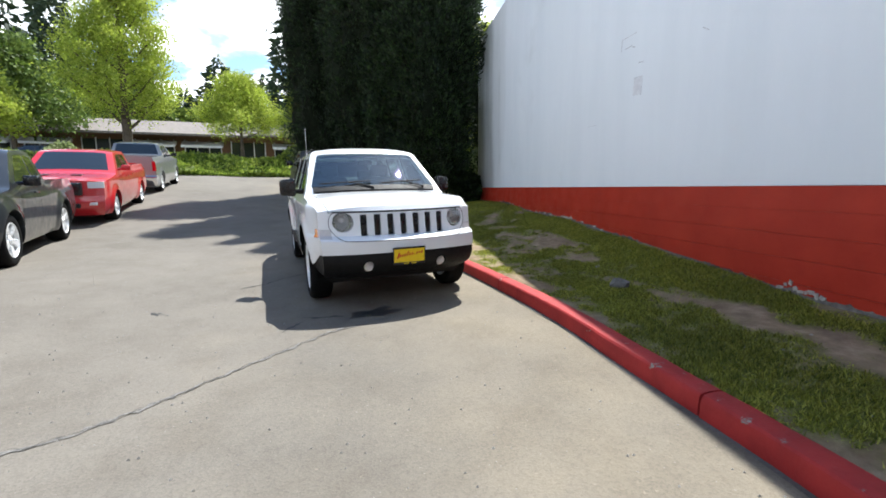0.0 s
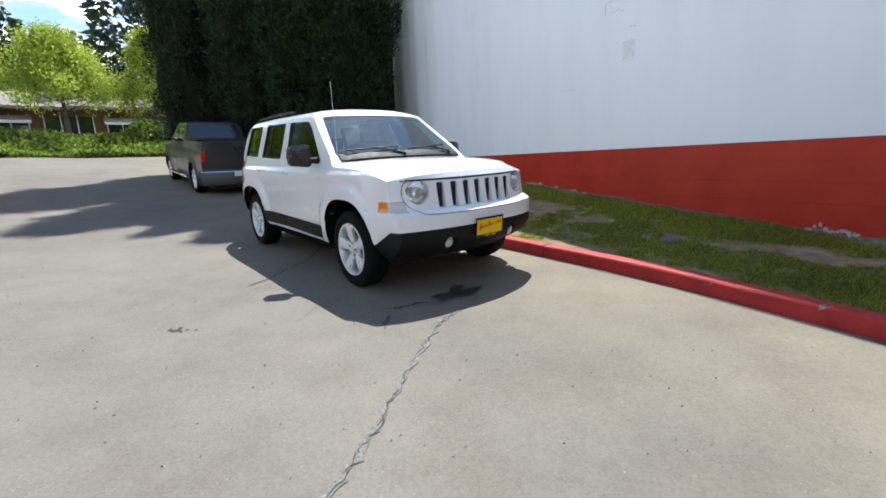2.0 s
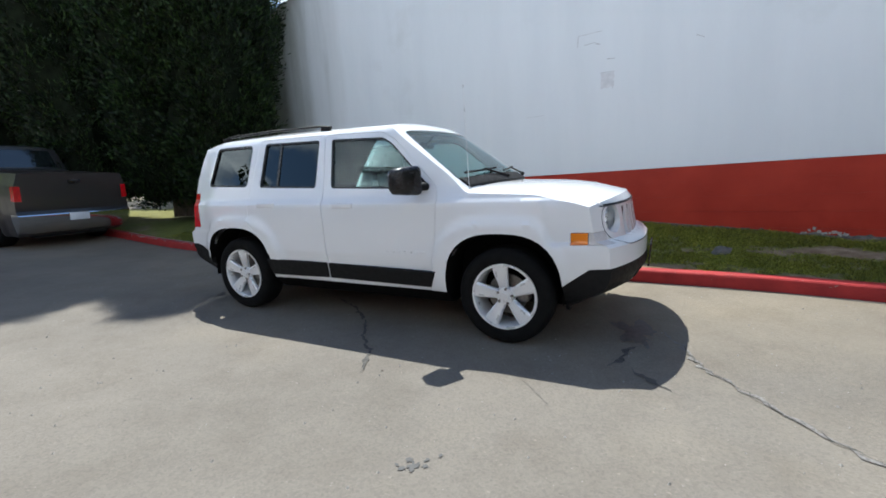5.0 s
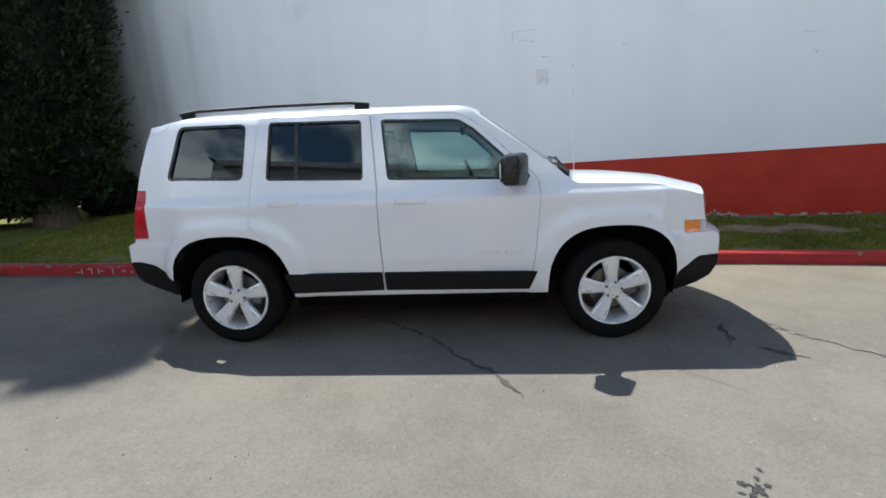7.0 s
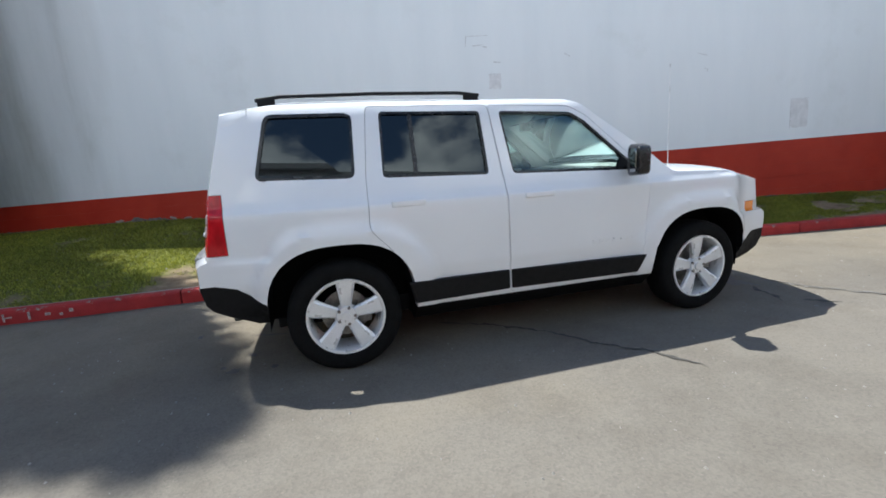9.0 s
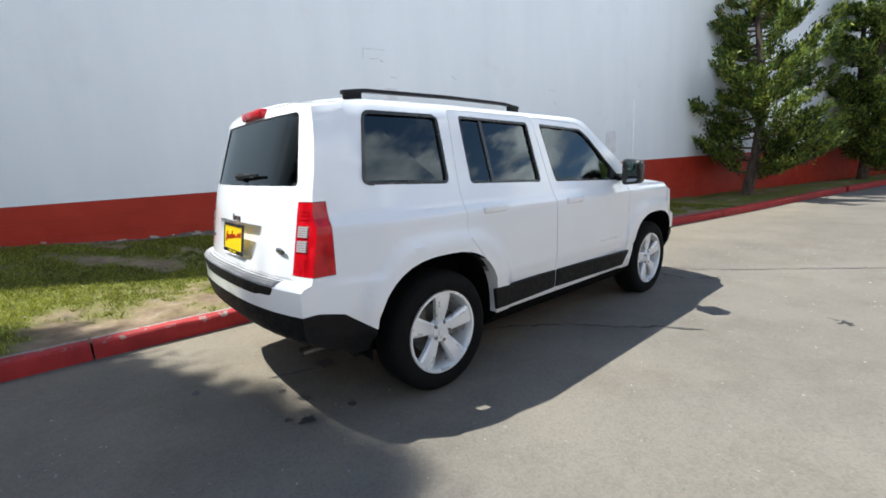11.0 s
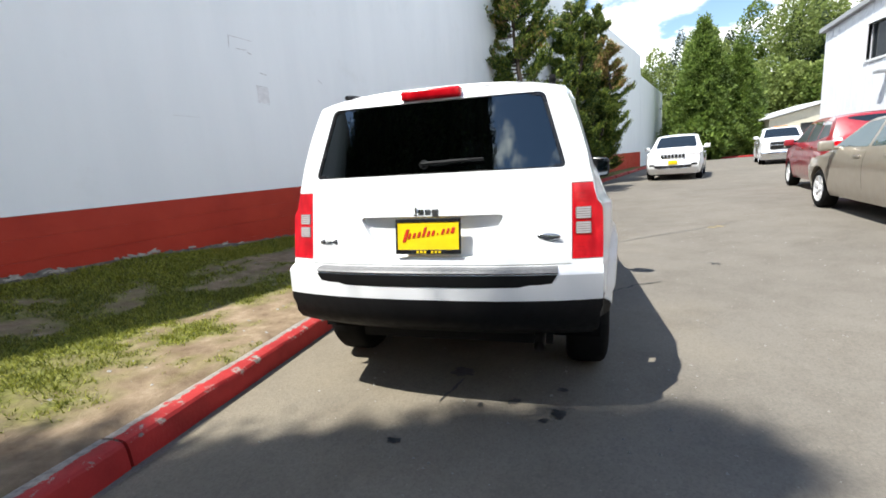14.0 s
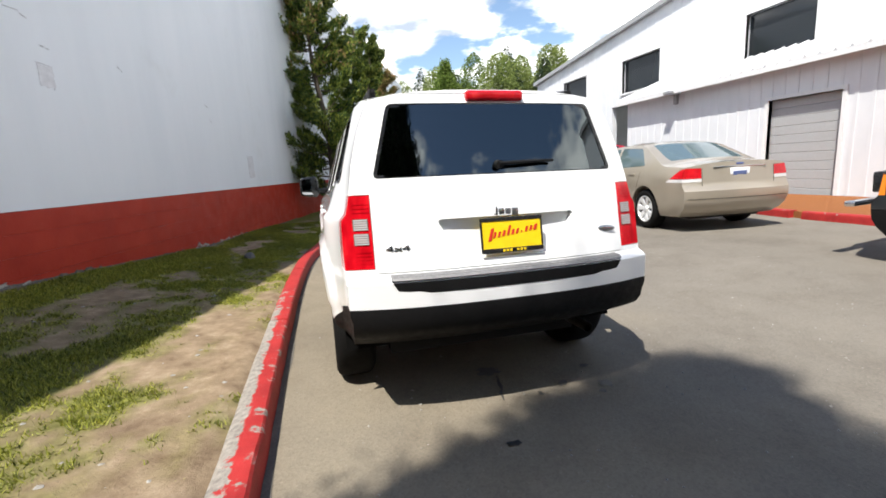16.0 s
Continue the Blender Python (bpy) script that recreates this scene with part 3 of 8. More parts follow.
wall_slab("wall_south", WALL[1], WALL[2], RED_Z, WH[2], 0.3, M_WALL, "tall white painted wall behind the juniper trees")
wall_slab("wall_south_base", WALL[1], WALL[2], -0.2, RED_Z - 0.004, 0.303, M_REDWALL, "red painted band along the foot of the far wall", off=-0.003)
# the building's other sides and roof
bm = bmesh.new()
c_in, c_end = WALL_S + WALL_N * 0.34, WALL_S + WALL_N * TURN_R + WALL_D * (TURN_R - 0.003)
prism(bm, [tuple(c_in), (1.93, -9.5), (-5.95, -32.3), (24, -34), tuple(c_end + WALL_N * 17.5), tuple(c_end)], 'z', -0.2, 5.5)
tagged(part("wall_north", bm, M_WALL, smooth=0), "plain white painted end of the warehouse", "wall", kind="structure")
bm = bmesh.new()
prism(bm, [(-6.32, -32.6), (-3, -32.6), (-3, -46), (-10.4, -46)], 'z', -0.2, 6.6)
tagged(part("wall_far", bm, M_WALL, smooth=0), "lower white wall of the warehouse's far end", "wall", kind="structure")


# lawn between kerb and wall
def lawn_z(x, y, u):
    k0 = ground_z(kerb_x(y), y) + 0.115
    w = interp(WBASE, y)
    a = 0.65 - 0.75 * sstep(1.2, 3.2, y)
    z = k0 + (w - k0) * ((1 - a) * u + a * u * u)
    return z + 0.022 * noise.noise(Vector((x * 1.3, y * 1.3, 0))) * sstep(0, 0.12, u) + 0.008 * noise.noise(Vector((x * 6, y * 6, 3)))


def turf_at(x, y, u):
    """How grassy the lawn is: bare along the kerb towards +y and in worn streaks."""
    n = noise.noise(Vector((x * 0.9, y * 0.55, 5.0))) * 0.55 + noise.noise(Vector((x * 2.6, y * 2.2, 9.0))) * 0.60 + noise.noise(Vector((x * 8, y * 8, 1.0))) * 0.40
    full = sstep(2.4, 3.6, y)
    g = 0.66 + 0.06 * (1 - sstep(-2.0, 0.5, y)) + 0.04 * (1 - sstep(-4.5, -3.0, y)) + (1.15 - 0.35 * full) * n
    g += 0.34 * full + 0.22 * sstep(0.70, 0.80, u)
    g -= 0.58 * (1 - sstep(0.18, 0.44, u)) * sstep(-1.5, 0.5, y) * (1 - 0.8 * full)
    g -= 0.34 * math.exp(-((u - 0.62) / 0.12) ** 2) * (1 - 0.9 * sstep(1.3, 2.3, y))
    g += 0.55 * math.exp(-((u - 0.43) / 0.08) ** 2) * sstep(0.0, 1.2, y)
    g += 0.42 * math.exp(-((u - 0.23) / 0.07) ** 2) * sstep(0.9, 1.8, y)
    g -= 0.4 * math.exp(-(u / 0.10) ** 2) * (1 - sstep(-1.5, 0.5, y))
    g -= 0.45 * sstep(0.95, 1.0, u)
    return sstep(0.12, 0.78, g)


LY = np.arange(-30, 13.6, 0.12)
LU = np.linspace(0, 1, 40)
lv, lt = [], []
for y in LY:
    x0 = kerb_x(y) + 0.155
    x1 = wall_x(min(y, 7.7)) + (0.02 if y < 7.7 else 3.0 * sstep(7.7, 9, y))
    for u in LU:
        x = x0 + (x1 - x0) * u
        z = lawn_z(x, y, u) if y < 7.7 else lawn_z(x, y, u * 0.9) + 0.0
        lv.append((x, y, z - (0.03 if u == 0 else 0)))
        lt.append(turf_at(x, y, u) if y < 9 else 0.8)
nu = len(LU)
lf = [(j * nu + i, j * nu + i + 1, (j + 1) * nu + i + 1, (j + 1) * nu + i) for j in range(len(LY) - 1) for i in range(nu - 1)]
lme = raw_mesh("lawn", lv, lf, M_LAWN, True)
at = lme.attributes.new("turf", 'FLOAT', 'POINT')
at.data.foreach_set("value", lt)
tagged(new("lawn", lme), "patchy grass strip with bare brown earth along the kerb", "lawn", kind="structure")

# grass blades, thick near the camera's way
rng = np.random.default_rng(4)
bv, bf = [], []
tries = 0
while len(bf) < 230000 and tries < 300000:
    tries += 1
    y = float(rng.uniform(-8.0, 6.5))
    u = float(rng.uniform(0.0, 0.99))
    x0, x1 = kerb_x(y) + 0.16, wall_x(y)
    x = x0 + (x1 - x0) * u
    g = turf_at(x, y, u)
    if rng.random() > g * g * 1.1:
        continue
    z = lawn_z(x, y, u) - 0.004
    # a small tuft of three blades
    for h0, a, tx, ty, ox, oy in zip(rng.uniform(0.010, 0.034, 3), rng.uniform(0, 6.283, 3), rng.normal(0, 0.017, 3), rng.normal(0, 0.017, 3), rng.normal(0, 0.012, 3), rng.normal(0, 0.012, 3)):
        h = h0 * (0.5 + 0.7 * g)
        dx, dy = math.cos(a) * 0.0045, math.sin(a) * 0.0045
        px, py = x + ox, y + oy
        n0 = len(bv)
        bv += [(px - dx, py - dy, z), (px + dx, py + dy, z), (px + tx, py + ty, z + h)]
        bf.append((n0, n0 + 1, n0 + 2))
tagged(new("grass", raw_mesh("grass", bv, bf, M_GRASS)), "short uneven green grass blades with bare gaps", "grass", kind="stuff")

# kerb: cast lengths, painted red beside the parking, bare concrete round the far tip
kerb_root = thing("kerb", "worn red-painted concrete kerb with chipped bare patches", "kerb", kind="structure")


def kerb_piece(line, mat, seed):
    bm = bmesh.new()
    rows, wear = [], []
    for i, p in enumerate(line):
        q = line[min(i + 1, len(line) - 1)] - line[max(i - 1, 0)]
        n = Vector((q.y, -q.x)).normalized()
        g = ground_z(p.x, p.y)
        prof = [(0.0, -0.10), (0.002, 0.012), (0.007, 0.09), (0.012, 0.112), (0.022, 0.125), (0.042, 0.130), (0.075, 0.133), (0.10, 0.133), (0.14, 0.131), (0.158, 0.12), (0.165, 0.09), (0.165, -0.10)]
        row = []
        for a, h in prof:
            wob = 0.004 * noise.noise(Vector((p.x * 4, p.y * 4, a * 30 + seed)))
            chip = -0.014 * max(0.0, noise.noise(Vector((p.x * 7, p.y * 7, seed + 40.0))) - 0.42) if 0.01 < a < 0.06 else 0.0
            row.append(bm.verts.new((p.x + n.x * (a + wob), p.y + n.y * (a + wob), g + h + wob + chip * 2)))
        rows.append(row)
        # paint is gone along the inner edge towards +y, and thin on the arris
        inner = sstep(-1.8, 1.4, p.y) * (1 - sstep(7, 9, p.y))
        for a, h in prof:
            wear.append((0.33 * inner * sstep(0.06, 0.125, a) if a < 0.17 and h > 0 else 0.0) + (0.05 + 0.05 * inner if 0.01 < a < 0.06 else 0.0) - (0.05 if h < 0.08 else 0.0))
    for r0, r1 in zip(rows, rows[1:]):
        for j in range(len(r0) - 1):
            bm.faces.new((r0[j], r1[j], r1[j + 1], r0[j + 1]))
    bm.faces.new(rows[0])
    bm.faces.new(rows[-1][::-1])
    ob = part("kerb_length", bm, mat, kerb_root, smooth=24)
    ob.data.attributes.new("bare", 'FLOAT', 'POINT').data.foreach_set("value", wear)


cuts = [-29, -25.5, -22, -18.5, -15.2, -12, -9.3, -7.1, -4.66, -1.9, 0.4, 2.79, 5.1, 7.6, 10.2, 12.8]
fine_line = smooth_line(KERB, 0.06)
for i, (a, b) in enumerate(zip(cuts, cuts[1:])):
    seg = [p for p in fine_line if a + 0.008 <= p.y <= b - 0.008 and p.x < 2.2]
    seg = seg if b > -8 else seg[::4] + [seg[-1]]
    if b > -10:
        ends = [Vector((interp([(q.y, q.x) for q in fine_line], e), e)) for e in (a + 0.007, b - 0.007)]
        seg = [ends[0]] + [p for p in seg if ends[0].y + 0.02 < p.y < ends[1].y - 0.02] + [ends[1]]
    kerb_piece(seg, M_KERB, i)
tip = [p for p in kerb_line if p.y > 12.8]
kerb_piece(tip[:14], M_CONC, 31)
kerb_piece(tip[14:], M_CONC, 32)

# sandy gutter strip beside the kerb
bm = bmesh.new()
rows = []
for p in [q for q in kerb_line if -24 < q.y < 8]:
    w = 0.035 + 0.03 * noise.noise(Vector((p.y * 1.7, 2, 0)))
    rows.append([bm.verts.new((p.x - a, p.y, ground_z(p.x - a, p.y) + 0.004)) for a in (-0.01, w)])
for r0, r1 in zip(rows, rows[1:]):
    bm.faces.new((r0[0], r1[0], r1[1], r0[1]))
tagged(part("gutter", bm, M_GUTTER, smooth=30), "thin sandy dirt strip along the kerb foot", "gutter", kind="structure")


# ---- the white sport utility vehicle ----
CAR = Matrix(((0.9998, -0.0002, -0.0200, 0), (-0.0002, 0.9997, -0.0245, 0), (0.0200, 0.0245, 0.9995, 0), (0, 0, 0, 1)))
suv = thing("sport_utility_vehicle", "boxy white four-door sport utility vehicle parked beside the red kerb", "car", CAR)
WIDTH = [(0.24, 0.74), (0.30, 0.80), (0.345, 0.832), (0.37, 0.838), (0.50, 0.849), (0.545, 0.848), (0.58, 0.860), (0.70, 0.862), (0.86, 0.866), (0.96, 0.866), (1.0, 0.864), (1.012, 0.860), (1.035, 0.838), (1.08, 0.820), (1.12, 0.802), (1.55, 0.672), (1.585, 0.648), (1.62, 0.60), (1.70, 0.50)]
TOPZ = [(-2.2, 1.010), (-2.13, 1.034), (-2.05, 1.052), (-1.9, 1.076), (-1.5, 1.106), (-1.06, 1.125), (-1.03, 1.14), (-0.94, 1.205), (-0.37, 1.612), (-0.27, 1.642), (0.0, 1.656), (0.5, 1.668), (1.0, 1.671), (1.6, 1.660), (1.8, 1.648), (2.0, 1.634), (2.19, 1.606), (2.3, 1.59)]
EDGEDROP = [(-2.2, 0.05), (-1.06, 0.055), (-0.9, 0.03), (-0.33, 0.035), (0.2, 0.055), (1.6, 0.055), (2.3, 0.05)]
REARLEAN = [(0.2, 0.33), (0.34, 0.31), (0.40, 0.19), (0.44, 0.07), (0.50, 0.02), (0.58, 0.0), (0.735, 0.0), (0.752, 0.055), (0.80, 0.065), (1.12, 0.120), (1.20, 0.143), (1.58, 0.255), (1.64, 0.31)]
NOSELEAN = [(0.2, 0.31), (0.31, 0.29), (0.36, 0.14), (0.42, 0.045), (0.50, 0.0), (0.69, 0.0), (0.72, 0.02), (0.738, 0.085), (0.80, 0.10), (0.96, 0.125), (1.0, 0.147), (1.03, 0.185)]
Y0, Y1 = -2.19, 2.19


def body_w(y, z):
    w = interp(WIDTH, z)
    for yc in (-1.3175, 1.3175):
        d = (abs((y - yc) * 0.96) ** 2.7 + max(0.0, z - 0.345) ** 2.7) ** (1 / 2.7)
        w += 0.030 * (1 - sstep(0.525, 0.575, d)) * sstep(0.2, 0.5, z)
    w *= 1 - 0.10 * sstep(1.55, 2.2, -y) ** 1.5
    w *= 1 - 0.09 * sstep(1.6, 2.2, y) * (1 - 0.45 * sstep(1.0, 1.3, z)) - 0.03 * sstep(2.0, 2.19, y) * sstep(1.4, 1.6, z)
    return w


def bow(x):
    """How far the windshield bows forward in plan."""
    return 0.085 * max(0.0, 1 - (x / 0.70) ** 2)


def bend(x, y, z):
    """Curve the nose, the windshield and the tail in plan and in profile."""
    y -= bow(x) * sstep(-1.12, -0.98, y) * (1 - sstep(-0.30, 0.15, y)) * sstep(1.10, 1.17, z)
    f = sstep(1.45, 2.19, -y)
    r = sstep(1.5, 2.19, y)
    y += f * (interp(NOSELEAN, z) + 0.205 * abs(x / 0.8) ** 2.6)
    y -= r * (interp(REARLEAN, z) + 0.10 * abs(x / 0.8) ** 2.8)
    return (x, y, z)


COLS = [-1, -0.985, -0.95, -0.88, -0.75, -0.6, -0.4, -0.2, 0, 0.2, 0.4, 0.6, 0.75, 0.88, 0.95, 0.985, 1]
LOW = [0.24, 0.30, 0.345, 0.37, 0.42, 0.46, 0.50, 0.545, 0.58, 0.62, 0.66, 0.70, 0.725, 0.74, 0.755, 0.78, 0.82, 0.86, 0.90, 0.935, 0.97, 1.0, 1.012, 1.035, 1.08]
FR = [0.18, 0.36, 0.54, 0.70, 0.84, 0.94, 1.0]


def loft(y0, y1, step, low, d=0.0, zfloor=None, bender=bend, wfun=body_w, top=TOPZ, drop=EDGEDROP):
    """A closed body of cross-slices; d: how far it lies inside the outer skin."""
    n = max(2, round((y1 - y0) / step))
    ys = [y0 + (y1 - y0) * i / n for i in range(n + 1)]
    rows_all = []
    for y in ys:
        zt = interp(top, y) - d
        ze = zt - interp(drop, y)
        lo = [z for z in low if z < ze - 0.02]
        lo = lo + [lo[-1] + 0.0] * (len(low) - len(lo))
        lv = lo + [lo[-1] + (ze - lo[-1]) * f for f in FR]
        rows = []
        for j, z in enumerate(lv):
            w = wfun(y, z) - d
            row = []
            for c in COLS:
                zz = z
                if j == len(lv) - 1:
                    zz = ze + (zt - ze) * (1 - abs(c) ** 3.2)
                row.append(bender(w * c, y, zz))
            rows.append(row)
        rows_all.append(rows)
    bm = bmesh.new()
    cache = {}

    def vert(co):
        kk = (round(co[0], 5), round(co[1], 5), round(co[2], 5))
        if kk not in cache:
            cache[kk] = bm.verts.new(co)
        return cache[kk]

    def quad(*cs):
        vs = []
        for c in cs:
            v = vert(c)
            if v not in vs:
                vs.append(v)
        if len(vs) > 2:
            try:
                bm.faces.new(vs)
            except ValueError:
                pass
    nl, nc = len(rows_all[0]), len(COLS)
    for a, b in zip(rows_all, rows_all[1:]):
        for j in range(nl - 1):
            quad(a[j][0], a[j + 1][0], b[j + 1][0], b[j][0])
            quad(a[j][-1], b[j][-1], b[j + 1][-1], a[j + 1][-1])
        for i in range(nc - 1):
            quad(a[0][i], b[0][i], b[0][i + 1], a[0][i + 1])
            quad(a[-1][i], a[-1][i + 1], b[-1][i + 1], b[-1][i])
    for s in (rows_all[0], rows_all[-1]):
        for j in range(nl - 1):
            for i in range(nc - 1):
                quad(s[j][i], s[j][i + 1], s[j + 1][i + 1], s[j + 1][i])
    bmesh.ops.recalc_face_normals(bm, faces=bm.faces[:])
    return bm


bm = loft(Y0, Y1, 0.032, LOW)
for f in bm.faces:
    f.material_index = 1 if f.calc_center_median().z < 0.345 else 0
shell = bpy.data.meshes.new("body")
bm.to_mesh(shell)
bm.free()
shell.materials.append(M_WHITE)
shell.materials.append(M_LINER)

WIN_Q = rounded([(1.165, 1.545), (1.655, 1.545), (1.735, 1.185), (1.185, 1.165)], 0.045)
WIN_R = rounded([(0.355, 1.538), (1.005, 1.550), (1.022, 1.158), (0.345, 1.137)], 0.03)
WIN_F = rounded([(0.225, 1.535), (-0.30, 1.515), (-0.40, 1.455), (-0.745, 1.135), (-0.745, 1.105), (0.180, 1.132)], 0.03)
DOOR_F = rounded([(0.292, 1.575), (-0.29, 1.555), (-0.42, 1.485), (-0.815, 1.115), (-0.826, 1.018), (-0.80, 0.70), (-0.748, 0.352), (0.230, 0.352), (0.248, 1.094)], 0.035)
DOOR_R = rounded([(1.079, 1.582), (0.300, 1.577), (0.256, 1.094), (0.238, 0.352), (0.905, 0.352), (0.925, 0.50), (1.0, 0.72), (1.132, 0.863), (1.122, 1.165)], 0.035)
LAMP_Z = 0.868


def arch(bm, yc):
    pts = [(yc - (0.385 if yc < 0 else 0.425), 0.10)]
    for i in range(25):
        a = math.pi - math.pi * i / 24
        ca, sa = math.cos(a), math.sin(a)
        r = 0.447 / (abs(ca) ** 2.7 + abs(sa) ** 2.7) ** (1 / 2.7)
        pts.append((yc + r * ca * (0.90 if yc < 0 and ca < 0 else 0.985), 0.35 + r * sa))
    pts.append((yc + 0.425, 0.10))
    prism(bm, pts, 'x', -1.2, -0.56)


def arch2(bm, yc):
    arch(bm, yc)
    bmesh.ops.scale(bm, vec=(-1, 1, 1), verts=bm.verts[:])
    bmesh.ops.recalc_face_normals(bm, faces=bm.faces[:])


def cavity():
    bmc = loft(-0.98, 1.99, 0.09, [0.62, 0.70, 0.80, 0.90, 0.935], d=0.055)
    me = bpy.data.meshes.new("cutter")
    bmc.to_mesh(me)
    bmc.free()
    return me


WS_A, WS_B = Vector((0, -0.977, 1.18)), Vector((0, -0.377, 1.603))
ws_n = Vector((0, -(WS_B.z - WS_A.z), WS_B.y - WS_A.y)).normalized()
WS_POLY = rounded([(-0.738, 0.0), (0.738, 0.0), (0.598, 0.675), (-0.598, 0.675)], 0.05)


def ws_point(p, off):
    return tuple(Vector((p[0], -bow(p[0]), 0)) + WS_A + (WS_B - WS_A).normalized() * p[1] + ws_n * off)


def cut_ws(bm):
    line = []
    for p, q in zip(WS_POLY, WS_POLY[1:] + WS_POLY[:1]):
        n = max(1, int(abs(q[0] - p[0]) / 0.08))
        line += [(p[0] + (q[0] - p[0]) * i / n, p[1] + (q[1] - p[1]) * i / n) for i in range(n)]
    a = [bm.verts.new(ws_point(p, -0.16)) for p in line]
    b = [bm.verts.new(ws_point(p, 0.16)) for p in line]
    bm.faces.new(a)
    bm.faces.new(b[::-1])
    n = len(a)
    for i in range(n):
        bm.faces.new((a[i], b[i], b[(i + 1) % n], a[(i + 1) % n]))


REAR_POLY = rounded([(-0.632, 1.190), (0.632, 1.190), (0.535, 1.538), (-0.535, 1.538)], 0.03)
cuts = [cavity()]
for poly in (WIN_Q, WIN_R, WIN_F):
    cuts.append(cutter(lambda bm, p=poly: prism(bm, p, 'x', -1.3, 1.3)))
cuts.append(cutter(cut_ws))
cuts.append(cutter(lambda bm: prism(bm, REAR_POLY, 'y', 1.55, 2.4)))
for yc in (-1.3175, 1.3175):
    cuts.append(cutter(lambda bm, y=yc: arch(bm, y)))
    cuts.append(cutter(lambda bm, y=yc: arch2(bm, y)))
# grille slots, lamp bowls
for i in range(7):
    xc = (i - 3) * 0.1265
    poly = rounded([(xc - 0.031, 0.735), (xc + 0.031, 0.735), (xc + 0.031, 0.937), (xc - 0.031, 0.937)], 0.014)
    cuts.append(cutter(lambda bm, p=poly: prism(bm, p, 'y', -2.4, -1.92)))
for sx in (-1, 1):
    cuts.append(cutter(lambda bm, s=sx: cyl(bm, 0.094, 0.094, (s * 0.565, -2.4, LAMP_Z), (s * 0.565, -1.80, LAMP_Z), 32)))
    cuts.append(cutter(lambda bm, s=sx: cyl(bm, 0.052, 0.052, (s * 0.36, -2.4, 0.455), (s * 0.36, -2.03, 0.455), 24)))
# number plate recess in the tailgate
REC = rounded([(-0.37, 0.992), (0.37, 0.992), (0.25, 0.80), (-0.25, 0.80)], 0.03)


def recess(bm):
    lo = [bm.verts.new((p[0], 2.40, p[1])) for p in REC]
    hi = [bm.verts.new((p[0] * 0.97, 2.055 if p[1] > 0.9 else 2.082, p[1])) for p in REC]
    bm.faces.new(lo)
    bm.faces.new(hi[::-1])
    n = len(lo)
    for i in range(n):
        bm.faces.new((lo[i], hi[i], hi[(i + 1) % n], lo[(i + 1) % n]))


cuts.append(cutter(recess))
# the bumpers' lower edges
cuts.append(cutter(lambda bm: box(bm, -1.2, 1.2, 1.735, 2.6, -0.1, 0.352)))
cuts.append(cutter(lambda bm: box(bm, -1.2, 1.2, -2.6, -1.74, -0.1, 0.282)))
body = solid(shell, cuts)


def take(me, fn, gap=0.0028):
    """Cut a panel out of the body: returns (what is left, the panel)."""
    got = solid(me.copy(), [cutter(lambda bm: fn(bm, 0.0))], 'INTERSECT')
    left = solid(me.copy(), [cutter(lambda bm: fn(bm, gap))])
    return left, got


def side_panel(poly, sx):
    def f(bm, gap):
        prism(bm, inset(poly, -gap) if gap else poly, 'x', *((-1.3, -0.52) if sx < 0 else (0.52, 1.3)))
    return f


def block(x0, x1, y0, y1, z0, z1):
    def f(bm, gap):
        box(bm, x0 - gap, x1 + gap, y0 - gap, y1 + gap, z0 - gap, z1 + gap)
    return f


def profile(poly, x0, x1):
    def f(bm, gap):
        prism(bm, inset(poly, -gap) if gap else poly, 'x', x0, x1)
    return f


def hood_cut(bm, gap):
    """The hood narrows towards the lamps."""
    prism(bm, [(-0.735 - gap, -1.045 + gap), (0.735 + gap, -1.045 + gap), (0.655 + gap, -2.4), (-0.655 - gap, -2.4)], 'z', 0.962 - gap, 1.4)


panels = {}
for sx, sd in ((-1, "r"), (1, "l")):
    body, panels["front_door_" + sd] = take(body, side_panel(DOOR_F, sx))
    body, panels["rear_door_" + sd] = take(body, side_panel(DOOR_R, sx))
    a, b = sorted((sx * 0.655, sx * 1.2))
    body, panels["tail_" + sd] = take(body, block(a, b, 1.925, 2.4, 0.785, 1.118), 0.003)
    a, b = sorted((sx * 0.70, sx * 1.2))
    body, panels["amber_" + sd] = take(body, block(a, b, -1.868, -1.765, 0.722, 0.797), 0.003)
    a, b = sorted((sx * 0.675, sx * 1.2))
    body, panels["park_" + sd] = take(body, block(a, b, -2.3, -1.872, 0.722, 0.797), 0.003)
body, panels["bumper_front"] = take(body, profile([(-2.5, 0.605), (-2.02, 0.565), (-1.88, 0.555), (-1.70, 0.43), (-1.66, 0.36), (-1.66, 0.1), (-2.5, 0.1)], -1.3, 1.3), 0.003)
body, panels["bumper_rear"] = take(body, profile([(2.5, 0.600), (2.02, 0.610), (1.90, 0.585), (1.72, 0.455), (1.68, 0.36), (1.68, 0.1), (2.5, 0.1)], -1.3, 1.3), 0.003)
body, panels["hood"] = take(body, hood_cut, 0.009)
body, panels["tailgate"] = take(body, profile([(1.75, 0.765), (2.5, 0.765), (2.5, 1.585), (1.75, 1.585)], -0.648, 0.648), 0.004)
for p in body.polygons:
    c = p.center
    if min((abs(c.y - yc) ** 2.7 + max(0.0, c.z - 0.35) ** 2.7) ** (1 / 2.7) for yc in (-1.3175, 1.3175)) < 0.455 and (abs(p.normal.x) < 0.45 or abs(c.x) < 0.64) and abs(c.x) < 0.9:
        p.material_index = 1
part("body", resmooth(body), None, suv)
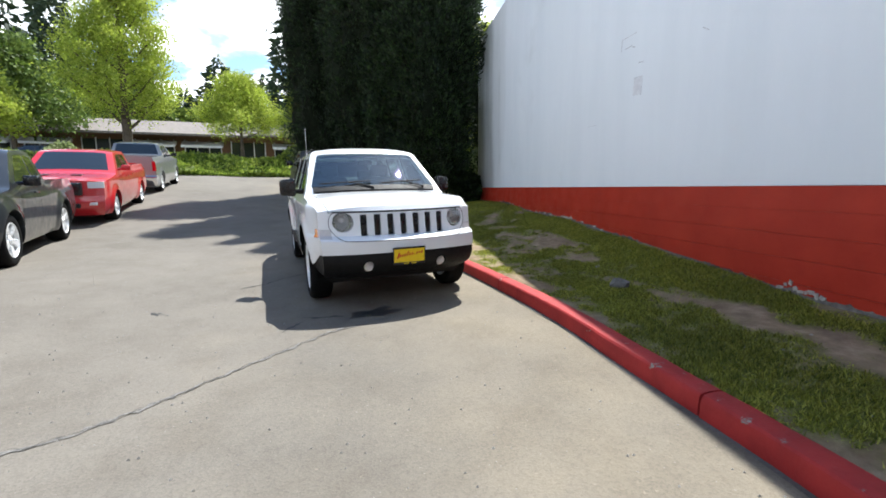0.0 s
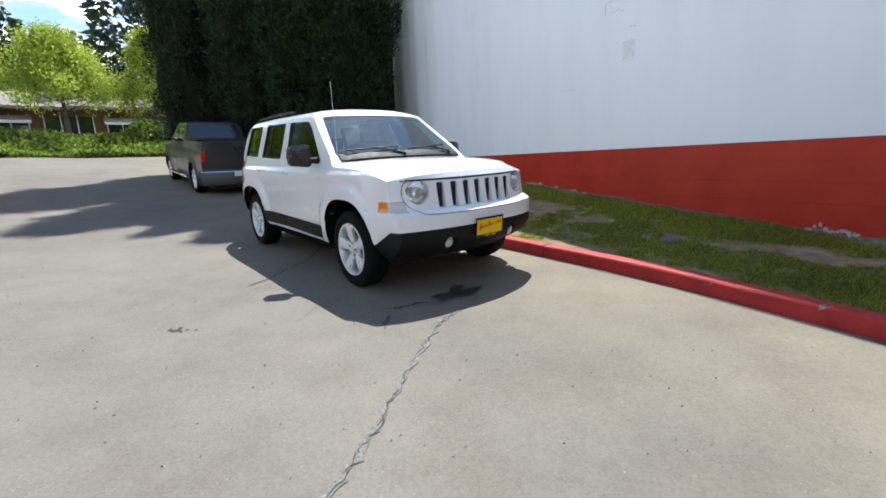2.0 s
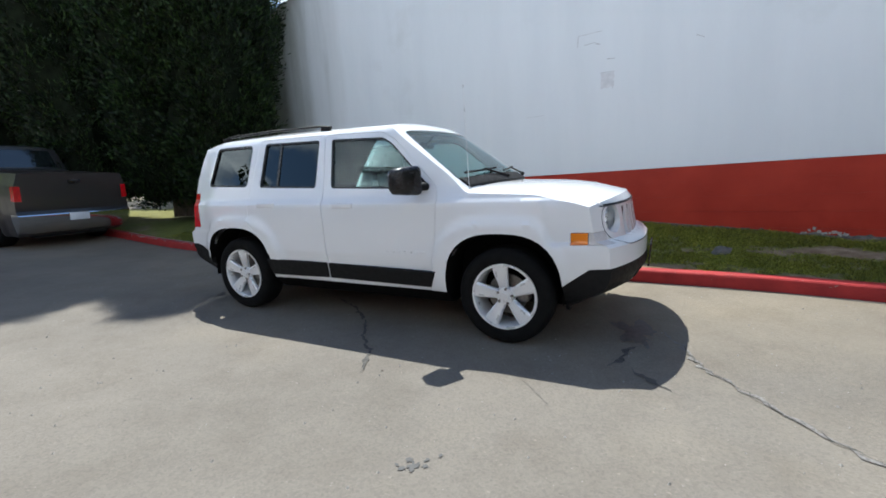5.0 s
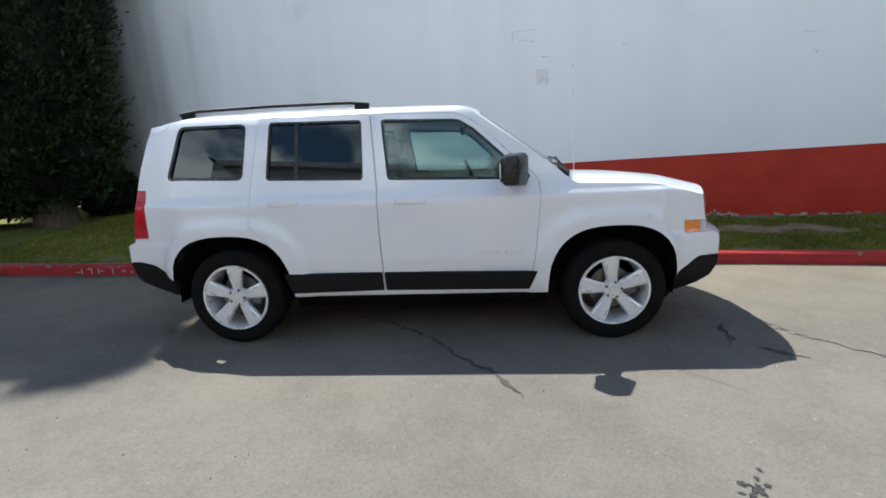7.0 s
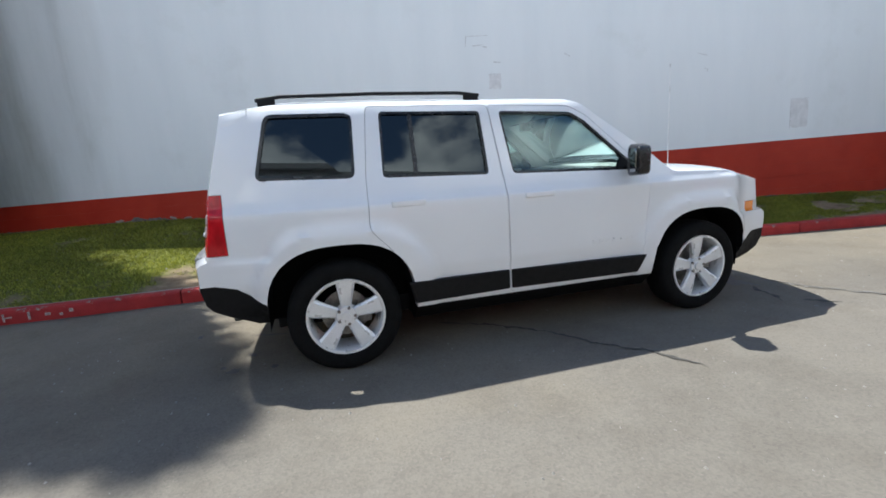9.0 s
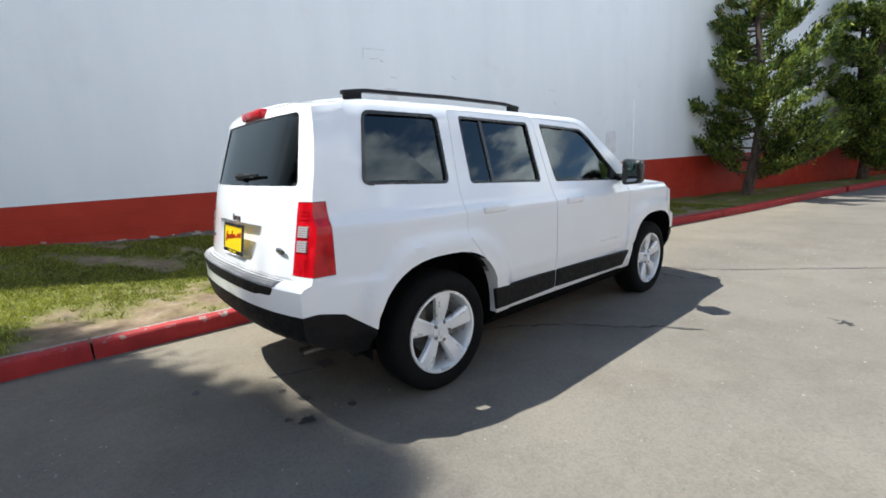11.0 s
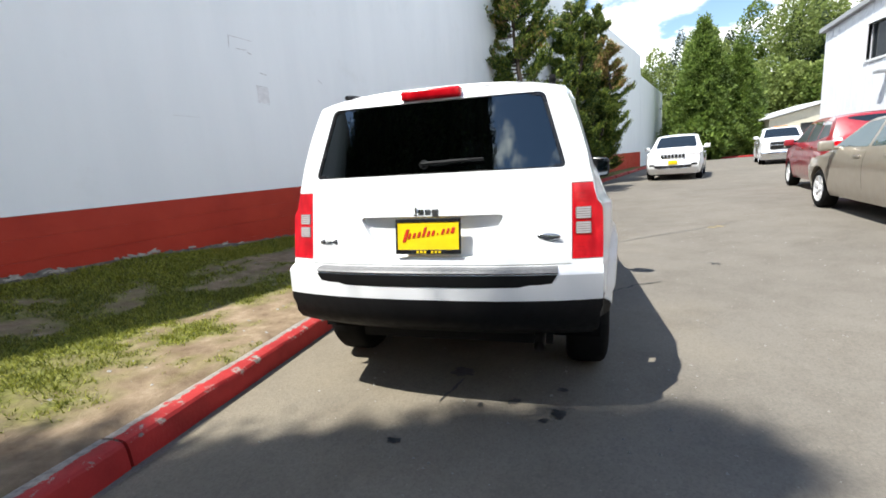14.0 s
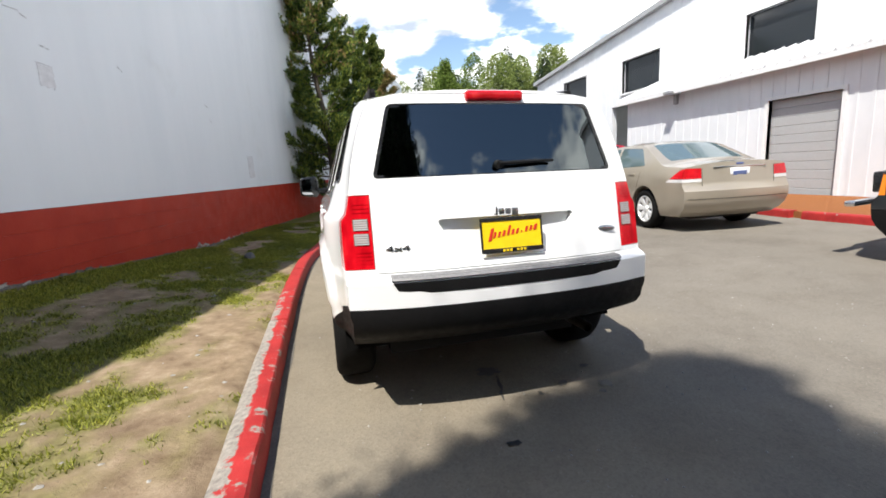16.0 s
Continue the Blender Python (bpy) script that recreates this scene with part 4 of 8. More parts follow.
for sd in "rl":
    for nm in ("front_door", "rear_door"):
        part(nm, resmooth(panels[nm + "_" + sd]), None, suv)
hood = part("hood", resmooth(panels["hood"]), None, suv)
tailgate = part("tailgate", resmooth(panels["tailgate"]), None, suv)


def recolour(me, mat):
    me.materials.clear()
    me.materials.append(mat)
    for p in me.polygons:
        p.material_index = 0
    return me


front_bumper = part("lower_front_bumper", recolour(resmooth(panels["bumper_front"]), M_BLACK), None, suv, "black textured plastic bumper skirt")
rear_bumper = part("lower_rear_bumper", recolour(resmooth(panels["bumper_rear"]), M_BLACK), None, suv, "black textured plastic bumper skirt")
for sd, sx in (("r", -1), ("l", 1)):
    part("side_marker", recolour(resmooth(panels["amber_" + sd]), M_AMBER), None, suv, "amber side marker lamp")
    part("parking_lamp", recolour(resmooth(panels["park_" + sd]), M_FROST), None, suv, "clear corner lamp")
    tl = part("tail_lamp", recolour(resmooth(panels["tail_" + sd]), M_RED_LENS), None, suv, "red tail lamp with clear middle")
    for zc in (0.920, 0.986):
        bm = bmesh.new()
        x0, x1 = sorted((sx * 0.668, sx * 0.738))
        box(bm, x0, x1, 1.99, 2.0, zc - 0.027, zc + 0.027, 0.006)
        for v in bm.verts:
            v.co.y = bend(v.co.x, 2.19, v.co.z)[1] + (0.002 if v.co.y > 1.995 else -0.02)
        part("lens_groove", bm, M_LENSBACK, tl, "grey grooves behind the clear lens")
        bm = bmesh.new()
        for j in range(5):
            zr = zc - 0.0205 + 0.01025 * j
            box(bm, x0 + 0.004, x1 - 0.004, 1.99, 2.0, zr - 0.0034, zr + 0.0034, 0.002)
        for v in bm.verts:
            v.co.y = bend(v.co.x, 2.19, v.co.z)[1] + (0.005 if v.co.y > 1.995 else -0.004)
        part("reverse_lamp", bm, M_REVERSE, tl, "clear ribbed reversing lens")
    # shallow ribs across the red lens, above and below the clear middle
    for zr in (0.815, 0.831, 0.847, 0.863, 1.045, 1.063, 1.081):
        bm = bmesh.new()
        x0, x1 = sorted((sx * 0.664, sx * 0.735))
        box(bm, x0, x1, 1.99, 2.0, zr - 0.0045, zr + 0.0045, 0.002)
        for v in bm.verts:
            v.co.y = bend(v.co.x, 2.19, v.co.z)[1] + (0.0025 if v.co.y > 1.995 else -0.01)
        part("lens_rib", bm, M_RED_LENS, tl)

# glass
SEAL = 0.014


def side_pane(poly, sx, mat, name):
    bm = bmesh.new()
    P = inset(poly, 0.006)
    a = [bm.verts.new((sx * (body_w(y, z) - 0.020), y, z)) for y, z in P]
    b = [bm.verts.new((sx * (body_w(y, z) - 0.024), y, z)) for y, z in P]
    bm.faces.new(a)
    bm.faces.new(b[::-1])
    for i in range(len(a)):
        bm.faces.new((a[i], b[i], b[(i + 1) % len(a)], a[(i + 1) % len(a)]))
    win = part(name, bm, mat, suv, "dark tinted glass" if mat is M_PRIVACY else "clear green-tinted glass", smooth=0)
    win.visible_shadow = False
    bm = bmesh.new()
    rings = []
    for d, off in ((-0.004, -0.004), (SEAL, -0.004), (SEAL + 0.003, -0.030), (0.001, -0.030)):
        rings.append([bm.verts.new((sx * (body_w(y, z) + off), y, z)) for y, z in inset(poly, d)])
    for r0, r1 in zip(rings, rings[1:] + rings[:1]):
        for i in range(len(r0)):
            bm.faces.new((r0[i], r0[(i + 1) % len(r0)], r1[(i + 1) % len(r0)], r1[i]))
    part("window_seal", bm, M_GLOSSBLACK, win, smooth=40)
    return win


for sx in (-1, 1):
    side_pane(WIN_Q, sx, M_PRIVACY, "quarter_window")
    w = side_pane(WIN_R, sx, M_PRIVACY, "rear_door_window")
    bm = bmesh.new()
    box(bm, *sorted((sx * 0.715, sx * 0.745)), 0.80, 0.825, 1.15, 1.54)
    for v in bm.verts:
        v.co.x = sx * (body_w(v.co.y, v.co.z) - (0.012 if abs(v.co.x) > 0.73 else 0.03))
    part("window_bar", bm, M_GLOSSBLACK, w)
    side_pane(WIN_F, sx, M_GLASS, "front_door_window")
bm = bmesh.new()
# a shallow barrel across the width
nxs, nzs = 20, 10
gridv = {}
for L, off in ((0, -0.006), (1, -0.011)):
    for j in range(nzs + 1):
        s = 0.675 * j / nzs
        hw = 0.736 + (0.596 - 0.736) * j / nzs
        for i in range(nxs + 1):
            xx = hw * (2 * i / nxs - 1)
            gridv[L, i, j] = bm.verts.new(ws_point((xx, s), off - 0.022 * (abs(xx) / 0.7) ** 2.5))
for L in (0, 1):
    for j in range(nzs):
        for i in range(nxs):
            q = [gridv[L, i, j], gridv[L, i + 1, j], gridv[L, i + 1, j + 1], gridv[L, i, j + 1]]
            bm.faces.new(q if L == 0 else q[::-1])
ws = part("windshield", bm, M_WSHIELD, suv, "clear green-tinted windshield")
ws.visible_shadow = False
bm = bmesh.new()
for (x1, s0, s1) in ((0.742, -0.02, 0.035), (0.612, 0.645, 0.685)):
    cols = []
    for i in range(17):
        x = x1 * (i / 8 - 1)
        o = -0.020 - 0.022 * (abs(x) / 0.7) ** 2.5
        cols.append([bm.verts.new(ws_point((x, q), o - d)) for q, d in ((s0, 0), (s1, 0), (s1, 0.01), (s0, 0.01))])
    for c0, c1 in zip(cols, cols[1:]):
        for k2 in range(4):
            bm.faces.new((c0[k2], c0[(k2 + 1) % 4], c1[(k2 + 1) % 4], c1[k2]))
    bm.faces.new(cols[0])
    bm.faces.new(cols[-1][::-1])
part("glass_border", bm, M_GLOSSBLACK, ws)


def rear_skin(x, z, off):
    p = bend(x, 2.19, z)
    return (x, p[1] + off, z)


bm = bmesh.new()
P = inset(REAR_POLY, 0.005)
nxs, nzs = 16, 8
gridv = {}
for L, off in ((0, -0.010), (1, -0.015)):
    for j in range(nzs + 1):
        zz = 1.195 + (1.533 - 1.195) * j / nzs
        hw = 0.626 + (0.530 - 0.626) * j / nzs
        for i in range(nxs + 1):
            gridv[L, i, j] = bm.verts.new(rear_skin(hw * (2 * i / nxs - 1), zz, off))
for L in (0, 1):
    for j in range(nzs):
        for i in range(nxs):
            q = [gridv[L, i, j], gridv[L, i + 1, j], gridv[L, i + 1, j + 1], gridv[L, i, j + 1]]
            bm.faces.new(q if L else q[::-1])
rw = part("rear_window", bm, M_REARGLASS, suv, "dark tinted rear glass")
rw.visible_shadow = False
bm = bmesh.new()
rings = []
for d, off in ((-0.002, -0.004), (0.016, -0.006), (0.016, -0.02), (-0.002, -0.02)):
    rings.append([bm.verts.new(rear_skin(p[0], p[1], off)) for p in inset(REAR_POLY, d)])
for r0, r1 in zip(rings, rings[1:] + rings[:1]):
    for i in range(len(r0)):
        bm.faces.new((r0[i], r0[(i + 1) % len(r0)], r1[(i + 1) % len(r0)], r1[i]))
part("window_seal", bm, M_GLOSSBLACK, rw)

# black sill cladding on the doors
for sx in (-1, 1):
    for poly in ([(0.232, 0.512), (-0.806, 0.503), (-0.752, 0.372), (0.226, 0.380)], [(0.925, 0.518), (0.246, 0.513), (0.240, 0.380), (0.885, 0.374)]):
        bm = bmesh.new()
        P = rounded(poly, 0.01, 2)
        a = [bm.verts.new((sx * (body_w(y, z) + 0.010), y, z)) for y, z in inset(P, 0.006)]
        b = [bm.verts.new((sx * (body_w(y, z) - 0.012), y, z)) for y, z in P]
        c = [bm.verts.new((sx * (body_w(y, z) + 0.004), y, z)) for y, z in P]
        bm.faces.new(a)
        bm.faces.new(b[::-1])
        for i in range(len(a)):
            k2 = (i + 1) % len(a)
            bm.faces.new((a[i], c[i], c[k2], a[k2]))
            bm.faces.new((c[i], b[i], b[k2], c[k2]))
        part("sill_cladding", bm, M_BLACK, suv, "black plastic sill cladding", smooth=20)
    # door handles with their cups
    for yc, zc in ((0.03, 0.985), (0.895, 0.995)):
        bm = bmesh.new()
        xx = sx * (body_w(yc, zc) + 0.018)
        box(bm, *sorted((xx, xx - sx * 0.016)), yc - 0.110, yc + 0.100, zc - 0.020, zc + 0.020, 0.009, 3)
        for v in bm.verts:
            v.co.x -= sx * 0.9 * (v.co.y - yc) ** 2
            v.co.z += 0.9 * (v.co.y - yc) ** 2
        for dy in (-0.085, 0.075):
            box(bm, *sorted((xx - sx * 0.01, xx - sx * 0.055)), yc + dy - 0.012, yc + dy + 0.012, zc - 0.012, zc + 0.014, 0.003, 1)
        part("door_handle", bm, M_WHITE, suv, "white body-coloured door handle")
    # name strip on the front door: plain bars
    if True:
        for i in range(7):
            bm = bmesh.new()
            yc = -0.39 - i * 0.052
            xx = sx * (body_w(yc, 0.636) + 0.003)
            box(bm, *sorted((xx, xx - sx * 0.006)), yc - (0.018 if i != 4 else 0.006), yc + (0.018 if i != 4 else 0.006), 0.624, 0.648, 0.002, 1)
            part("badge_bar", bm, M_ALLOY, suv, "small silver lettering bar")
    # wing mirrors
    mir = bmesh.new()
    vs = box(mir, -1, 1, -1, 1, -1, 1, 0.38, 4)
    for v in mir.verts:
        q = v.co.copy()
        v.co = Vector((sx * (0.970 + 0.088 * q.x), -0.645 + 0.062 * q.y * (1 - 0.18 * q.x) + 0.034 * q.x, 1.172 + 0.098 * q.z * (1 - 0.10 * q.x)))
    bmesh.ops.recalc_face_normals(mir, faces=mir.faces[:])
    mo = part("wing_mirror", mir, M_GLOSSBLACK, suv, "black wing mirror housing")
    bm = bmesh.new()
    cyl(bm, 0.045, 0.035, (sx * 0.80, -0.72, 1.125), (sx * 0.92, -0.665, 1.13), 16)
    for v in bm.verts:
        v.co.z = 1.128 + (v.co.z - 1.128) * 0.7
    part("mirror_arm", bm, M_BLACK, mo)
    bm = bmesh.new()
    P = rounded([(sx * 0.900, 1.092), (sx * 1.040, 1.10), (sx * 1.038, 1.248), (sx * 0.900, 1.252)], 0.03)
    prism(bm, P, 'y', -0.586, -0.580)
    for v in bm.verts:
        v.co.y += 0.386 * (abs(v.co.x) - 0.970)
    part("mirror_glass", bm, M_MIRROR, mo, "silver mirror glass", smooth=0)
    # sail panel at the window's front corner
    bm = bmesh.new()
    pl = [(-0.60, 1.118), (-0.752, 1.112), (-0.742, 1.150), (-0.66, 1.215)]
    a = [bm.verts.new((sx * (body_w(y, z) - 0.006), y, z)) for y, z in pl]
    b = [bm.verts.new((sx * (body_w(y, z) - 0.03), y, z)) for y, z in pl]
    bm.faces.new(a)
    bm.faces.new(b[::-1])
    for i in range(4):
        bm.faces.new((a[i], b[i], b[(i + 1) % 4], a[(i + 1) % 4]))
    part("mirror_base", bm, M_BLACK, suv, smooth=0)
    # roof rails
    bm = bmesh.new()
    pts = [Vector((sx * 0.565, 1.70 - 1.385 * i / 20, 0)) for i in range(21)]
    rows = []
    for i, p in enumerate(pts):
        u = i / 20
        h = 0.012 * sstep(0, 0.10, u) * sstep(0, 0.10, 1 - u) - 0.012
        zr = interp(TOPZ, p.y) - 0.012
        rows.append([bm.verts.new((p.x + dx, p.y, zr + h + dz)) for dx, dz in ((-0.015, 0.0), (-0.012, 0.016), (0.0, 0.021), (0.012, 0.016), (0.015, 0.0))])
    for r0, r1 in zip(rows, rows[1:]):
        for j in range(4):
            bm.faces.new((r0[j], r0[j + 1], r1[j + 1], r1[j]))
        bm.faces.new((r0[4], r0[0], r1[0], r1[4]))
    bm.faces.new(rows[0])
    bm.faces.new(rows[-1][::-1])
    rail = part("roof_rail", bm, M_BLACK, suv, "black roof rail")
    for yc in (0.37, 1.64):
        bm = bmesh.new()
        box(bm, sx * 0.565 - 0.016, sx * 0.565 + 0.016, yc - 0.05, yc + 0.05, interp(TOPZ, yc) - 0.050, interp(TOPZ, yc) - 0.006, 0.008)
        part("rail_foot", bm, M_BLACK, rail)
    # round headlamp: bowl, bulb and lens
    bm = bmesh.new()
    hx = sx * 0.565
    rings = []
    for r, yy in ((0.092, -1.955), (0.09, -1.93), (0.075, -1.89), (0.05, -1.865), (0.02, -1.855)):
        rings.append([bm.verts.new((hx + r * math.cos(t * math.pi / 16), yy, LAMP_Z + r * math.sin(t * math.pi / 16))) for t in range(32)])
    for r0, r1 in zip(rings, rings[1:]):
        for i in range(32):
            bm.faces.new((r0[i], r0[(i + 1) % 32], r1[(i + 1) % 32], r1[i]))
    bm.faces.new(rings[-1])
    hl = part("headlamp", bm, M_BOWL, suv, "round clear headlamp with chrome bowl")
    bm = bmesh.new()
    bmesh.ops.create_uvsphere(bm, u_segments=28, v_segments=14, radius=0.0935, matrix=Matrix.Translation((hx, 0, LAMP_Z)))
    for v in list(bm.verts):
        if v.co.y > 0.002:
            bm.verts.remove(v)
    for v in bm.verts:
        v.co.y = -1.943 + v.co.y * 0.36 + 0.045 * ((v.co.x - hx) * sx) / 0.09
    part("lens", bm, M_LENS, hl)
    bm = bmesh.new()
    bmesh.ops.create_uvsphere(bm, u_segments=14, v_segments=8, radius=0.028, matrix=Matrix.Translation((hx, -1.895, LAMP_Z + 0.01)))
    part("bulb", bm, M_FROST, hl)
    bm = bmesh.new()
    fx = sx * 0.36
    cyl(bm, 0.051, 0.051, (fx, -2.10, 0.455), (fx, -2.05, 0.455), 24)
    fl = part("fog_lamp", bm, M_BOWL, suv, "round fog lamp")
    bm = bmesh.new()
    bmesh.ops.create_uvsphere(bm, u_segments=20, v_segments=10, radius=0.047, matrix=Matrix.Translation((fx, 0, 0.455)))
    for v in bm.verts:
        v.co.y = -2.105 + v.co.y * 0.25
    part("lens", bm, M_FROST, fl)
# black behind the grille slots
grille = new("grille")
grille.parent = suv
for i in range(7):
    bm = bmesh.new()
    xc = (i - 3) * 0.1265
    box(bm, xc - 0.0305, xc + 0.0305, -2.066 + 0.195 * (abs(xc) / 0.8) ** 2.6, -1.93, 0.7355, 0.9365, 0.01, 2)
    part("grille_slot", bm, M_GLOSSBLACK, grille, "black grille opening")
# gap lines round the grille panel and between bumper and fender
M_SEAM = plain("panel_gap", (0.03, 0.03, 0.032), 0.8, grain=30, vary=0.1, bump=0)


def nose_line(pts, closed, name="panel_gap", w=0.0028):
    bm = bmesh.new()
    rows = []
    n = len(pts)
    for i, p in enumerate(pts):
        a, b = Vector(pts[i - 1] if closed or i else pts[0]), Vector(pts[(i + 1) % n] if closed or i < n - 1 else pts[-1])
        d = (b - a).normalized()
        s = Vector((-d.y, d.x))
        rows.append([bm.verts.new((q.x, bend(q.x, -2.19, q.y)[1] - 0.0015, q.y)) for q in (Vector(p) - s * w, Vector(p) + s * w)])
    for r0, r1 in zip(rows, rows[1:] + (rows[:1] if closed else [])):
        bm.faces.new((r0[0], r1[0], r1[1], r0[1]))
    part(name, bm, M_SEAM, suv, smooth=30)


outline = rounded([(-0.675, 0.958), (-0.20, 0.960), (0.20, 0.960), (0.675, 0.958), (0.700, 0.82), (0.60, 0.700), (0.30, 0.697), (-0.30, 0.697), (-0.60, 0.700), (-0.700, 0.82)], 0.07, 6)
dense = []
for i in range(len(outline)):
    a, b = Vector(outline[i]), Vector(outline[(i + 1) % len(outline)])
    for j in range(max(1, int((b - a).length / 0.03))):
        dense.append(tuple(a.lerp(b, j / max(1, int((b - a).length / 0.03)))))
nose_line(dense, True)
nose_line([(-0.655 + 1.31 * i / 30, 0.9655) for i in range(31)], False, "hood_gap", 0.0045)
# number plates: dealer cards, yellow with a red scrawl, in dark frames
def plate(name, m, label):
    root = new(name)
    root.parent = suv
    root.matrix_basis = m
    root["label"] = label
    bm = bmesh.new()
    for (x0, x1, z0, z1) in ((-0.160, 0.160, 0.066, 0.084), (-0.160, 0.160, -0.084, -0.062), (-0.160, -0.150, -0.062, 0.066), (0.150, 0.160, -0.062, 0.066)):
        box(bm, x0, x1, -0.012, 0.0, z0, z1, 0.003, 1)
    part("plate_frame", bm, M_GLOSSBLACK, root)
    bm = bmesh.new()
    box(bm, -0.151, 0.151, -0.008, 0.001, -0.064, 0.068)
    part("plate_card", bm, M_PLATE_Y, root)
    for i, (hh, ww) in enumerate(((0.058, 0.016), (0.026, 0.012), (0.024, 0.012), (0.026, 0.013), (0.044, 0.012), (0.024, 0.013), (0.024, 0.012), (0.010, 0.006), (0.024, 0.012), (0.024, 0.012), (0.026, 0.016))):
        bm = bmesh.new()
        xc = -0.118 + i * 0.0236
        box(bm, xc - ww / 2, xc + ww / 2, -0.0100, -0.0076, 0, hh, 0.003, 2)
        for v in bm.verts:
            v.co.x += 0.35 * v.co.z
            v.co.z += -0.014 + 0.12 * (v.co.x + 0.118) - (0.012 if i == 0 else 0)
        part("red_bar", bm, M_PLATE_RED, root, smooth=0)
    for i in range(7):
        if i != 3:
            bm = bmesh.new()
            box(bm, -0.055 + i * 0.018, -0.043 + i * 0.018, -0.0135, -0.0115, -0.079, -0.067)
            part("print_bar", bm, M_PLATE_Y, root, smooth=0)
    return root


plate("front_plate", pose(0.01, -2.205, 0.545, 4, 0, 0), "yellow dealer card with red scrawl in a black frame")
plate("rear_plate", pose(0.0, 2.118, 0.900, -8, 0, 180), "yellow dealer card with red scrawl in a black frame")
# rear details
def rear_strip(x1, rows, name, label, mat=M_BLACK):
    """A strip across the rear bumper; rows of (y offset from the bumper's face, z)."""
    bm = bmesh.new()
    cols = []
    for i in range(25):
        x = x1 * (2 * i / 24 - 1)
        yb = bend(x, 2.19, 0.70)[1]
        cols.append([bm.verts.new((x * (1 - q * 0.06), yb + o, z)) for o, z, q in rows])
    n = len(rows)
    for c0, c1 in zip(cols, cols[1:]):
        for j in range(n):
            bm.faces.new((c0[j], c0[(j + 1) % n], c1[(j + 1) % n], c1[j]))
    bm.faces.new(cols[0])
    bm.faces.new(cols[-1][::-1])
    return part(name, bm, mat, suv, label, smooth=25)


pad = [(-0.11, 0.752, 0)]
for j in range(5):
    pad += [(-0.100 + j * 0.020, 0.759 - j * 0.0015, 0), (-0.090 + j * 0.020, 0.759 - j * 0.0015, 0), (-0.088 + j * 0.020, 0.753 - j * 0.0015, 0), (-0.082 + j * 0.020, 0.753 - j * 0.0015, 0)]
pad += [(0.004, 0.738, 0), (-0.02, 0.72, 0), (-0.11, 0.735, 0)]
rear_strip(0.592, pad, "step_pad", "ribbed grey bumper step pad", M_PADGREY)
rear_strip(0.588, [(-0.02, 0.728, 0), (0.004, 0.726, 0), (0.004, 0.690, 0.6), (0.002, 0.672, 1), (-0.02, 0.668, 1)], "step_edge", "black plastic bumper strip")
bm = bmesh.new()
box(bm, -0.150, 0.150, 1.885, 1.962, 1.546, 1.596, 0.014, 3)
part("high_brake_lamp", bm, M_RED_LENS, suv, "red high-mounted brake lamp")
# rear wiper
bm = bmesh.new()
cyl(bm, 0.022, 0.018, (0.025, 2.03, 1.235), (0.025, 2.062, 1.235), 16)
cyl(bm, 0.010, 0.007, (0.03, 2.06, 1.238), (-0.20, 2.052, 1.245), 8)
box(bm, -0.265, -0.09, 2.040, 2.052, 1.238, 1.252, 0.003, 1)
part("rear_wiper", bm, M_BLACK, suv, "black rear wiper arm")
# plain maker's mark, 4x4 letters and an oval badge
bm = bmesh.new()
for i, (x0, x1, z0, z1) in enumerate(((0.058, 0.068, 0.995, 1.036), (0.070, 0.075, 0.995, 1.005), (0.024, 0.052, 0.999, 1.026), (-0.010, 0.018, 0.999, 1.026), (-0.048, -0.016, 0.990, 1.026))):
    box(bm, x0, x1, 2.085, 2.094, z0, z1, 0.003, 2)
part("maker_mark", bm, M_BADGE, tailgate, "small silver maker's mark")
txt = bpy.data.curves.new("letters", 'FONT')
txt.body, txt.size, txt.extrude, txt.align_x, txt.align_y = "4x4", 0.036, 0.003, 'CENTER', 'CENTER'
to = new("letters", txt)
bpy.context.view_layer.update()
tm = bpy.data.meshes.new_from_object(to.evaluated_get(bpy.context.evaluated_depsgraph_get()))
bpy.data.objects.remove(to)
part("four_by_four_badge", tm, M_BADGE, tailgate, "silver 4x4 letters", at=pose(0.545, 2.081, 0.872, 90 - 9, 0, 171.5) @ Matrix.Diagonal((2.1, 0.95, 1, 1)))
bm = bmesh.new()
bmesh.ops.create_uvsphere(bm, u_segments=24, v_segments=10, radius=1.0)
for v in bm.verts:
    v.co = Vector((-0.545 + v.co.x * 0.060, 2.077 + v.co.y * 0.007, 0.885 + v.co.z * 0.017))
part("oval_badge", bm, M_BADGE, tailgate, "small oval silver badge")
# front wipers and cowl
for xs, xe in ((-0.64, -0.06), (0.03, 0.56)):
    bm = bmesh.new()
    pivot, tip = Vector(ws_point((xe, -0.045), 0.018)), Vector(ws_point((xs * 0.5 + xe * 0.5, 0.058), 0.026))
    cyl(bm, 0.010, 0.006, pivot, tip, 8)
    cyl(bm, 0.018, 0.014, pivot - ws_n * 0.03, pivot + ws_n * 0.012, 12)
    last = None
    for i in range(9):
        p = Vector(ws_point((xs + (xe - xs) * i / 8, 0.035 + 0.045 * i / 8), 0.014))
        if last:
            cyl(bm, 0.008, 0.008, last, p, 6)
        last = p
    part("front_wiper", bm, M_BLACK, suv, "black wiper arm")
bm = bmesh.new()
cols = []
for i in range(19):
    x = 0.715 * (i / 9 - 1)
    cols.append([bm.verts.new(ws_point((x, q), o - 0.022 * (abs(x) / 0.7) ** 2.5)) for q, o in ((-0.090, -0.02), (-0.080, 0.010), (-0.02, 0.013), (0.014, 0.006), (0.014, -0.02))])
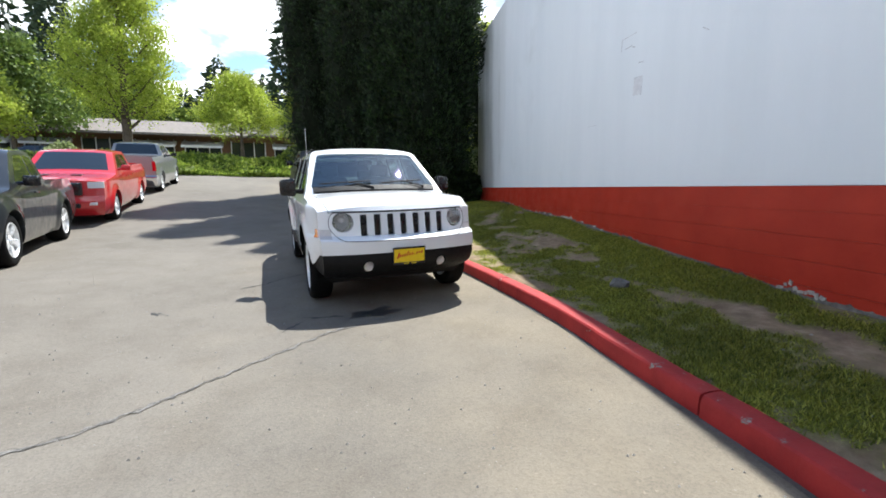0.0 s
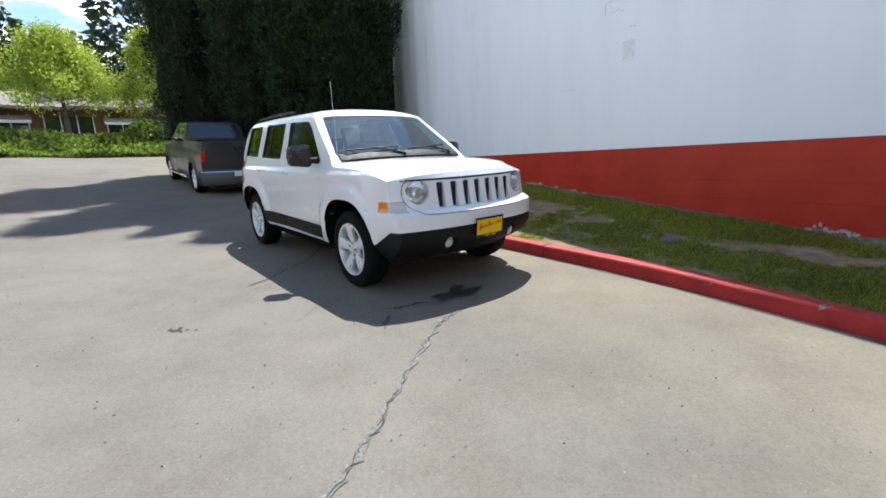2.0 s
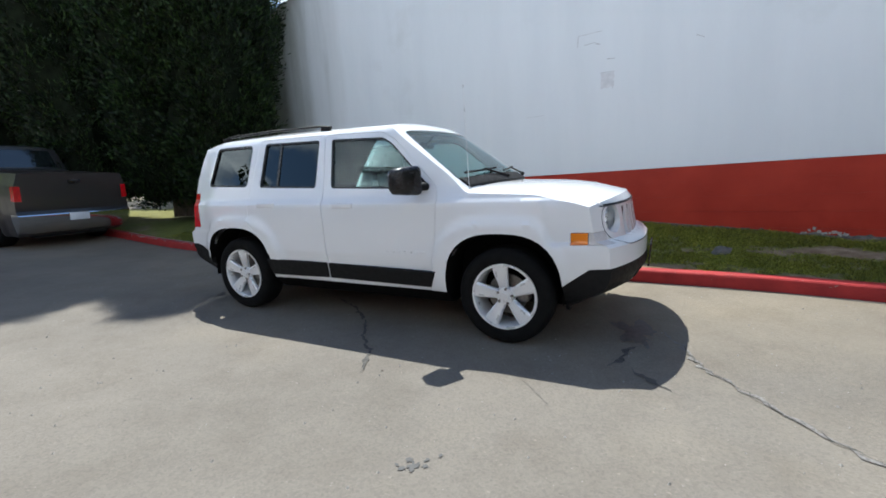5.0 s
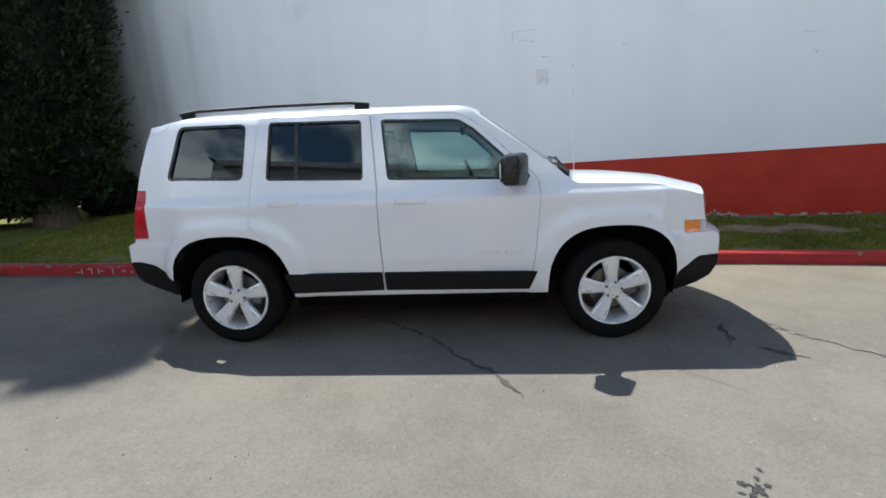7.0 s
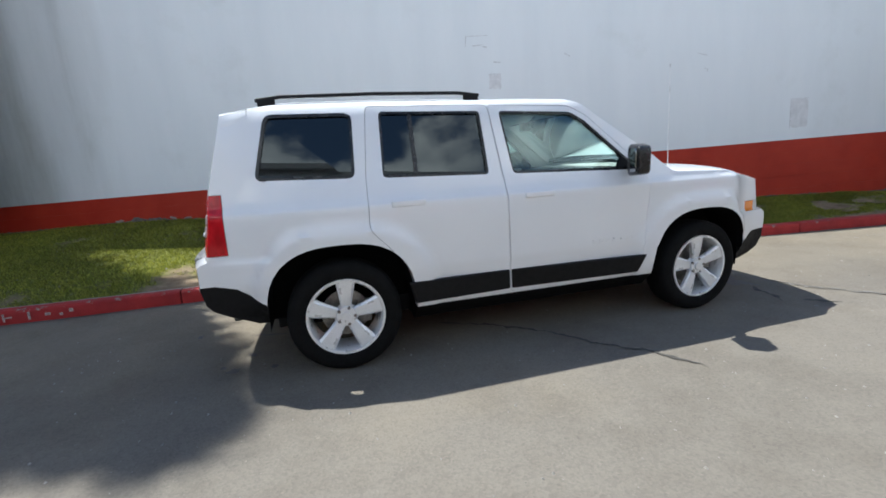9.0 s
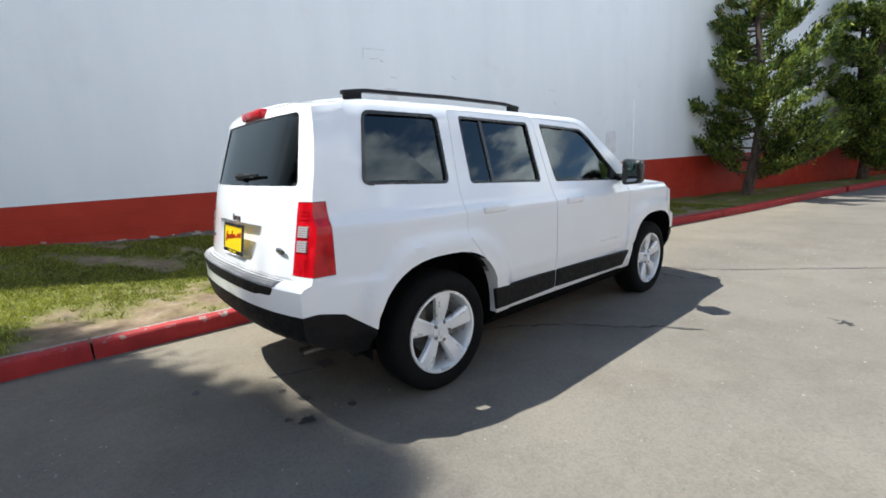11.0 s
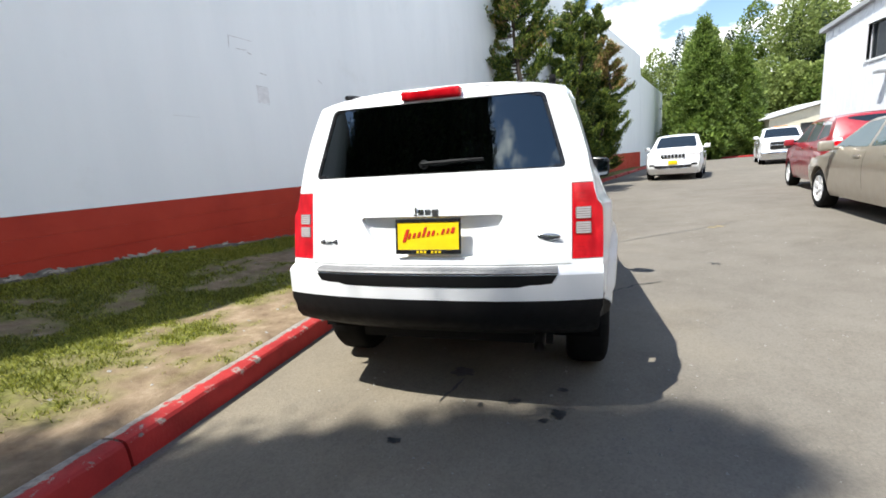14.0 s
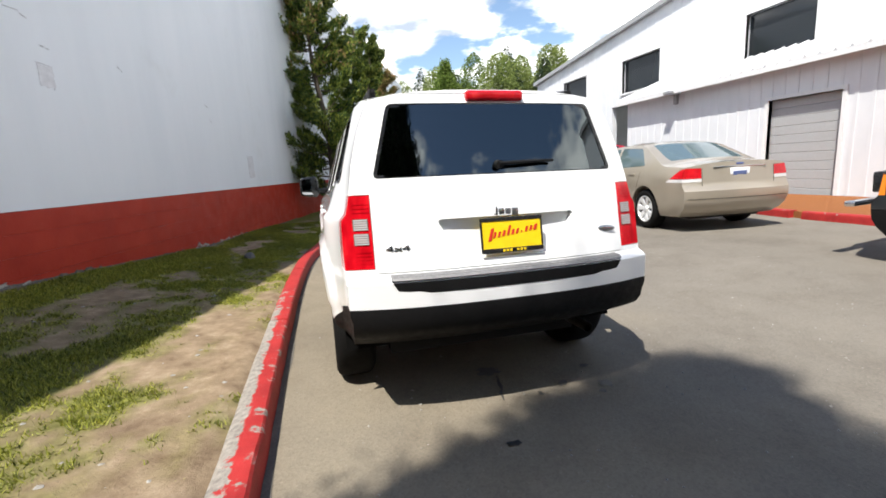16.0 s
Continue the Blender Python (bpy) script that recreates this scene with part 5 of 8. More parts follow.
for c0, c1 in zip(cols, cols[1:]):
    for k2 in range(5):
        bm.faces.new((c0[k2], c0[(k2 + 1) % 5], c1[(k2 + 1) % 5], c1[k2]))
bm.faces.new(cols[0])
bm.faces.new(cols[-1][::-1])
part("cowl", bm, M_BLACK, suv, "black plastic cowl")
bm = bmesh.new()
cyl(bm, 0.014, 0.008, (-0.765, -1.055, 1.01), (-0.765, -1.055, 1.05), 12)
cyl(bm, 0.0026, 0.0018, (-0.765, -1.055, 1.04), (-0.765, -1.035, 1.80), 8)
bmesh.ops.create_uvsphere(bm, u_segments=8, v_segments=6, radius=0.005, matrix=Matrix.Translation((-0.765, -1.035, 1.80)))
part("radio_antenna", bm, M_ALLOY, suv, "thin bright steel rod antenna")
# underbody, exhaust
bm = bmesh.new()
box(bm, -0.58, 0.58, -1.62, 1.55, 0.235, 0.36, 0.03, 2)
part("underbody", bm, M_BLACK, suv)
bm = bmesh.new()
cyl(bm, 0.026, 0.026, (-0.50, 1.66, 0.335), (-0.50, 2.00, 0.330), 16, False)
part("exhaust_pipe", bm, M_STEEL, suv, "steel exhaust pipe")
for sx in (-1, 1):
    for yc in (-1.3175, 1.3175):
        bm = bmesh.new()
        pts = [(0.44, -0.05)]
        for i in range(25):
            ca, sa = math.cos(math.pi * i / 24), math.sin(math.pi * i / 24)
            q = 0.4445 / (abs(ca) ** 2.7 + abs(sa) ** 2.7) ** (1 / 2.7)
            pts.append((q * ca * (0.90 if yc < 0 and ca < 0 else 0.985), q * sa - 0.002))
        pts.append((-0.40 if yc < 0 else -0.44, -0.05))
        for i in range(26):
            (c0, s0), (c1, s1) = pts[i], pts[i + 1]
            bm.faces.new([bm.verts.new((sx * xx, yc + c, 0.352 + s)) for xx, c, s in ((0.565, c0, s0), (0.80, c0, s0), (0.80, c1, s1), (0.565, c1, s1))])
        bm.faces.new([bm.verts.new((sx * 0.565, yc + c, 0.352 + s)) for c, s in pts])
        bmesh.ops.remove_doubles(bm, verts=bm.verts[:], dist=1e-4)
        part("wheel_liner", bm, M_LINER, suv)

# cabin
cab = new("cabin")
cab.parent = suv
bm = bmesh.new()
box(bm, -0.74, 0.74, -0.84, 0.84, 0.60, 0.66)
box(bm, -0.54, 0.54, 0.84, 1.95, 0.60, 0.66)
box(bm, -0.54, 0.54, -0.97, -0.84, 0.60, 0.66)
part("cabin_floor", bm, M_INTERIOR, cab)
bm = bmesh.new()
box(bm, -0.74, 0.74, -0.97, -0.58, 0.83, 1.115, 0.05, 3)
part("dashboard", bm, M_INTERIOR, cab)


def seat(xc, yc, w, rear=False):
    bm = bmesh.new()
    box(bm, xc - w, xc + w, yc - 0.28, yc + 0.24, 0.66, 0.86, 0.05, 3)
    box(bm, xc - w, xc + w, yc + 0.20, yc + 0.34, 0.80, 1.28 if not rear else 1.20, 0.05, 3, pose(0, 0, 0))
    s = part("seat", bm, M_INTERIOR, cab)
    for hx in ([xc] if not rear else [xc - 0.34, xc + 0.34]):
        bm = bmesh.new()
        box(bm, hx - 0.125, hx + 0.125, yc + 0.23, yc + 0.32, 1.29 - 0.06 * rear, 1.45 - 0.06 * rear, 0.035, 3)
        for dx in (-0.05, 0.05):
            cyl(bm, 0.007, 0.007, (hx + dx, yc + 0.28, 1.2 - 0.06 * rear), (hx + dx, yc + 0.28, 1.32 - 0.06 * rear), 8)
        part("headrest", bm, M_INTERIOR, s)


seat(-0.36, 0.02, 0.25)
seat(0.36, 0.02, 0.25)
seat(0.0, 0.98, 0.54, True)
bm = bmesh.new()
for i in range(28):
    a, b = 2 * math.pi * i / 28, 2 * math.pi * (i + 1) / 28
    def sw(t):
        return Vector((0.36 + 0.185 * math.cos(t), -0.40 + 0.07 * math.sin(t), 1.06 + 0.165 * math.sin(t)))
    cyl(bm, 0.015, 0.015, sw(a), sw(b), 8)
cyl(bm, 0.06, 0.05, (0.36, -0.36, 1.05), (0.36, -0.46, 1.03), 14)
box(bm, 0.19, 0.53, -0.415, -0.395, 1.04, 1.075)
part("steering_wheel", bm, M_INTERIOR, cab)
bm = bmesh.new()
box(bm, -0.115, 0.115, -0.335, -0.30, 1.435, 1.495, 0.014, 3)
cyl(bm, 0.008, 0.008, (0, -0.33, 1.49), (0, -0.39, 1.545), 8)
part("rear_view_mirror", bm, M_GLOSSBLACK, cab)

# wheels
def wheel_parts(R, rim, width, spokes, mat_rim, hub_detail=True):
    """One wheel whose outer side looks to -x; the axle is the x axis. Returns a list of (name, mesh, material)."""
    out = []
    bm = bmesh.new()
    h = width / 2
    prof = [(rim - 0.005, h - 0.035), (rim + 0.012, h - 0.004), (rim + 0.035, h + 0.004), (R - 0.045, h + 0.006), (R - 0.02, h - 0.006), (R - 0.004, h - 0.028), (R, h - 0.055)]
    prof = [(r, -x) for r, x in prof] + [(R, 0.0)] + [(r, x) for r, x in prof[::-1]]
    N = 56
    rows = []
    for i in range(N):
        a = 2 * math.pi * i / N
        rows.append([bm.verts.new((x, r * math.cos(a), r * math.sin(a))) for r, x in prof])
    for i in range(N):
        r0, r1 = rows[i], rows[(i + 1) % N]
        for j in range(len(prof) - 1):
            bm.faces.new((r0[j], r0[j + 1], r1[j + 1], r1[j]))
    me = mesh_of(bm, "tyre", 40)
    me.materials.append(M_RUBBER)
    out.append(("tyre", me))
    bm = bmesh.new()
    prof = [(rim + 0.006, -h + 0.012), (rim + 0.004, -h + 0.003), (rim - 0.010, -h + 0.004), (rim - 0.018, -h + 0.02), (rim - 0.024, -0.02), (rim - 0.024, h - 0.02), (rim, h - 0.01)]
    rows = []
    for i in range(48):
        a = 2 * math.pi * i / 48
        rows.append([bm.verts.new((x, r * math.cos(a), r * math.sin(a))) for r, x in prof])
    for i in range(48):
        r0, r1 = rows[i], rows[(i + 1) % 48]
        for j in range(len(prof) - 1):
            bm.faces.new((r0[j], r0[j + 1], r1[j + 1], r1[j]))
    me = mesh_of(bm, "rim", 40)
    me.materials.append(mat_rim)
    out.append(("rim", me))
    bm = bmesh.new()
    Ns = 8
    left, right = [], []
    for j in range(Ns + 1):
        u = j / Ns
        r = 0.035 + (rim - 0.010 - 0.035) * u
        w = (0.030 + 0.030 * u ** 1.2) * rim / 0.235
        x = -h + 0.040 - 0.014 * math.sin(u * 2.2) - 0.018 * u
        ridge = 0.008
        left.append([bm.verts.new((x + 0.030, -w, r)), bm.verts.new((x + 0.006, -w, r)), bm.verts.new((x - ridge * 0.3, -w * 0.72, r)), bm.verts.new((x, 0, r)),
                     bm.verts.new((x - ridge * 0.3, w * 0.72, r)), bm.verts.new((x + 0.006, w, r)), bm.verts.new((x + 0.030, w, r))])
    for r0, r1 in zip(left, left[1:]):
        for j in range(6):
            bm.faces.new((r0[j], r1[j], r1[j + 1], r0[j + 1]))
        bm.faces.new((r0[6], r1[6], r1[0], r0[0]))
    bm.faces.new(left[0])
    bm.faces.new(left[-1][::-1])
    me = mesh_of(bm, "spoke", 30)
    me.materials.append(mat_rim)
    for s in range(spokes):
        out.append(("spoke", me, pose(0, 0, 0, 360 * s / spokes)))
    bm = bmesh.new()
    cyl(bm, 0.075, 0.058, (-h + 0.06, 0, 0), (-h + 0.022, 0, 0), 30)
    cyl(bm, 0.033, 0.028, (-h + 0.03, 0, 0), (-h + 0.012, 0, 0), 24)
    me = mesh_of(bm, "hub_cap", 40)
    me.materials.append(mat_rim)
    out.append(("hub_cap", me))
    if hub_detail:
        bm = bmesh.new()
        cyl(bm, 0.012, 0.010, (-h + 0.04, 0, 0), (-h + 0.018, 0, 0), 6)
        me = mesh_of(bm, "lug_nut", 20)
        me.materials.append(M_STEEL)
        for s in range(5):
            a = 2 * math.pi * (s + 0.5) / 5
            out.append(("lug_nut", me, pose(0, 0.053 * math.cos(a), 0.053 * math.sin(a))))
        bm = bmesh.new()
        cyl(bm, 0.145, 0.145, (-0.005, 0, 0), (0.012, 0, 0), 36)
        box(bm, -0.045, 0.05, -0.16, -0.07, -0.06, 0.07, 0.015)
        me = mesh_of(bm, "brake_disc", 40)
        me.materials.append(M_STEEL)
        out.append(("brake_disc", me))
    else:
        bm = bmesh.new()
        cyl(bm, rim - 0.03, rim - 0.03, (-0.01, 0, 0), (0.01, 0, 0), 24)
        me = mesh_of(bm, "brake_disc", 40)
        me.materials.append(M_BLACK)
        out.append(("brake_disc", me))
    return out


def mount_wheel(plan, parent, x, y, z, turn=0.0, spin=0.0):
    root = new("wheel")
    root.parent = parent
    root.matrix_basis = pose(x, y, z, 0, 0, turn if x < 0 else 180 + turn) @ pose(0, 0, 0, spin)
    for name, me, *mm in plan:
        o = new(name, me)
        o.parent = root
        if mm:
            o.matrix_basis = mm[0]
    return root


suv_wheel = wheel_parts(0.345, 0.232, 0.215, 5, M_ALLOY)
for i, (x, y) in enumerate(((-0.745, -1.3175), (-0.745, 1.3175), (0.745, -1.3175), (0.745, 1.3175))):
    mount_wheel(suv_wheel, suv, x, y, 0.345, 0, (-8, 3, 30, 40)[i])


# ---- other parked vehicles ----
M_SEDAN = paint("champagne_paint", (0.385, 0.34, 0.275), metal=0.35, rough=0.35)
M_REDPAINT = paint("bright_red_paint", (0.52, 0.012, 0.018))
M_MAROON = paint("dark_red_paint", (0.30, 0.012, 0.022))
M_DARKGREY = paint("dark_grey_paint", (0.024, 0.028, 0.032), metal=0.2)
# brown-grey with the tree shade over the truck mixed in, so nearly black
M_BROWNSHADE = paint("tree_shaded_brown_grey", (0.022, 0.021, 0.021), coat=0.35, metal=0.0)
M_SILVER = paint("silver_grey_paint", (0.30, 0.31, 0.32), metal=0.45)
M_NAVY = paint("black_paint", (0.015, 0.016, 0.02))
M_CARGLASS = Mat("dark_car_glass", (0.010, 0.014, 0.016), 0.03, 0, 0.9, 0.6).m
M_LIGHTGLASS = Mat("light_car_glass", (0.09, 0.13, 0.14), 0.03, 0, 0.9, 0.6).m


def seat_on_ground(x, y, yaw, wb):
    """Pose of a vehicle with its wheels on the ground."""
    a = radians(yaw)
    fwd = Vector((math.sin(a), -math.cos(a)))
    f, r = Vector((x, y)) + fwd * wb / 2, Vector((x, y)) - fwd * wb / 2
    zf, zr = ground_z(f.x, f.y), ground_z(r.x, r.y)
    pitch = math.degrees(math.atan2(zr - zf, wb))
    return pose(x, y, (zf + zr) / 2, 0, 0, yaw) @ pose(0, 0, 0, pitch)


def vehicle(name, label, m, mat, s):
    """A parked vehicle; s holds its sizes. The front looks to -y."""
    root = thing(name, label, s["cat"], m)
    hw, y0, y1 = s["hw"], s["y0"], s["y1"]
    belt, roof = s["belt"], max(z for _, z in s["top"])
    ztab = [(0.2, 0.88), (0.30, 0.945), (0.5, 0.985), (0.70, 1.0), (belt - 0.12, 0.99), (belt, 0.945), (roof - 0.07, 0.945 - s["tumble"]), (roof, 0.88 - s["tumble"])]
    fw, rw = s["axles"]
    R = s["R"]

    def wfun(y, z):
        w = hw * interp(ztab, z)
        for yc in (fw, rw):
            d = math.hypot(y - yc, max(0.0, z - R))
            w += s.get("flare", 0.015) * (1 - sstep(R + 0.08, R + 0.22, d)) * (1 - sstep(0.8, 1.0, z))
        w *= 1 - s["nose"] * sstep(0, 0.75, (y0 + 0.75) - y) ** 1.5
        w *= 1 - s["tail"] * sstep(0, 0.6, y - (y1 - 0.6))
        return w

    def bender(x, y, z):
        f, r = sstep(0, 0.7, (y0 + 0.7) - y), sstep(0, 0.6, y - (y1 - 0.6))
        return (x, y + f * (interp(s["nlean"], z) + s["ncurve"] * abs(x / hw) ** 2.4) - r * (interp(s["rlean"], z) + s["rcurve"] * abs(x / hw) ** 2.4), z)

    zl = [0.24, 0.32, 0.40, 0.48, 0.56, 0.64, 0.72] + [z for z in (0.78, 0.84, 0.90, 0.96, 1.02) if z < min(z for _, z in s["top"]) - 0.04]
    bm = loft(y0, y1, s.get("step", 0.10), zl, bender=bender, wfun=wfun, top=s["top"], drop=s["drop"])
    me = bpy.data.meshes.new("body")
    bm.to_mesh(me)
    bm.free()
    me.materials.append(mat)
    cuts = []
    for yc in (fw, rw):
        for sx in (-1, 1):
            cuts.append(cutter(lambda b, y=yc, q=sx: cyl(b, R + 0.055, R + 0.055, (q * (hw - 0.32), y, R + 0.01), (q * (hw + 0.4), y, R + 0.01), 28)))
    if "bed" in s:
        a, b2, zf, bw = s["bed"]
        cuts.append(cutter(lambda b: box(b, -bw, bw, a, b2, zf, 2.6)))
    me = solid(me, cuts)
    glasses = []

    def glass(fn, nm):
        nonlocal me
        me, g = take(me, fn, 0.004)
        glasses.append((nm, g))
    for poly in s["wins"]:
        for sx in (-1, 1):
            lim = hw * 0.5
            glass(lambda b, gap, q=sx, p=rounded(poly, 0.03, 2): prism(b, inset(p, -gap) if gap else p, 'x', *((-hw - 0.3, -lim) if q < 0 else (lim, hw + 0.3))), "side_window")
    for key, nm in (("front_glass", "windshield"), ("rear_glass", "rear_window")):
        if key in s:
            (ya, za), (yb, zb), w0, w1 = s[key]
            d = Vector((yb - ya, zb - za)).normalized()
            n = Vector((-d.y, d.x))
            if n.y < 0:
                n = -n

            def f(b, gap, ya=ya, za=za, yb=yb, zb=zb, w0=w0, w1=w1, n=n):
                lo = [(-w0, ya, za), (w0, ya, za), (w1, yb, zb), (-w1, yb, zb)]
                A = [b.verts.new((p[0], p[1] - n.x * 0.03, p[2] - n.y * 0.03)) for p in lo]
                B = [b.verts.new((p[0], p[1] + n.x * 0.3, p[2] + n.y * 0.3)) for p in lo]
                b.faces.new(A)
                b.faces.new(B[::-1])
                for i in range(4):
                    b.faces.new((A[i], B[i], B[(i + 1) % 4], A[(i + 1) % 4]))
            glass(f, nm)
    lamps = []
    for nm, mt, (x0, x1, ya, yb, za, zb) in s["lamps"]:
        for sx in (-1, 1):
            xa, xb = sorted((sx * x0, sx * x1))
            me, g = take(me, block(xa, xb, ya, yb, za, zb), 0.003)
            lamps.append((nm, mt, g))
    for nm, mt, x0, poly in s.get("wrap_lamps", ()):
        for sx in (-1, 1):
            xa, xb = sorted((sx * x0, sx * 1.3))
            me, g = take(me, profile(poly, xa, xb), 0.003)
            lamps.append((nm, mt, g))
    if "skirt" in s:
        for (ya, yb, zt) in s["skirt"]:
            me, g = take(me, block(-hw - 0.2, hw + 0.2, ya, yb, 0.1, zt), 0.003)
            part("bumper", recolour(resmooth(g), s.get("bumper", M_BLACK)), None, root)
    part("body", resmooth(me), None, root)
    for nm, g in glasses:
        part(nm, recolour(resmooth(g), s.get("glass", M_CARGLASS)), None, root, "dark reflecting car glass")
    for nm, mt, g in lamps:
        if len(g.polygons):
            part(nm, recolour(resmooth(g), mt), None, root)
    for (ya, yb) in s.get("seams", ()):
        for sx in (-1, 1):
            bm = bmesh.new()
            last = None
            for i in range(9):
                z = 0.42 + (belt - 0.46) * i / 8
                y = ya + (yb - ya) * i / 8
                now = [bm.verts.new((sx * (wfun(y, z) + 0.002), y + dy, z)) for dy in (-0.004, 0.004)]
                if last:
                    bm.faces.new((last[0], last[1], now[1], now[0]))
                last = now
            part("door_seam", bm, M_BLACK, root, smooth=0)
    for (xa, za, xb, zb) in s.get("tail_seams", ()):
        bm = bmesh.new()
        last = None
        for i in range(17):
            x, z = xa + (xb - xa) * i / 16, za + (zb - za) * i / 16
            y = bender(x, y1, z)[1]
            o = (0.0, 0.004) if abs(xb - xa) > abs(zb - za) else (0.004, 0.0)
            now = [bm.verts.new((x + k * o[0], y + dy, z + k * o[1])) for k, dy in ((-1, 0.002), (1, 0.002))]
            if last:
                bm.faces.new((last[0], last[1], now[1], now[0]))
            last = now
        part("trunk_seam", bm, M_BLACK, root, smooth=0)
    for (yc, zc) in s.get("handles", ()):
        for sx in (-1, 1):
            bm = bmesh.new()
            x = sx * (wfun(yc, zc) + 0.02)
            box(bm, *sorted((x, x - sx * 0.03)), yc - 0.10, yc + 0.10, zc - 0.018, zc + 0.018, 0.008, 2)
            part("door_handle", bm, s.get("handle_mat", mat), root)
    if "mirror" in s:
        yc, zc = s["mirror"]
        for sx in (-1, 1):
            bm = bmesh.new()
            x = sx * (hw + 0.10)
            box(bm, x - 0.10, x + 0.10, yc - 0.06, yc + 0.05, zc - 0.07, zc + 0.09, 0.035, 3)
            cyl(bm, 0.03, 0.03, (sx * (hw - 0.10), yc, zc - 0.03), (x, yc, zc - 0.02), 8)
            part("wing_mirror", bm, s.get("mirror_mat", M_GLOSSBLACK), root)
    for nm, mt, bx, bv in s.get("extra", ()):
        bm = bmesh.new()
        box(bm, *bx, bv, 2)
        part(nm, bm, mt, root)
    bm = bmesh.new()
    box(bm, -hw + 0.33, hw - 0.33, y0 + 0.35, y1 - 0.35, 0.20, 0.42)
    part("underbody", bm, M_BLACK, root)
    plan = wheel_parts(R, s.get("rim", R * 0.66), s.get("tyre_w", 0.24), s.get("spokes", 5), M_ALLOY, False)
    for sx in (-1, 1):
        for j, yc in enumerate((fw, rw)):
            mount_wheel(plan, root, sx * (hw - s.get("tyre_w", 0.24) / 2 - 0.012), yc, R, 0, 20 + 31 * j + 17 * sx)
    return root


FLAT = [(0.2, 0.25), (0.38, 0.06), (0.5, 0.0), (0.66, 0.0)]
PICKUP = dict(cat="pickup truck", hw=0.985, y0=-2.86, y1=2.90, belt=1.26, tumble=0.17, axles=(-1.83, 1.75), R=0.385, nose=0.06, tail=0.01, ncurve=0.16, rcurve=0.02,
              nlean=FLAT + [(0.72, 0.05), (1.2, 0.12)], rlean=[(0.2, 0.4), (0.40, 0.12), (0.52, 0.0), (0.66, 0.0), (0.68, 0.06), (1.5, 0.06)],
              top=[(-2.9, 1.15), (-2.6, 1.20), (-1.45, 1.28), (-1.35, 1.30), (-0.62, 1.83), (-0.45, 1.88), (0.35, 1.90), (0.62, 1.87), (0.80, 1.42), (0.86, 1.40), (2.95, 1.40)],
              drop=[(-2.9, 0.06), (-1.4, 0.06), (-0.6, 0.05), (0.6, 0.05), (0.85, 0.02), (2.9, 0.02)], bed=(0.98, 2.76, 0.85, 0.80),
              wins=[[(-0.10, 1.76), (-0.42, 1.75), (-0.98, 1.31), (-0.08, 1.31)], [(0.48, 1.74), (-0.02, 1.76), (-0.01, 1.31), (0.58, 1.31)]],
              front_glass=((-1.28, 1.35), (-0.63, 1.81), 0.78, 0.64), rear_glass=((0.79, 1.45), (0.64, 1.80), 0.66, 0.58),
              lamps=[("headlamp", M_FROST, (0.62, 1.2, -3.0, -2.40, 0.93, 1.12)), ("tail_lamp", M_RED_LENS, (0.86, 1.2, 2.72, 3.2, 0.86, 1.22))],
              seams=[(-1.0, -1.02), (-0.05, -0.05), (0.62, 0.62)], handles=[(-0.25, 1.12), (0.42, 1.12)], mirror=(-0.88, 1.38), tyre_w=0.27, flare=0.04)


def spec(base, **kw):
    d = dict(base)
    d.update(kw)
    return d


# extended-cab pickup behind the sport utility vehicle, tail towards it
vehicle("pickup_truck", "brown-grey extended-cab pickup with chrome rear bumper, its paint darkened for the tree shade", seat_on_ground(0.66, 10.6, 180.5, 3.55), M_BROWNSHADE,
        spec(PICKUP, hw=0.91, step=0.06, skirt=[(2.62, 3.2, 0.66)], bumper=M_CHROME,
             lamps=[("headlamp", M_FROST, (0.62, 1.2, -3.0, -2.40, 0.93, 1.12)), ("tail_lamp", M_RED_LENS, (0.80, 1.2, 2.70, 3.2, 0.90, 1.16))],
             extra=[("plate", M_PLATE_W, (-0.16, 0.16, 2.885, 2.91, 0.52, 0.66), 0.004), ("tailgate_handle", M_GLOSSBLACK, (-0.10, 0.10, 2.832, 2.86, 1.20, 1.27), 0.01),
                    ("side_step", M_CHROME, (0.93, 1.03, -1.2, 1.2, 0.36, 0.42), 0.02), ("side_step", M_CHROME, (-1.03, -0.93, -1.2, 1.2, 0.36, 0.42), 0.02)]))
vehicle("pickup_truck", "bright red crew-cab pickup with black grille parked nose out", seat_on_ground(-5.75, 8.75, 4, 3.6) @ Matrix.Diagonal((0.97, 1, 0.88, 1)), M_REDPAINT,
        spec(PICKUP, step=0.06, hw=1.0, mirror_mat=M_REDPAINT, lamps=[("headlamp", M_FROST, (0.64, 1.2, -3.0, -2.58, 0.95, 1.11)), ("tail_lamp", M_RED_LENS, (0.86, 1.2, 2.72, 3.2, 0.86, 1.22))],
             extra=[("grille", M_GLOSSBLACK, (-0.55, 0.55, -2.86, -2.70, 0.78, 1.10), 0.03), ("hood_scoop", M_GLOSSBLACK, (-0.42, -0.22, -2.15, -1.95, 1.20, 1.255), 0.01), ("hood_scoop", M_GLOSSBLACK, (0.22, 0.42, -2.15, -1.95, 1.20, 1.255), 0.01),
                    ("air_intake", M_GLOSSBLACK, (-0.50, 0.50, -2.875, -2.75, 0.46, 0.58), 0.02), ("fog_lamp", M_FROST, (0.62, 0.80, -2.80, -2.70, 0.52, 0.60), 0.01), ("fog_lamp", M_FROST, (-0.80, -0.62, -2.80, -2.70, 0.52, 0.60), 0.01)]))
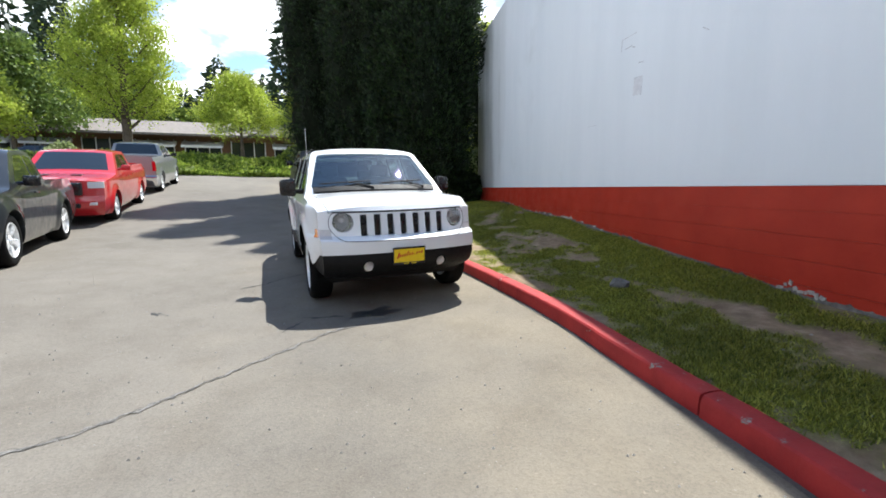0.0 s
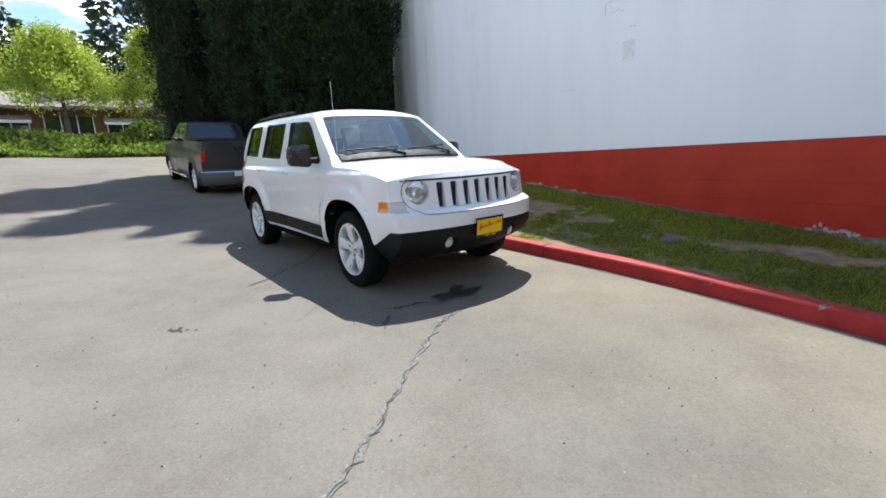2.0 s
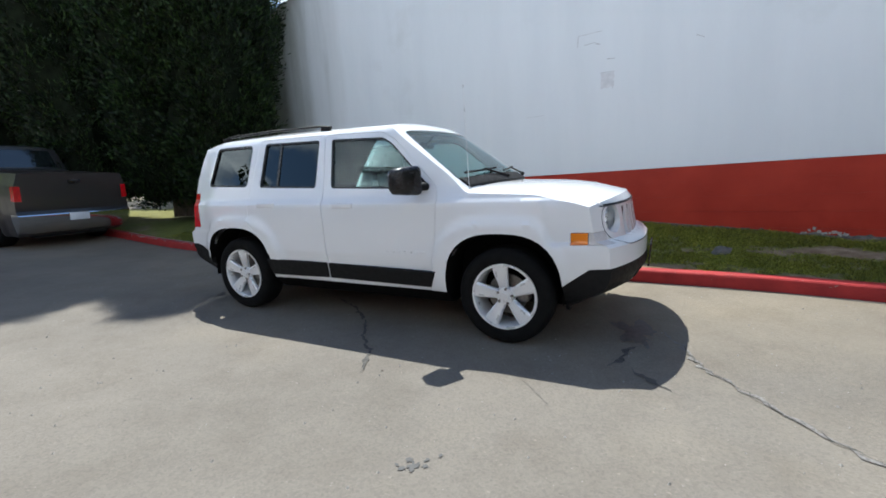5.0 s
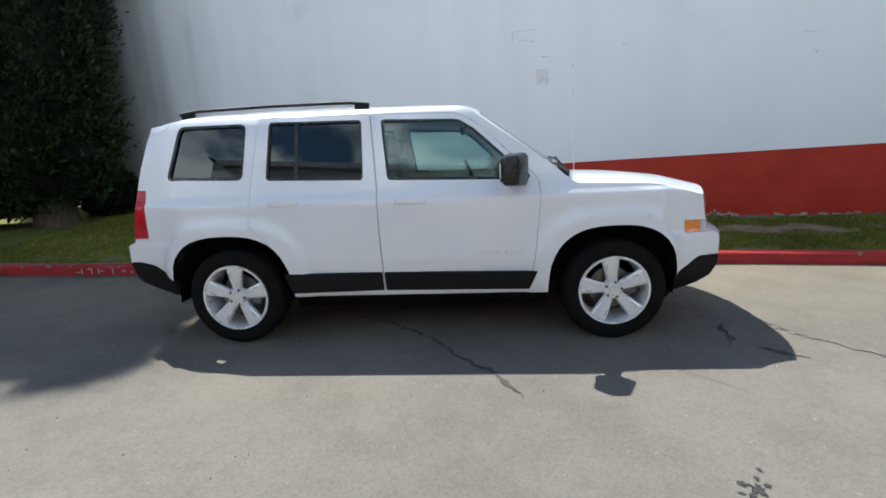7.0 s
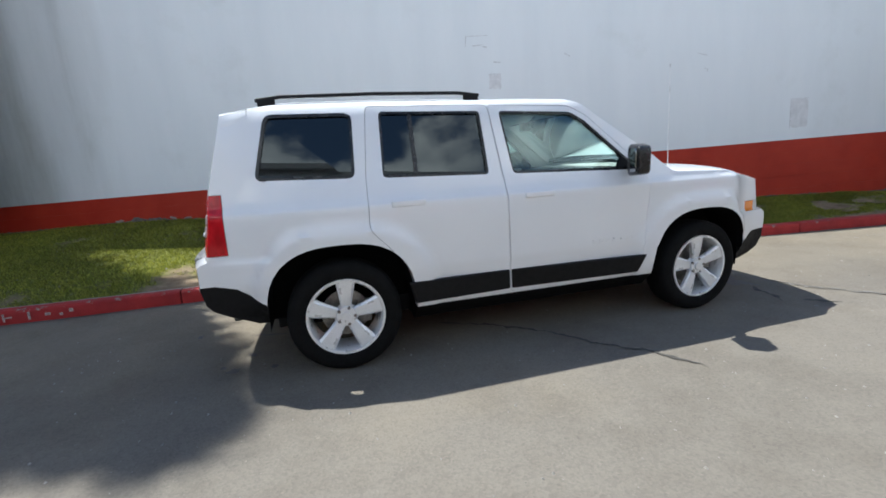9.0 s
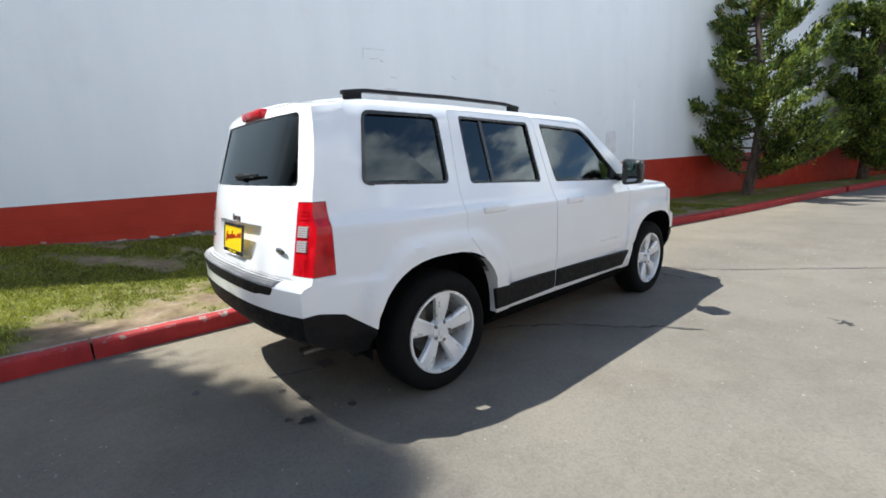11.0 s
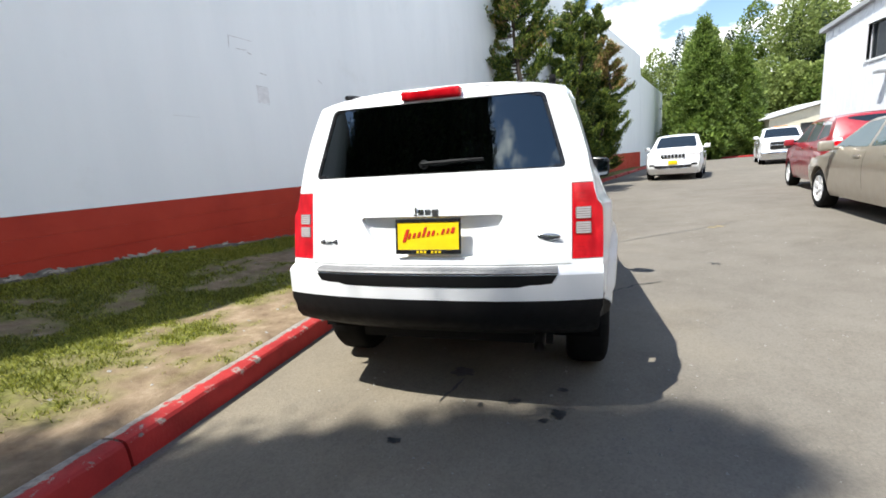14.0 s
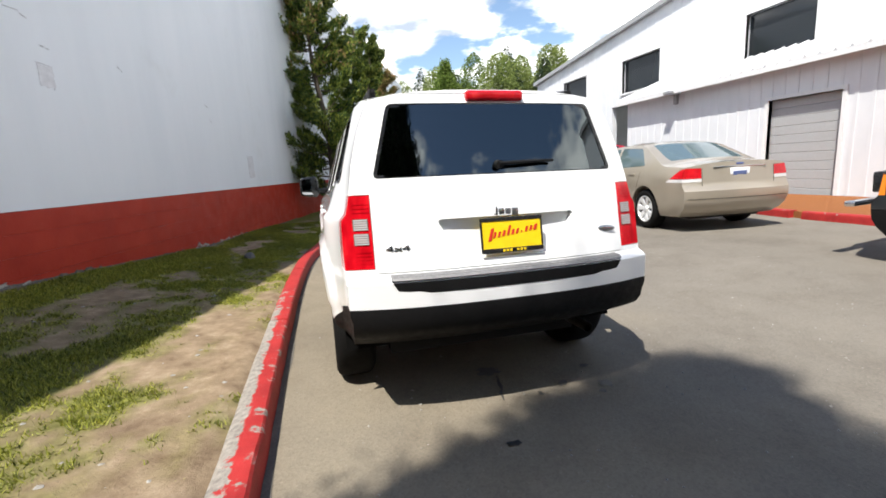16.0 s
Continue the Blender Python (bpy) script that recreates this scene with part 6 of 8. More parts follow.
vehicle("pickup_truck", "silver grey pickup with open bed and dark rear window", seat_on_ground(-6.05, 16.3, 181, 3.55), M_SILVER,
        spec(PICKUP, skirt=[(2.62, 3.2, 0.66)], bumper=M_CHROME, rear_glass=((0.79, 1.43), (0.655, 1.83), 0.76, 0.66)))
vehicle("pickup_truck", "dark grey compact pickup with alloy wheels and amber corner lamps", seat_on_ground(-5.56, 3.02, 7, 2.8), M_DARKGREY,
        spec(PICKUP, step=0.05, hw=0.87, y0=-2.34, y1=2.38, belt=1.08, axles=(-1.42, 1.36), R=0.365, top=[(-2.4, 0.98), (-2.2, 1.02), (-1.25, 1.10), (-1.15, 1.12), (-0.55, 1.62), (-0.42, 1.67), (0.20, 1.69), (0.42, 1.66), (0.58, 1.20), (0.64, 1.18), (2.5, 1.18)],
             drop=[(-2.4, 0.05), (-1.2, 0.05), (-0.6, 0.05), (0.4, 0.05), (0.65, 0.02), (2.5, 0.02)], bed=(0.72, 2.34, 0.72, 0.70),
             wins=[[(-0.02, 1.56), (-0.36, 1.55), (-0.84, 1.14), (0.0, 1.13)], [(0.34, 1.54), (0.05, 1.56), (0.06, 1.13), (0.42, 1.13)]],
             front_glass=((-1.08, 1.18), (-0.56, 1.60), 0.68, 0.56), rear_glass=((0.57, 1.24), (0.45, 1.60), 0.58, 0.52),
             lamps=[("corner_lamp", M_AMBER, (0.70, 1.2, -2.5, -2.10, 0.72, 0.92)), ("headlamp", M_FROST, (0.45, 0.695, -2.5, -2.2, 0.74, 0.92)), ("tail_lamp", M_RED_LENS, (0.74, 1.2, 2.30, 2.6, 0.74, 1.08))],
             seams=[(-0.86, -0.88), (0.02, 0.02)], handles=[(-0.12, 0.98)], mirror=(-0.72, 1.16), skirt=[(-2.6, -2.02, 0.58), (2.24, 2.7, 0.60)],
             extra=[("bumper_strip", M_CHROME, (-0.80, 0.80, -2.44, -2.34, 0.60, 0.66), 0.02), ("grille", M_GLOSSBLACK, (-0.42, 0.42, -2.38, -2.25, 0.72, 0.94), 0.02)]))
SEDAN = dict(cat="car", hw=0.91, y0=-2.40, y1=2.42, belt=0.98, tumble=0.21, axles=(-1.37, 1.36), R=0.325, nose=0.10, tail=0.06, ncurve=0.22, rcurve=0.12,
             nlean=FLAT + [(0.72, 0.04), (0.9, 0.16)], rlean=[(0.2, 0.30), (0.36, 0.06), (0.50, 0.0), (0.66, 0.0), (0.70, 0.05), (1.1, 0.09)],
             top=[(-2.45, 0.74), (-2.1, 0.84), (-1.25, 0.96), (-1.1, 0.99), (-0.32, 1.38), (-0.1, 1.43), (0.4, 1.455), (0.85, 1.43), (1.05, 1.40), (1.72, 1.10), (1.85, 1.075), (2.45, 1.05)],
             drop=[(-2.4, 0.06), (-1.1, 0.06), (-0.3, 0.04), (0.9, 0.05), (1.8, 0.06), (2.4, 0.06)],
             wins=[[(0.20, 1.36), (-0.22, 1.34), (-0.92, 1.02), (0.22, 1.01)], [(0.95, 1.33), (0.28, 1.365), (0.30, 1.01), (1.24, 1.04)]],
             front_glass=((-1.04, 1.03), (-0.34, 1.365), 0.70, 0.56), rear_glass=((1.68, 1.125), (1.04, 1.395), 0.66, 0.55), glass=M_LIGHTGLASS,
             step=0.05, lamps=[("headlamp", M_FROST, (0.55, 1.2, -2.6, -1.95, 0.62, 0.76))],
             wrap_lamps=[("tail_lamp", M_RED_LENS, 0.585, [(2.00, 0.825), (2.6, 0.825), (2.6, 0.945), (2.26, 0.975), (2.16, 0.955)]), ("reverse_lamp", M_FROST, 0.585, [(1.93, 0.775), (2.6, 0.775), (2.6, 0.820), (1.995, 0.820)])],
             tail_seams=[(-0.575, 0.70, 0.575, 0.70), (-0.578, 0.70, -0.578, 0.97), (0.578, 0.70, 0.578, 0.97), (-0.80, 0.52, 0.80, 0.52)],
             seams=[(-0.98, -0.95), (0.25, 0.25), (1.10, 1.18)], handles=[(0.05, 0.88), (0.92, 0.90)], mirror=(-0.78, 1.03), mirror_mat=M_SEDAN, tyre_w=0.22, spokes=7,
             extra=[("plate", M_PLATE_W, (-0.155, 0.155, 2.325, 2.352, 0.80, 0.955), 0.004), ("plate_bars", M_PLATE_INK, (-0.11, 0.11, 2.35, 2.3545, 0.845, 0.905), 0.001),
                    ("chrome_strip", M_CHROME, (-0.42, 0.42, 2.32, 2.345, 0.965, 0.985), 0.006), ("oval_badge", M_PLATE_INK, (-0.06, 0.06, 2.325, 2.345, 0.995, 1.03), 0.008)])
vehicle("sedan_car", "champagne beige four-door sedan with white rear plate", seat_on_ground(-5.53, -3.46, -9, 2.73), M_SEDAN, SEDAN)
HATCH = spec(SEDAN, hw=0.90, y0=-2.2, y1=2.18, belt=1.06, axles=(-1.3, 1.3), R=0.335, top=[(-2.3, 0.82), (-1.9, 0.94), (-1.15, 1.06), (-1.05, 1.08), (-0.35, 1.53), (-0.1, 1.60), (0.6, 1.63), (1.5, 1.60), (1.72, 1.56), (2.12, 1.12), (2.3, 1.06)],
             drop=[(-2.3, 0.06), (-0.35, 0.05), (1.6, 0.05), (2.3, 0.05)], rlean=FLAT + [(0.70, 0.03), (1.1, 0.08)],
             wins=[[(0.15, 1.50), (-0.26, 1.49), (-0.86, 1.10), (0.18, 1.09)], [(0.92, 1.50), (0.22, 1.51), (0.25, 1.09), (1.05, 1.10)], [(1.50, 1.46), (1.0, 1.49), (1.12, 1.11), (1.75, 1.18)]],
             front_glass=((-1.0, 1.13), (-0.36, 1.52), 0.70, 0.58), rear_glass=((2.08, 1.18), (1.74, 1.53), 0.68, 0.58), glass=M_CARGLASS,
             lamps=[("headlamp", M_FROST, (0.55, 1.2, -2.6, -1.75, 0.72, 0.86)), ("tail_lamp", M_RED_LENS, (0.64, 1.2, 1.92, 2.6, 0.86, 1.06)), ("reverse_lamp", M_FROST, (0.64, 1.2, 1.95, 2.6, 1.065, 1.12))], wrap_lamps=(), tail_seams=(), step=0.08,
             seams=[(-0.9, -0.88), (0.2, 0.2), (1.02, 1.1)], handles=[(0.02, 0.96), (0.85, 0.97)], mirror=(-0.74, 1.10), mirror_mat=M_MAROON, extra=[])
vehicle("hatchback_car", "dark red hatchback with dark glass behind the sedan", seat_on_ground(-6.95, -8.2, -13, 2.6), M_MAROON, HATCH)
BIG = spec(HATCH, hw=0.965, y0=-2.4, y1=2.4, belt=1.14, axles=(-1.46, 1.45), R=0.37, top=[(-2.5, 0.98), (-2.2, 1.05), (-1.25, 1.15), (-1.1, 1.18), (-0.42, 1.66), (-0.2, 1.73), (0.6, 1.76), (1.7, 1.72), (1.95, 1.66), (2.3, 1.2), (2.5, 1.15)],
           wins=[[(0.15, 1.63), (-0.30, 1.61), (-0.90, 1.20), (0.18, 1.19)], [(1.0, 1.62), (0.22, 1.64), (0.25, 1.19), (1.12, 1.20)], [(1.75, 1.57), (1.06, 1.61), (1.2, 1.21), (1.9, 1.26)]],
           front_glass=((-1.05, 1.23), (-0.42, 1.64), 0.74, 0.62), rear_glass=((2.25, 1.26), (1.97, 1.62), 0.70, 0.60), ncurve=0.14,
           lamps=[("headlamp", M_FROST, (0.56, 1.2, -2.6, -1.95, 0.84, 0.98)), ("tail_lamp", M_RED_LENS, (0.66, 1.2, 2.1, 2.6, 0.92, 1.1)), ("fog_lamp", M_GLOSSBLACK, (0.62, 0.80, -2.7, -2.15, 0.55, 0.62))],
           mirror=(-0.80, 1.20), mirror_mat=M_WHITE,
           extra=[("grille_slot", M_GLOSSBLACK, (-0.40 + i * 0.118, -0.32 + i * 0.118, -2.36, -2.20, 0.84, 0.965), 0.008) for i in range(7)]
           + [("plate", M_PLATE_Y, (-0.155, 0.155, -2.43, -2.38, 0.60, 0.75), 0.004), ("lower_grille", M_GLOSSBLACK, (-0.62, 0.62, -2.40, -2.25, 0.47, 0.57), 0.02), ("tow_strip", M_CHROME, (-0.50, 0.50, -2.415, -2.36, 0.435, 0.47), 0.01)])
vehicle("sport_utility_vehicle", "white sport utility vehicle with yellow front plate and slotted grille", seat_on_ground(-5.30, -16.6, 163, 2.9), M_WHITE, BIG)
vehicle("pickup_truck", "white pickup with dark cross-bar grille and roof lamps", seat_on_ground(-12.1, -24.6, 163, 3.6), M_WHITE,
        spec(PICKUP, mirror_mat=M_WHITE, extra=[("grille_bar", M_CHROME, (-0.60, 0.60, -2.88, -2.78, 0.93, 0.98), 0.01), ("grille", M_GLOSSBLACK, (-0.58, 0.58, -2.86, -2.72, 0.76, 1.12), 0.03), ("grille_post", M_CHROME, (-0.03, 0.03, -2.88, -2.78, 0.76, 1.12), 0.01),
                                                ("bumper_bar", M_CHROME, (-0.95, 0.95, -2.92, -2.76, 0.46, 0.64), 0.04), ("roof_lamp", M_AMBER, (-0.3, 0.3, -0.42, -0.30, 1.88, 1.93), 0.015)]))
vehicle("sedan_car", "black sedan parked before the shop row beyond the hedge", pose(-17.3, 38.6, 3.2, 0, 0, 82), M_NAVY, spec(SEDAN, extra=[], mirror_mat=M_NAVY, glass=M_CARGLASS))


# ---- planting ----
def leaf_cloud(pos, out, length, width, rg, droop=0.0, flat=0.5):
    """Small pointed leaves (two triangles each) at positions, turned roughly along out; returns verts and faces."""
    n = len(pos)
    d = out + rg.normal(0, flat, (n, 3)) + np.array((0, 0, -droop))
    d /= np.linalg.norm(d, axis=1)[:, None] + 1e-9
    side = np.cross(d, rg.normal(0, 1, (n, 3)))
    side /= np.linalg.norm(side, axis=1)[:, None] + 1e-9
    L = (length * rg.uniform(0.6, 1.3, n))[:, None]
    W = (width * rg.uniform(0.6, 1.3, n))[:, None]
    v = np.empty((n, 4, 3))
    v[:, 0] = pos
    v[:, 1] = pos + d * L * 0.5 + side * W
    v[:, 2] = pos + d * L
    v[:, 3] = pos + d * L * 0.5 - side * W
    f = np.arange(n * 4).reshape(n, 4)
    return v.reshape(-1, 3), f


def fast_mesh(name, v, f, mats, index=None):
    me = bpy.data.meshes.new(name)
    nv, nf = len(v), len(f)
    me.vertices.add(nv)
    me.vertices.foreach_set("co", np.asarray(v, dtype=np.float32).ravel())
    me.loops.add(nf * 4)
    me.loops.foreach_set("vertex_index", np.asarray(f, dtype=np.int32).ravel())
    me.polygons.add(nf)
    me.polygons.foreach_set("loop_start", np.arange(0, nf * 4, 4, dtype=np.int32))
    for m in mats:
        me.materials.append(m)
    if index is not None:
        me.polygons.foreach_set("material_index", np.asarray(index, dtype=np.int32))
    me.update(calc_edges=True)
    me.validate()
    return me


def lump(a, z, seed, k1=2.3, k2=5.0):
    return (1 + 0.13 * np.sin(a * 3 + z * 0.9 + seed) + 0.09 * np.sin(a * 5 - z * k1 + seed * 2.1) + 0.07 * np.sin(a * 8 + z * k2 + seed * 3.7))


def column_crown(prof, n, seed, length, width, up=0.5, depth=0.22, lumpk=(2.3, 5.0), spread=0.5, tuft=1, size=0.2):
    """Leaves over an upright crown whose radius is prof(z)."""
    rg = np.random.default_rng(seed)
    zs = np.array([p[0] for p in prof])
    rs = np.array([p[1] for p in prof])
    zz = np.linspace(zs[0], zs[-1], 400)
    w = np.interp(zz, zs, rs) + 0.12
    z = rg.choice(zz, n, p=w / w.sum()) + rg.uniform(-0.03, 0.03, n)
    a = rg.uniform(0, 2 * math.pi, n)
    R = np.interp(z, zs, rs) * lump(a, z, seed, *lumpk)
    r = R * (1 - depth * rg.random(n) ** 1.6 + 0.05 * rg.normal(0, 1, n))
    pos = np.stack((r * np.cos(a), r * np.sin(a), z), 1)
    out = np.stack((np.cos(a), np.sin(a), np.full(n, up)), 1)
    if tuft > 1:
        # gather the leaves into sprays: one centre for each run of leaves
        m = n // tuft
        pos = np.repeat(pos[:m], tuft, 0)
        out = np.repeat(out[:m], tuft, 0)
        along = rg.random((len(pos), 1)) * size * 2.0
        aim = out + np.repeat(rg.normal(0, 0.35, (m, 3)), tuft, 0)
        aim /= np.linalg.norm(aim, axis=1)[:, None]
        pos = pos + aim * (along - size * 0.8) + rg.normal(0, size * 0.42, pos.shape)
        out = aim
    return leaf_cloud(pos, out, length, width, rg, 0.0, spread)


def core_bm(prof, seed, k=0.80, lumpk=(2.3, 5.0)):
    """The dense dark inside of a crown: a solid hull coloured for the shade there."""
    bm = bmesh.new()
    zs = np.array([p[0] for p in prof])
    rs = np.array([p[1] for p in prof])
    rows = []
    N = 28
    for z in np.linspace(zs[0] + 0.1, zs[-1] - 0.25, 36):
        rows.append([bm.verts.new((math.cos(t) * q, math.sin(t) * q, z)) for t in np.linspace(0, 2 * math.pi, N, endpoint=False)
                     for q in [float(np.interp(z, zs, rs) * lump(t, z, seed, *lumpk) * k) + 0.02]])
    for r0, r1 in zip(rows, rows[1:]):
        for i in range(N):
            bm.faces.new((r0[i], r0[(i + 1) % N], r1[(i + 1) % N], r1[i]))
    bm.faces.new(rows[0][::-1])
    bm.faces.new(rows[-1])
    return bm


# near-black: the shade deep in a crown is put into this colour
M_CORE = plain("inner_crown_shade", (0.010, 0.014, 0.007), 0.95, grain=6, vary=0.5, bump=0.5, spec=0.1)
M_CORE2 = plain("green_inner_twigs", (0.035, 0.055, 0.014), 0.95, grain=6, vary=0.5, bump=0.5, spec=0.1)


def trunk_bm(h, r0, r1, seed, lean=0.05, seg=10):
    bm = bmesh.new()
    rr = random.Random(seed)
    rows = []
    n = 9
    for j in range(n + 1):
        u = j / n
        c = Vector((lean * h * u * math.sin(seed + u * 2), lean * h * u * math.cos(seed * 1.7 + u * 2.4), h * u))
        r = r0 + (r1 - r0) * u + 0.35 * r0 * max(0, 0.12 - u) / 0.12
        rows.append([bm.verts.new(c + Vector((math.cos(t) * r * rr.uniform(0.93, 1.07), math.sin(t) * r * rr.uniform(0.93, 1.07), 0))) for t in [2 * math.pi * i / seg for i in range(seg)]])
    for a, b in zip(rows, rows[1:]):
        for i in range(seg):
            bm.faces.new((a[i], a[(i + 1) % seg], b[(i + 1) % seg], b[i]))
    bm.faces.new(rows[-1])
    return bm


def limb(bm, pts, r0, r1, seg=6):
    rows = []
    for j, p in enumerate(pts):
        d = (pts[min(j + 1, len(pts) - 1)] - pts[max(j - 1, 0)]).normalized()
        q = d.to_track_quat('Z', 'Y')
        r = r0 + (r1 - r0) * j / (len(pts) - 1)
        rows.append([bm.verts.new(p + q @ Vector((math.cos(2 * math.pi * i / seg) * r, math.sin(2 * math.pi * i / seg) * r, 0))) for i in range(seg)])
    for a, b in zip(rows, rows[1:]):
        for i in range(seg):
            bm.faces.new((a[i], a[(i + 1) % seg], b[(i + 1) % seg], b[i]))
    bm.faces.new(rows[-1])


# tall dark cypresses at the wall's end
def cypress(x, y, h, r, seed, n, base, lean=(0, 0), tip=1.0):
    z0 = ground_z(x, y) + 0.25
    root = thing("cypress_tree", "tall dense dark green cypress beside the warehouse wall", "tree", pose(x, y, z0), "cypresses at the wall's end")
    prof = [(base, 0.55 * r), (base + 0.7, 0.84 * r), (2.6, 0.94 * r), (5.0, 1.02 * r), (h * 0.60, 1.0 * r), (h * 0.73, 0.86 * r), (h * 0.85, 0.60 * r * tip), (h * 0.94, 0.33 * r * tip), (h, 0.05)]
    part("trunk", trunk_bm(h * 0.7, 0.26, 0.10, seed, 0.01), M_BARK, root)
    v, f = column_crown(prof, n, seed, 0.135, 0.018, 0.9, 0.16, (1.3, 2.6), 0.42, 26, 0.17)
    v = np.array(v, dtype=float).reshape(-1, 3)
    bow = np.clip(v[:, 2] - 5.0, 0, None) / (h - 5.0)
    v[:, 0] += lean[0] * bow
    v[:, 1] += lean[1] * bow
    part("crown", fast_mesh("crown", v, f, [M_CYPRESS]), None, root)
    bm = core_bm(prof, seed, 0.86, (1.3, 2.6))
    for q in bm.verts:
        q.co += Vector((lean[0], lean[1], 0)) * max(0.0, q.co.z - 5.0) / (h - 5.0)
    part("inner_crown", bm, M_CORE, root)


cypress(3.49, 8.66, 12.9, 1.32, 3, 110000, 0.35, (0.15, -0.10), 0.45)
cypress(3.81, 7.25, 12.4, 1.20, 5, 90000, 0.4, (0.30, -0.10), 0.85)
cypress(8.0, 10.4, 6.2, 1.15, 13, 24000, 0.3)
cypress(2.54, 10.56, 13.8, 1.32, 7, 60000, 0.3, (0.0, -0.5), 0.94)
cypress(1.25, 13.6, 14.6, 1.46, 11, 50000, 0.3, (0.5, -0.6), 1.1)

# shrubs under the cypresses at the wall's corner
def shrub(x, y, z, r, h, n, mat, seed, name, label, leaf=0.11):
    root = thing(name, label, "shrub", pose(x, y, z))
    prof = [(0.0, 0.6 * r), (h * 0.3, r), (h * 0.65, 0.9 * r), (h, 0.15 * r)]
    v, f = column_crown(prof, n, seed, leaf, leaf * 0.33, 0.4, 0.5, (3.1, 4.0), 0.9)
    part("crown", fast_mesh("crown", v, f, [mat]), None, root)
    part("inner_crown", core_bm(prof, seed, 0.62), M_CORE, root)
    return root


shrub(4.35, 8.6, 0.75, 0.75, 1.35, 4200, M_PALELEAF, 21, "variegated_shrub", "pale variegated shrub in broken sun by the wall corner", 0.14)
shrub(4.95, 7.1, 0.68, 0.55, 0.95, 3600, M_CYPRESS, 22, "dark_shrub", "low dark evergreen shrub against the wall corner")
shrub(6.6, 9.4, 0.9, 0.9, 1.7, 4200, M_PALELEAF, 23, "variegated_shrub", "sunlit pale green shrub behind the wall corner", 0.14)


# trees with light spring leaves
def leafy_tree(x, y, z, h, r, base, seed, n, mat, name, label, leaf=0.20):
    root = thing(name, label, "tree", pose(x, y, z))
    rr = random.Random(seed)
    bm = trunk_bm(h * 0.82, 0.022 * h, 0.006 * h, seed, 0.012)
    tips = []
    for i in range(30):
        u = base / h + (0.93 - base / h) * i / 29
        a = i * 2.4 + rr.uniform(-0.4, 0.4)
        reach = r * (1.0 if u < 0.34 else 1.0 - 0.80 * (u - 0.34) / 0.66) * rr.uniform(0.7, 1.1)
        p0 = Vector((0, 0, h * u * 0.84))
        pts = [p0 + Vector((math.cos(a) * reach * s, math.sin(a) * reach * s, h * 0.16 * s ** 1.25)) for s in (0, 0.3, 0.6, 0.85, 1.0)]
        limb(bm, pts, 0.008 * h * (1.1 - u), 0.0015 * h)
        k = 0.30 - 0.12 * u
        tips += [(pts[2], k), (pts[3], k), (pts[4], k * 0.9)]
    tips += [(Vector((0, 0, h * 0.93)), 0.16), (Vector((0, 0, h * 0.86)), 0.2)]
    part("trunk", bm, M_BARK, root)
    rg = np.random.default_rng(seed)
    per = n // len(tips)
    P, O = [], []
    for c, k in tips:
        s = rg.normal(0, 1, (per, 3)) * np.array((k * r * 0.62, k * r * 0.62, k * r * 0.46))
        P.append(np.array(c) + s)
        O.append(s / (np.linalg.norm(s, axis=1)[:, None] + 1e-6) + np.array((0, 0, 0.2)))
    v, f = leaf_cloud(np.concatenate(P), np.concatenate(O), leaf, leaf * 0.36, rg, 0.1, 0.8)
    part("crown", fast_mesh("crown", v, f, [mat]), None, root)
    return root


leafy_tree(-9.8, 30.5, 3.1, 14.5, 3.3, 2.4, 31, 46000, M_LIME, "spring_tree", "tall young tree in bright yellow-green spring leaf", 0.16)
leafy_tree(-2.75, 32.0, 3.35, 6.6, 3.0, 1.9, 32, 24000, M_LIME, "spring_tree", "small spreading tree in bright yellow-green leaf", 0.14)
leafy_tree(-15.4, 25.5, 2.6, 6.2, 2.2, 1.6, 33, 11000, M_LIME, "spring_tree", "young yellow-green tree behind the parked trucks", 0.19)
leafy_tree(2.1, 31.5, 3.0, 7.6, 1.9, 1.5, 34, 11000, M_LIME, "spring_tree", "young yellow-green tree at the planted bank's end", 0.18)
leafy_tree(9.4, 15.5, 1.2, 8.5, 2.6, 1.4, 35, 9000, M_LIME, "spring_tree", "sunlit yellow-green tree behind the warehouse", 0.28)
leafy_tree(-20.5, 42, 3.9, 10, 4.2, 2.0, 36, 14000, M_MIDGREEN, "broad_tree", "rounded mid-green tree behind the shop row", 0.34)
shrub(-11.3, 24.0, 1.75, 1.1, 1.9, 2600, M_PALELEAF, 37, "pale_shrub", "pale green shrub on the planted bank", 0.22)
shrub(1.2, 29.5, 2.9, 1.3, 1.4, 2400, M_IVY, 38, "round_shrub", "rounded green shrub on the planted bank", 0.2)

# planted bank up the slope: earth under a thick leaf cover
def bank_z(x, y):
    g = ground_z(x, y)
    u = sstep(26.2, 29.8, y) * (1 - sstep(1.5, 3.6, x))
    return g + u * (1.15 + 0.25 * noise.noise(Vector((x * 0.3, y * 0.4, 0))))


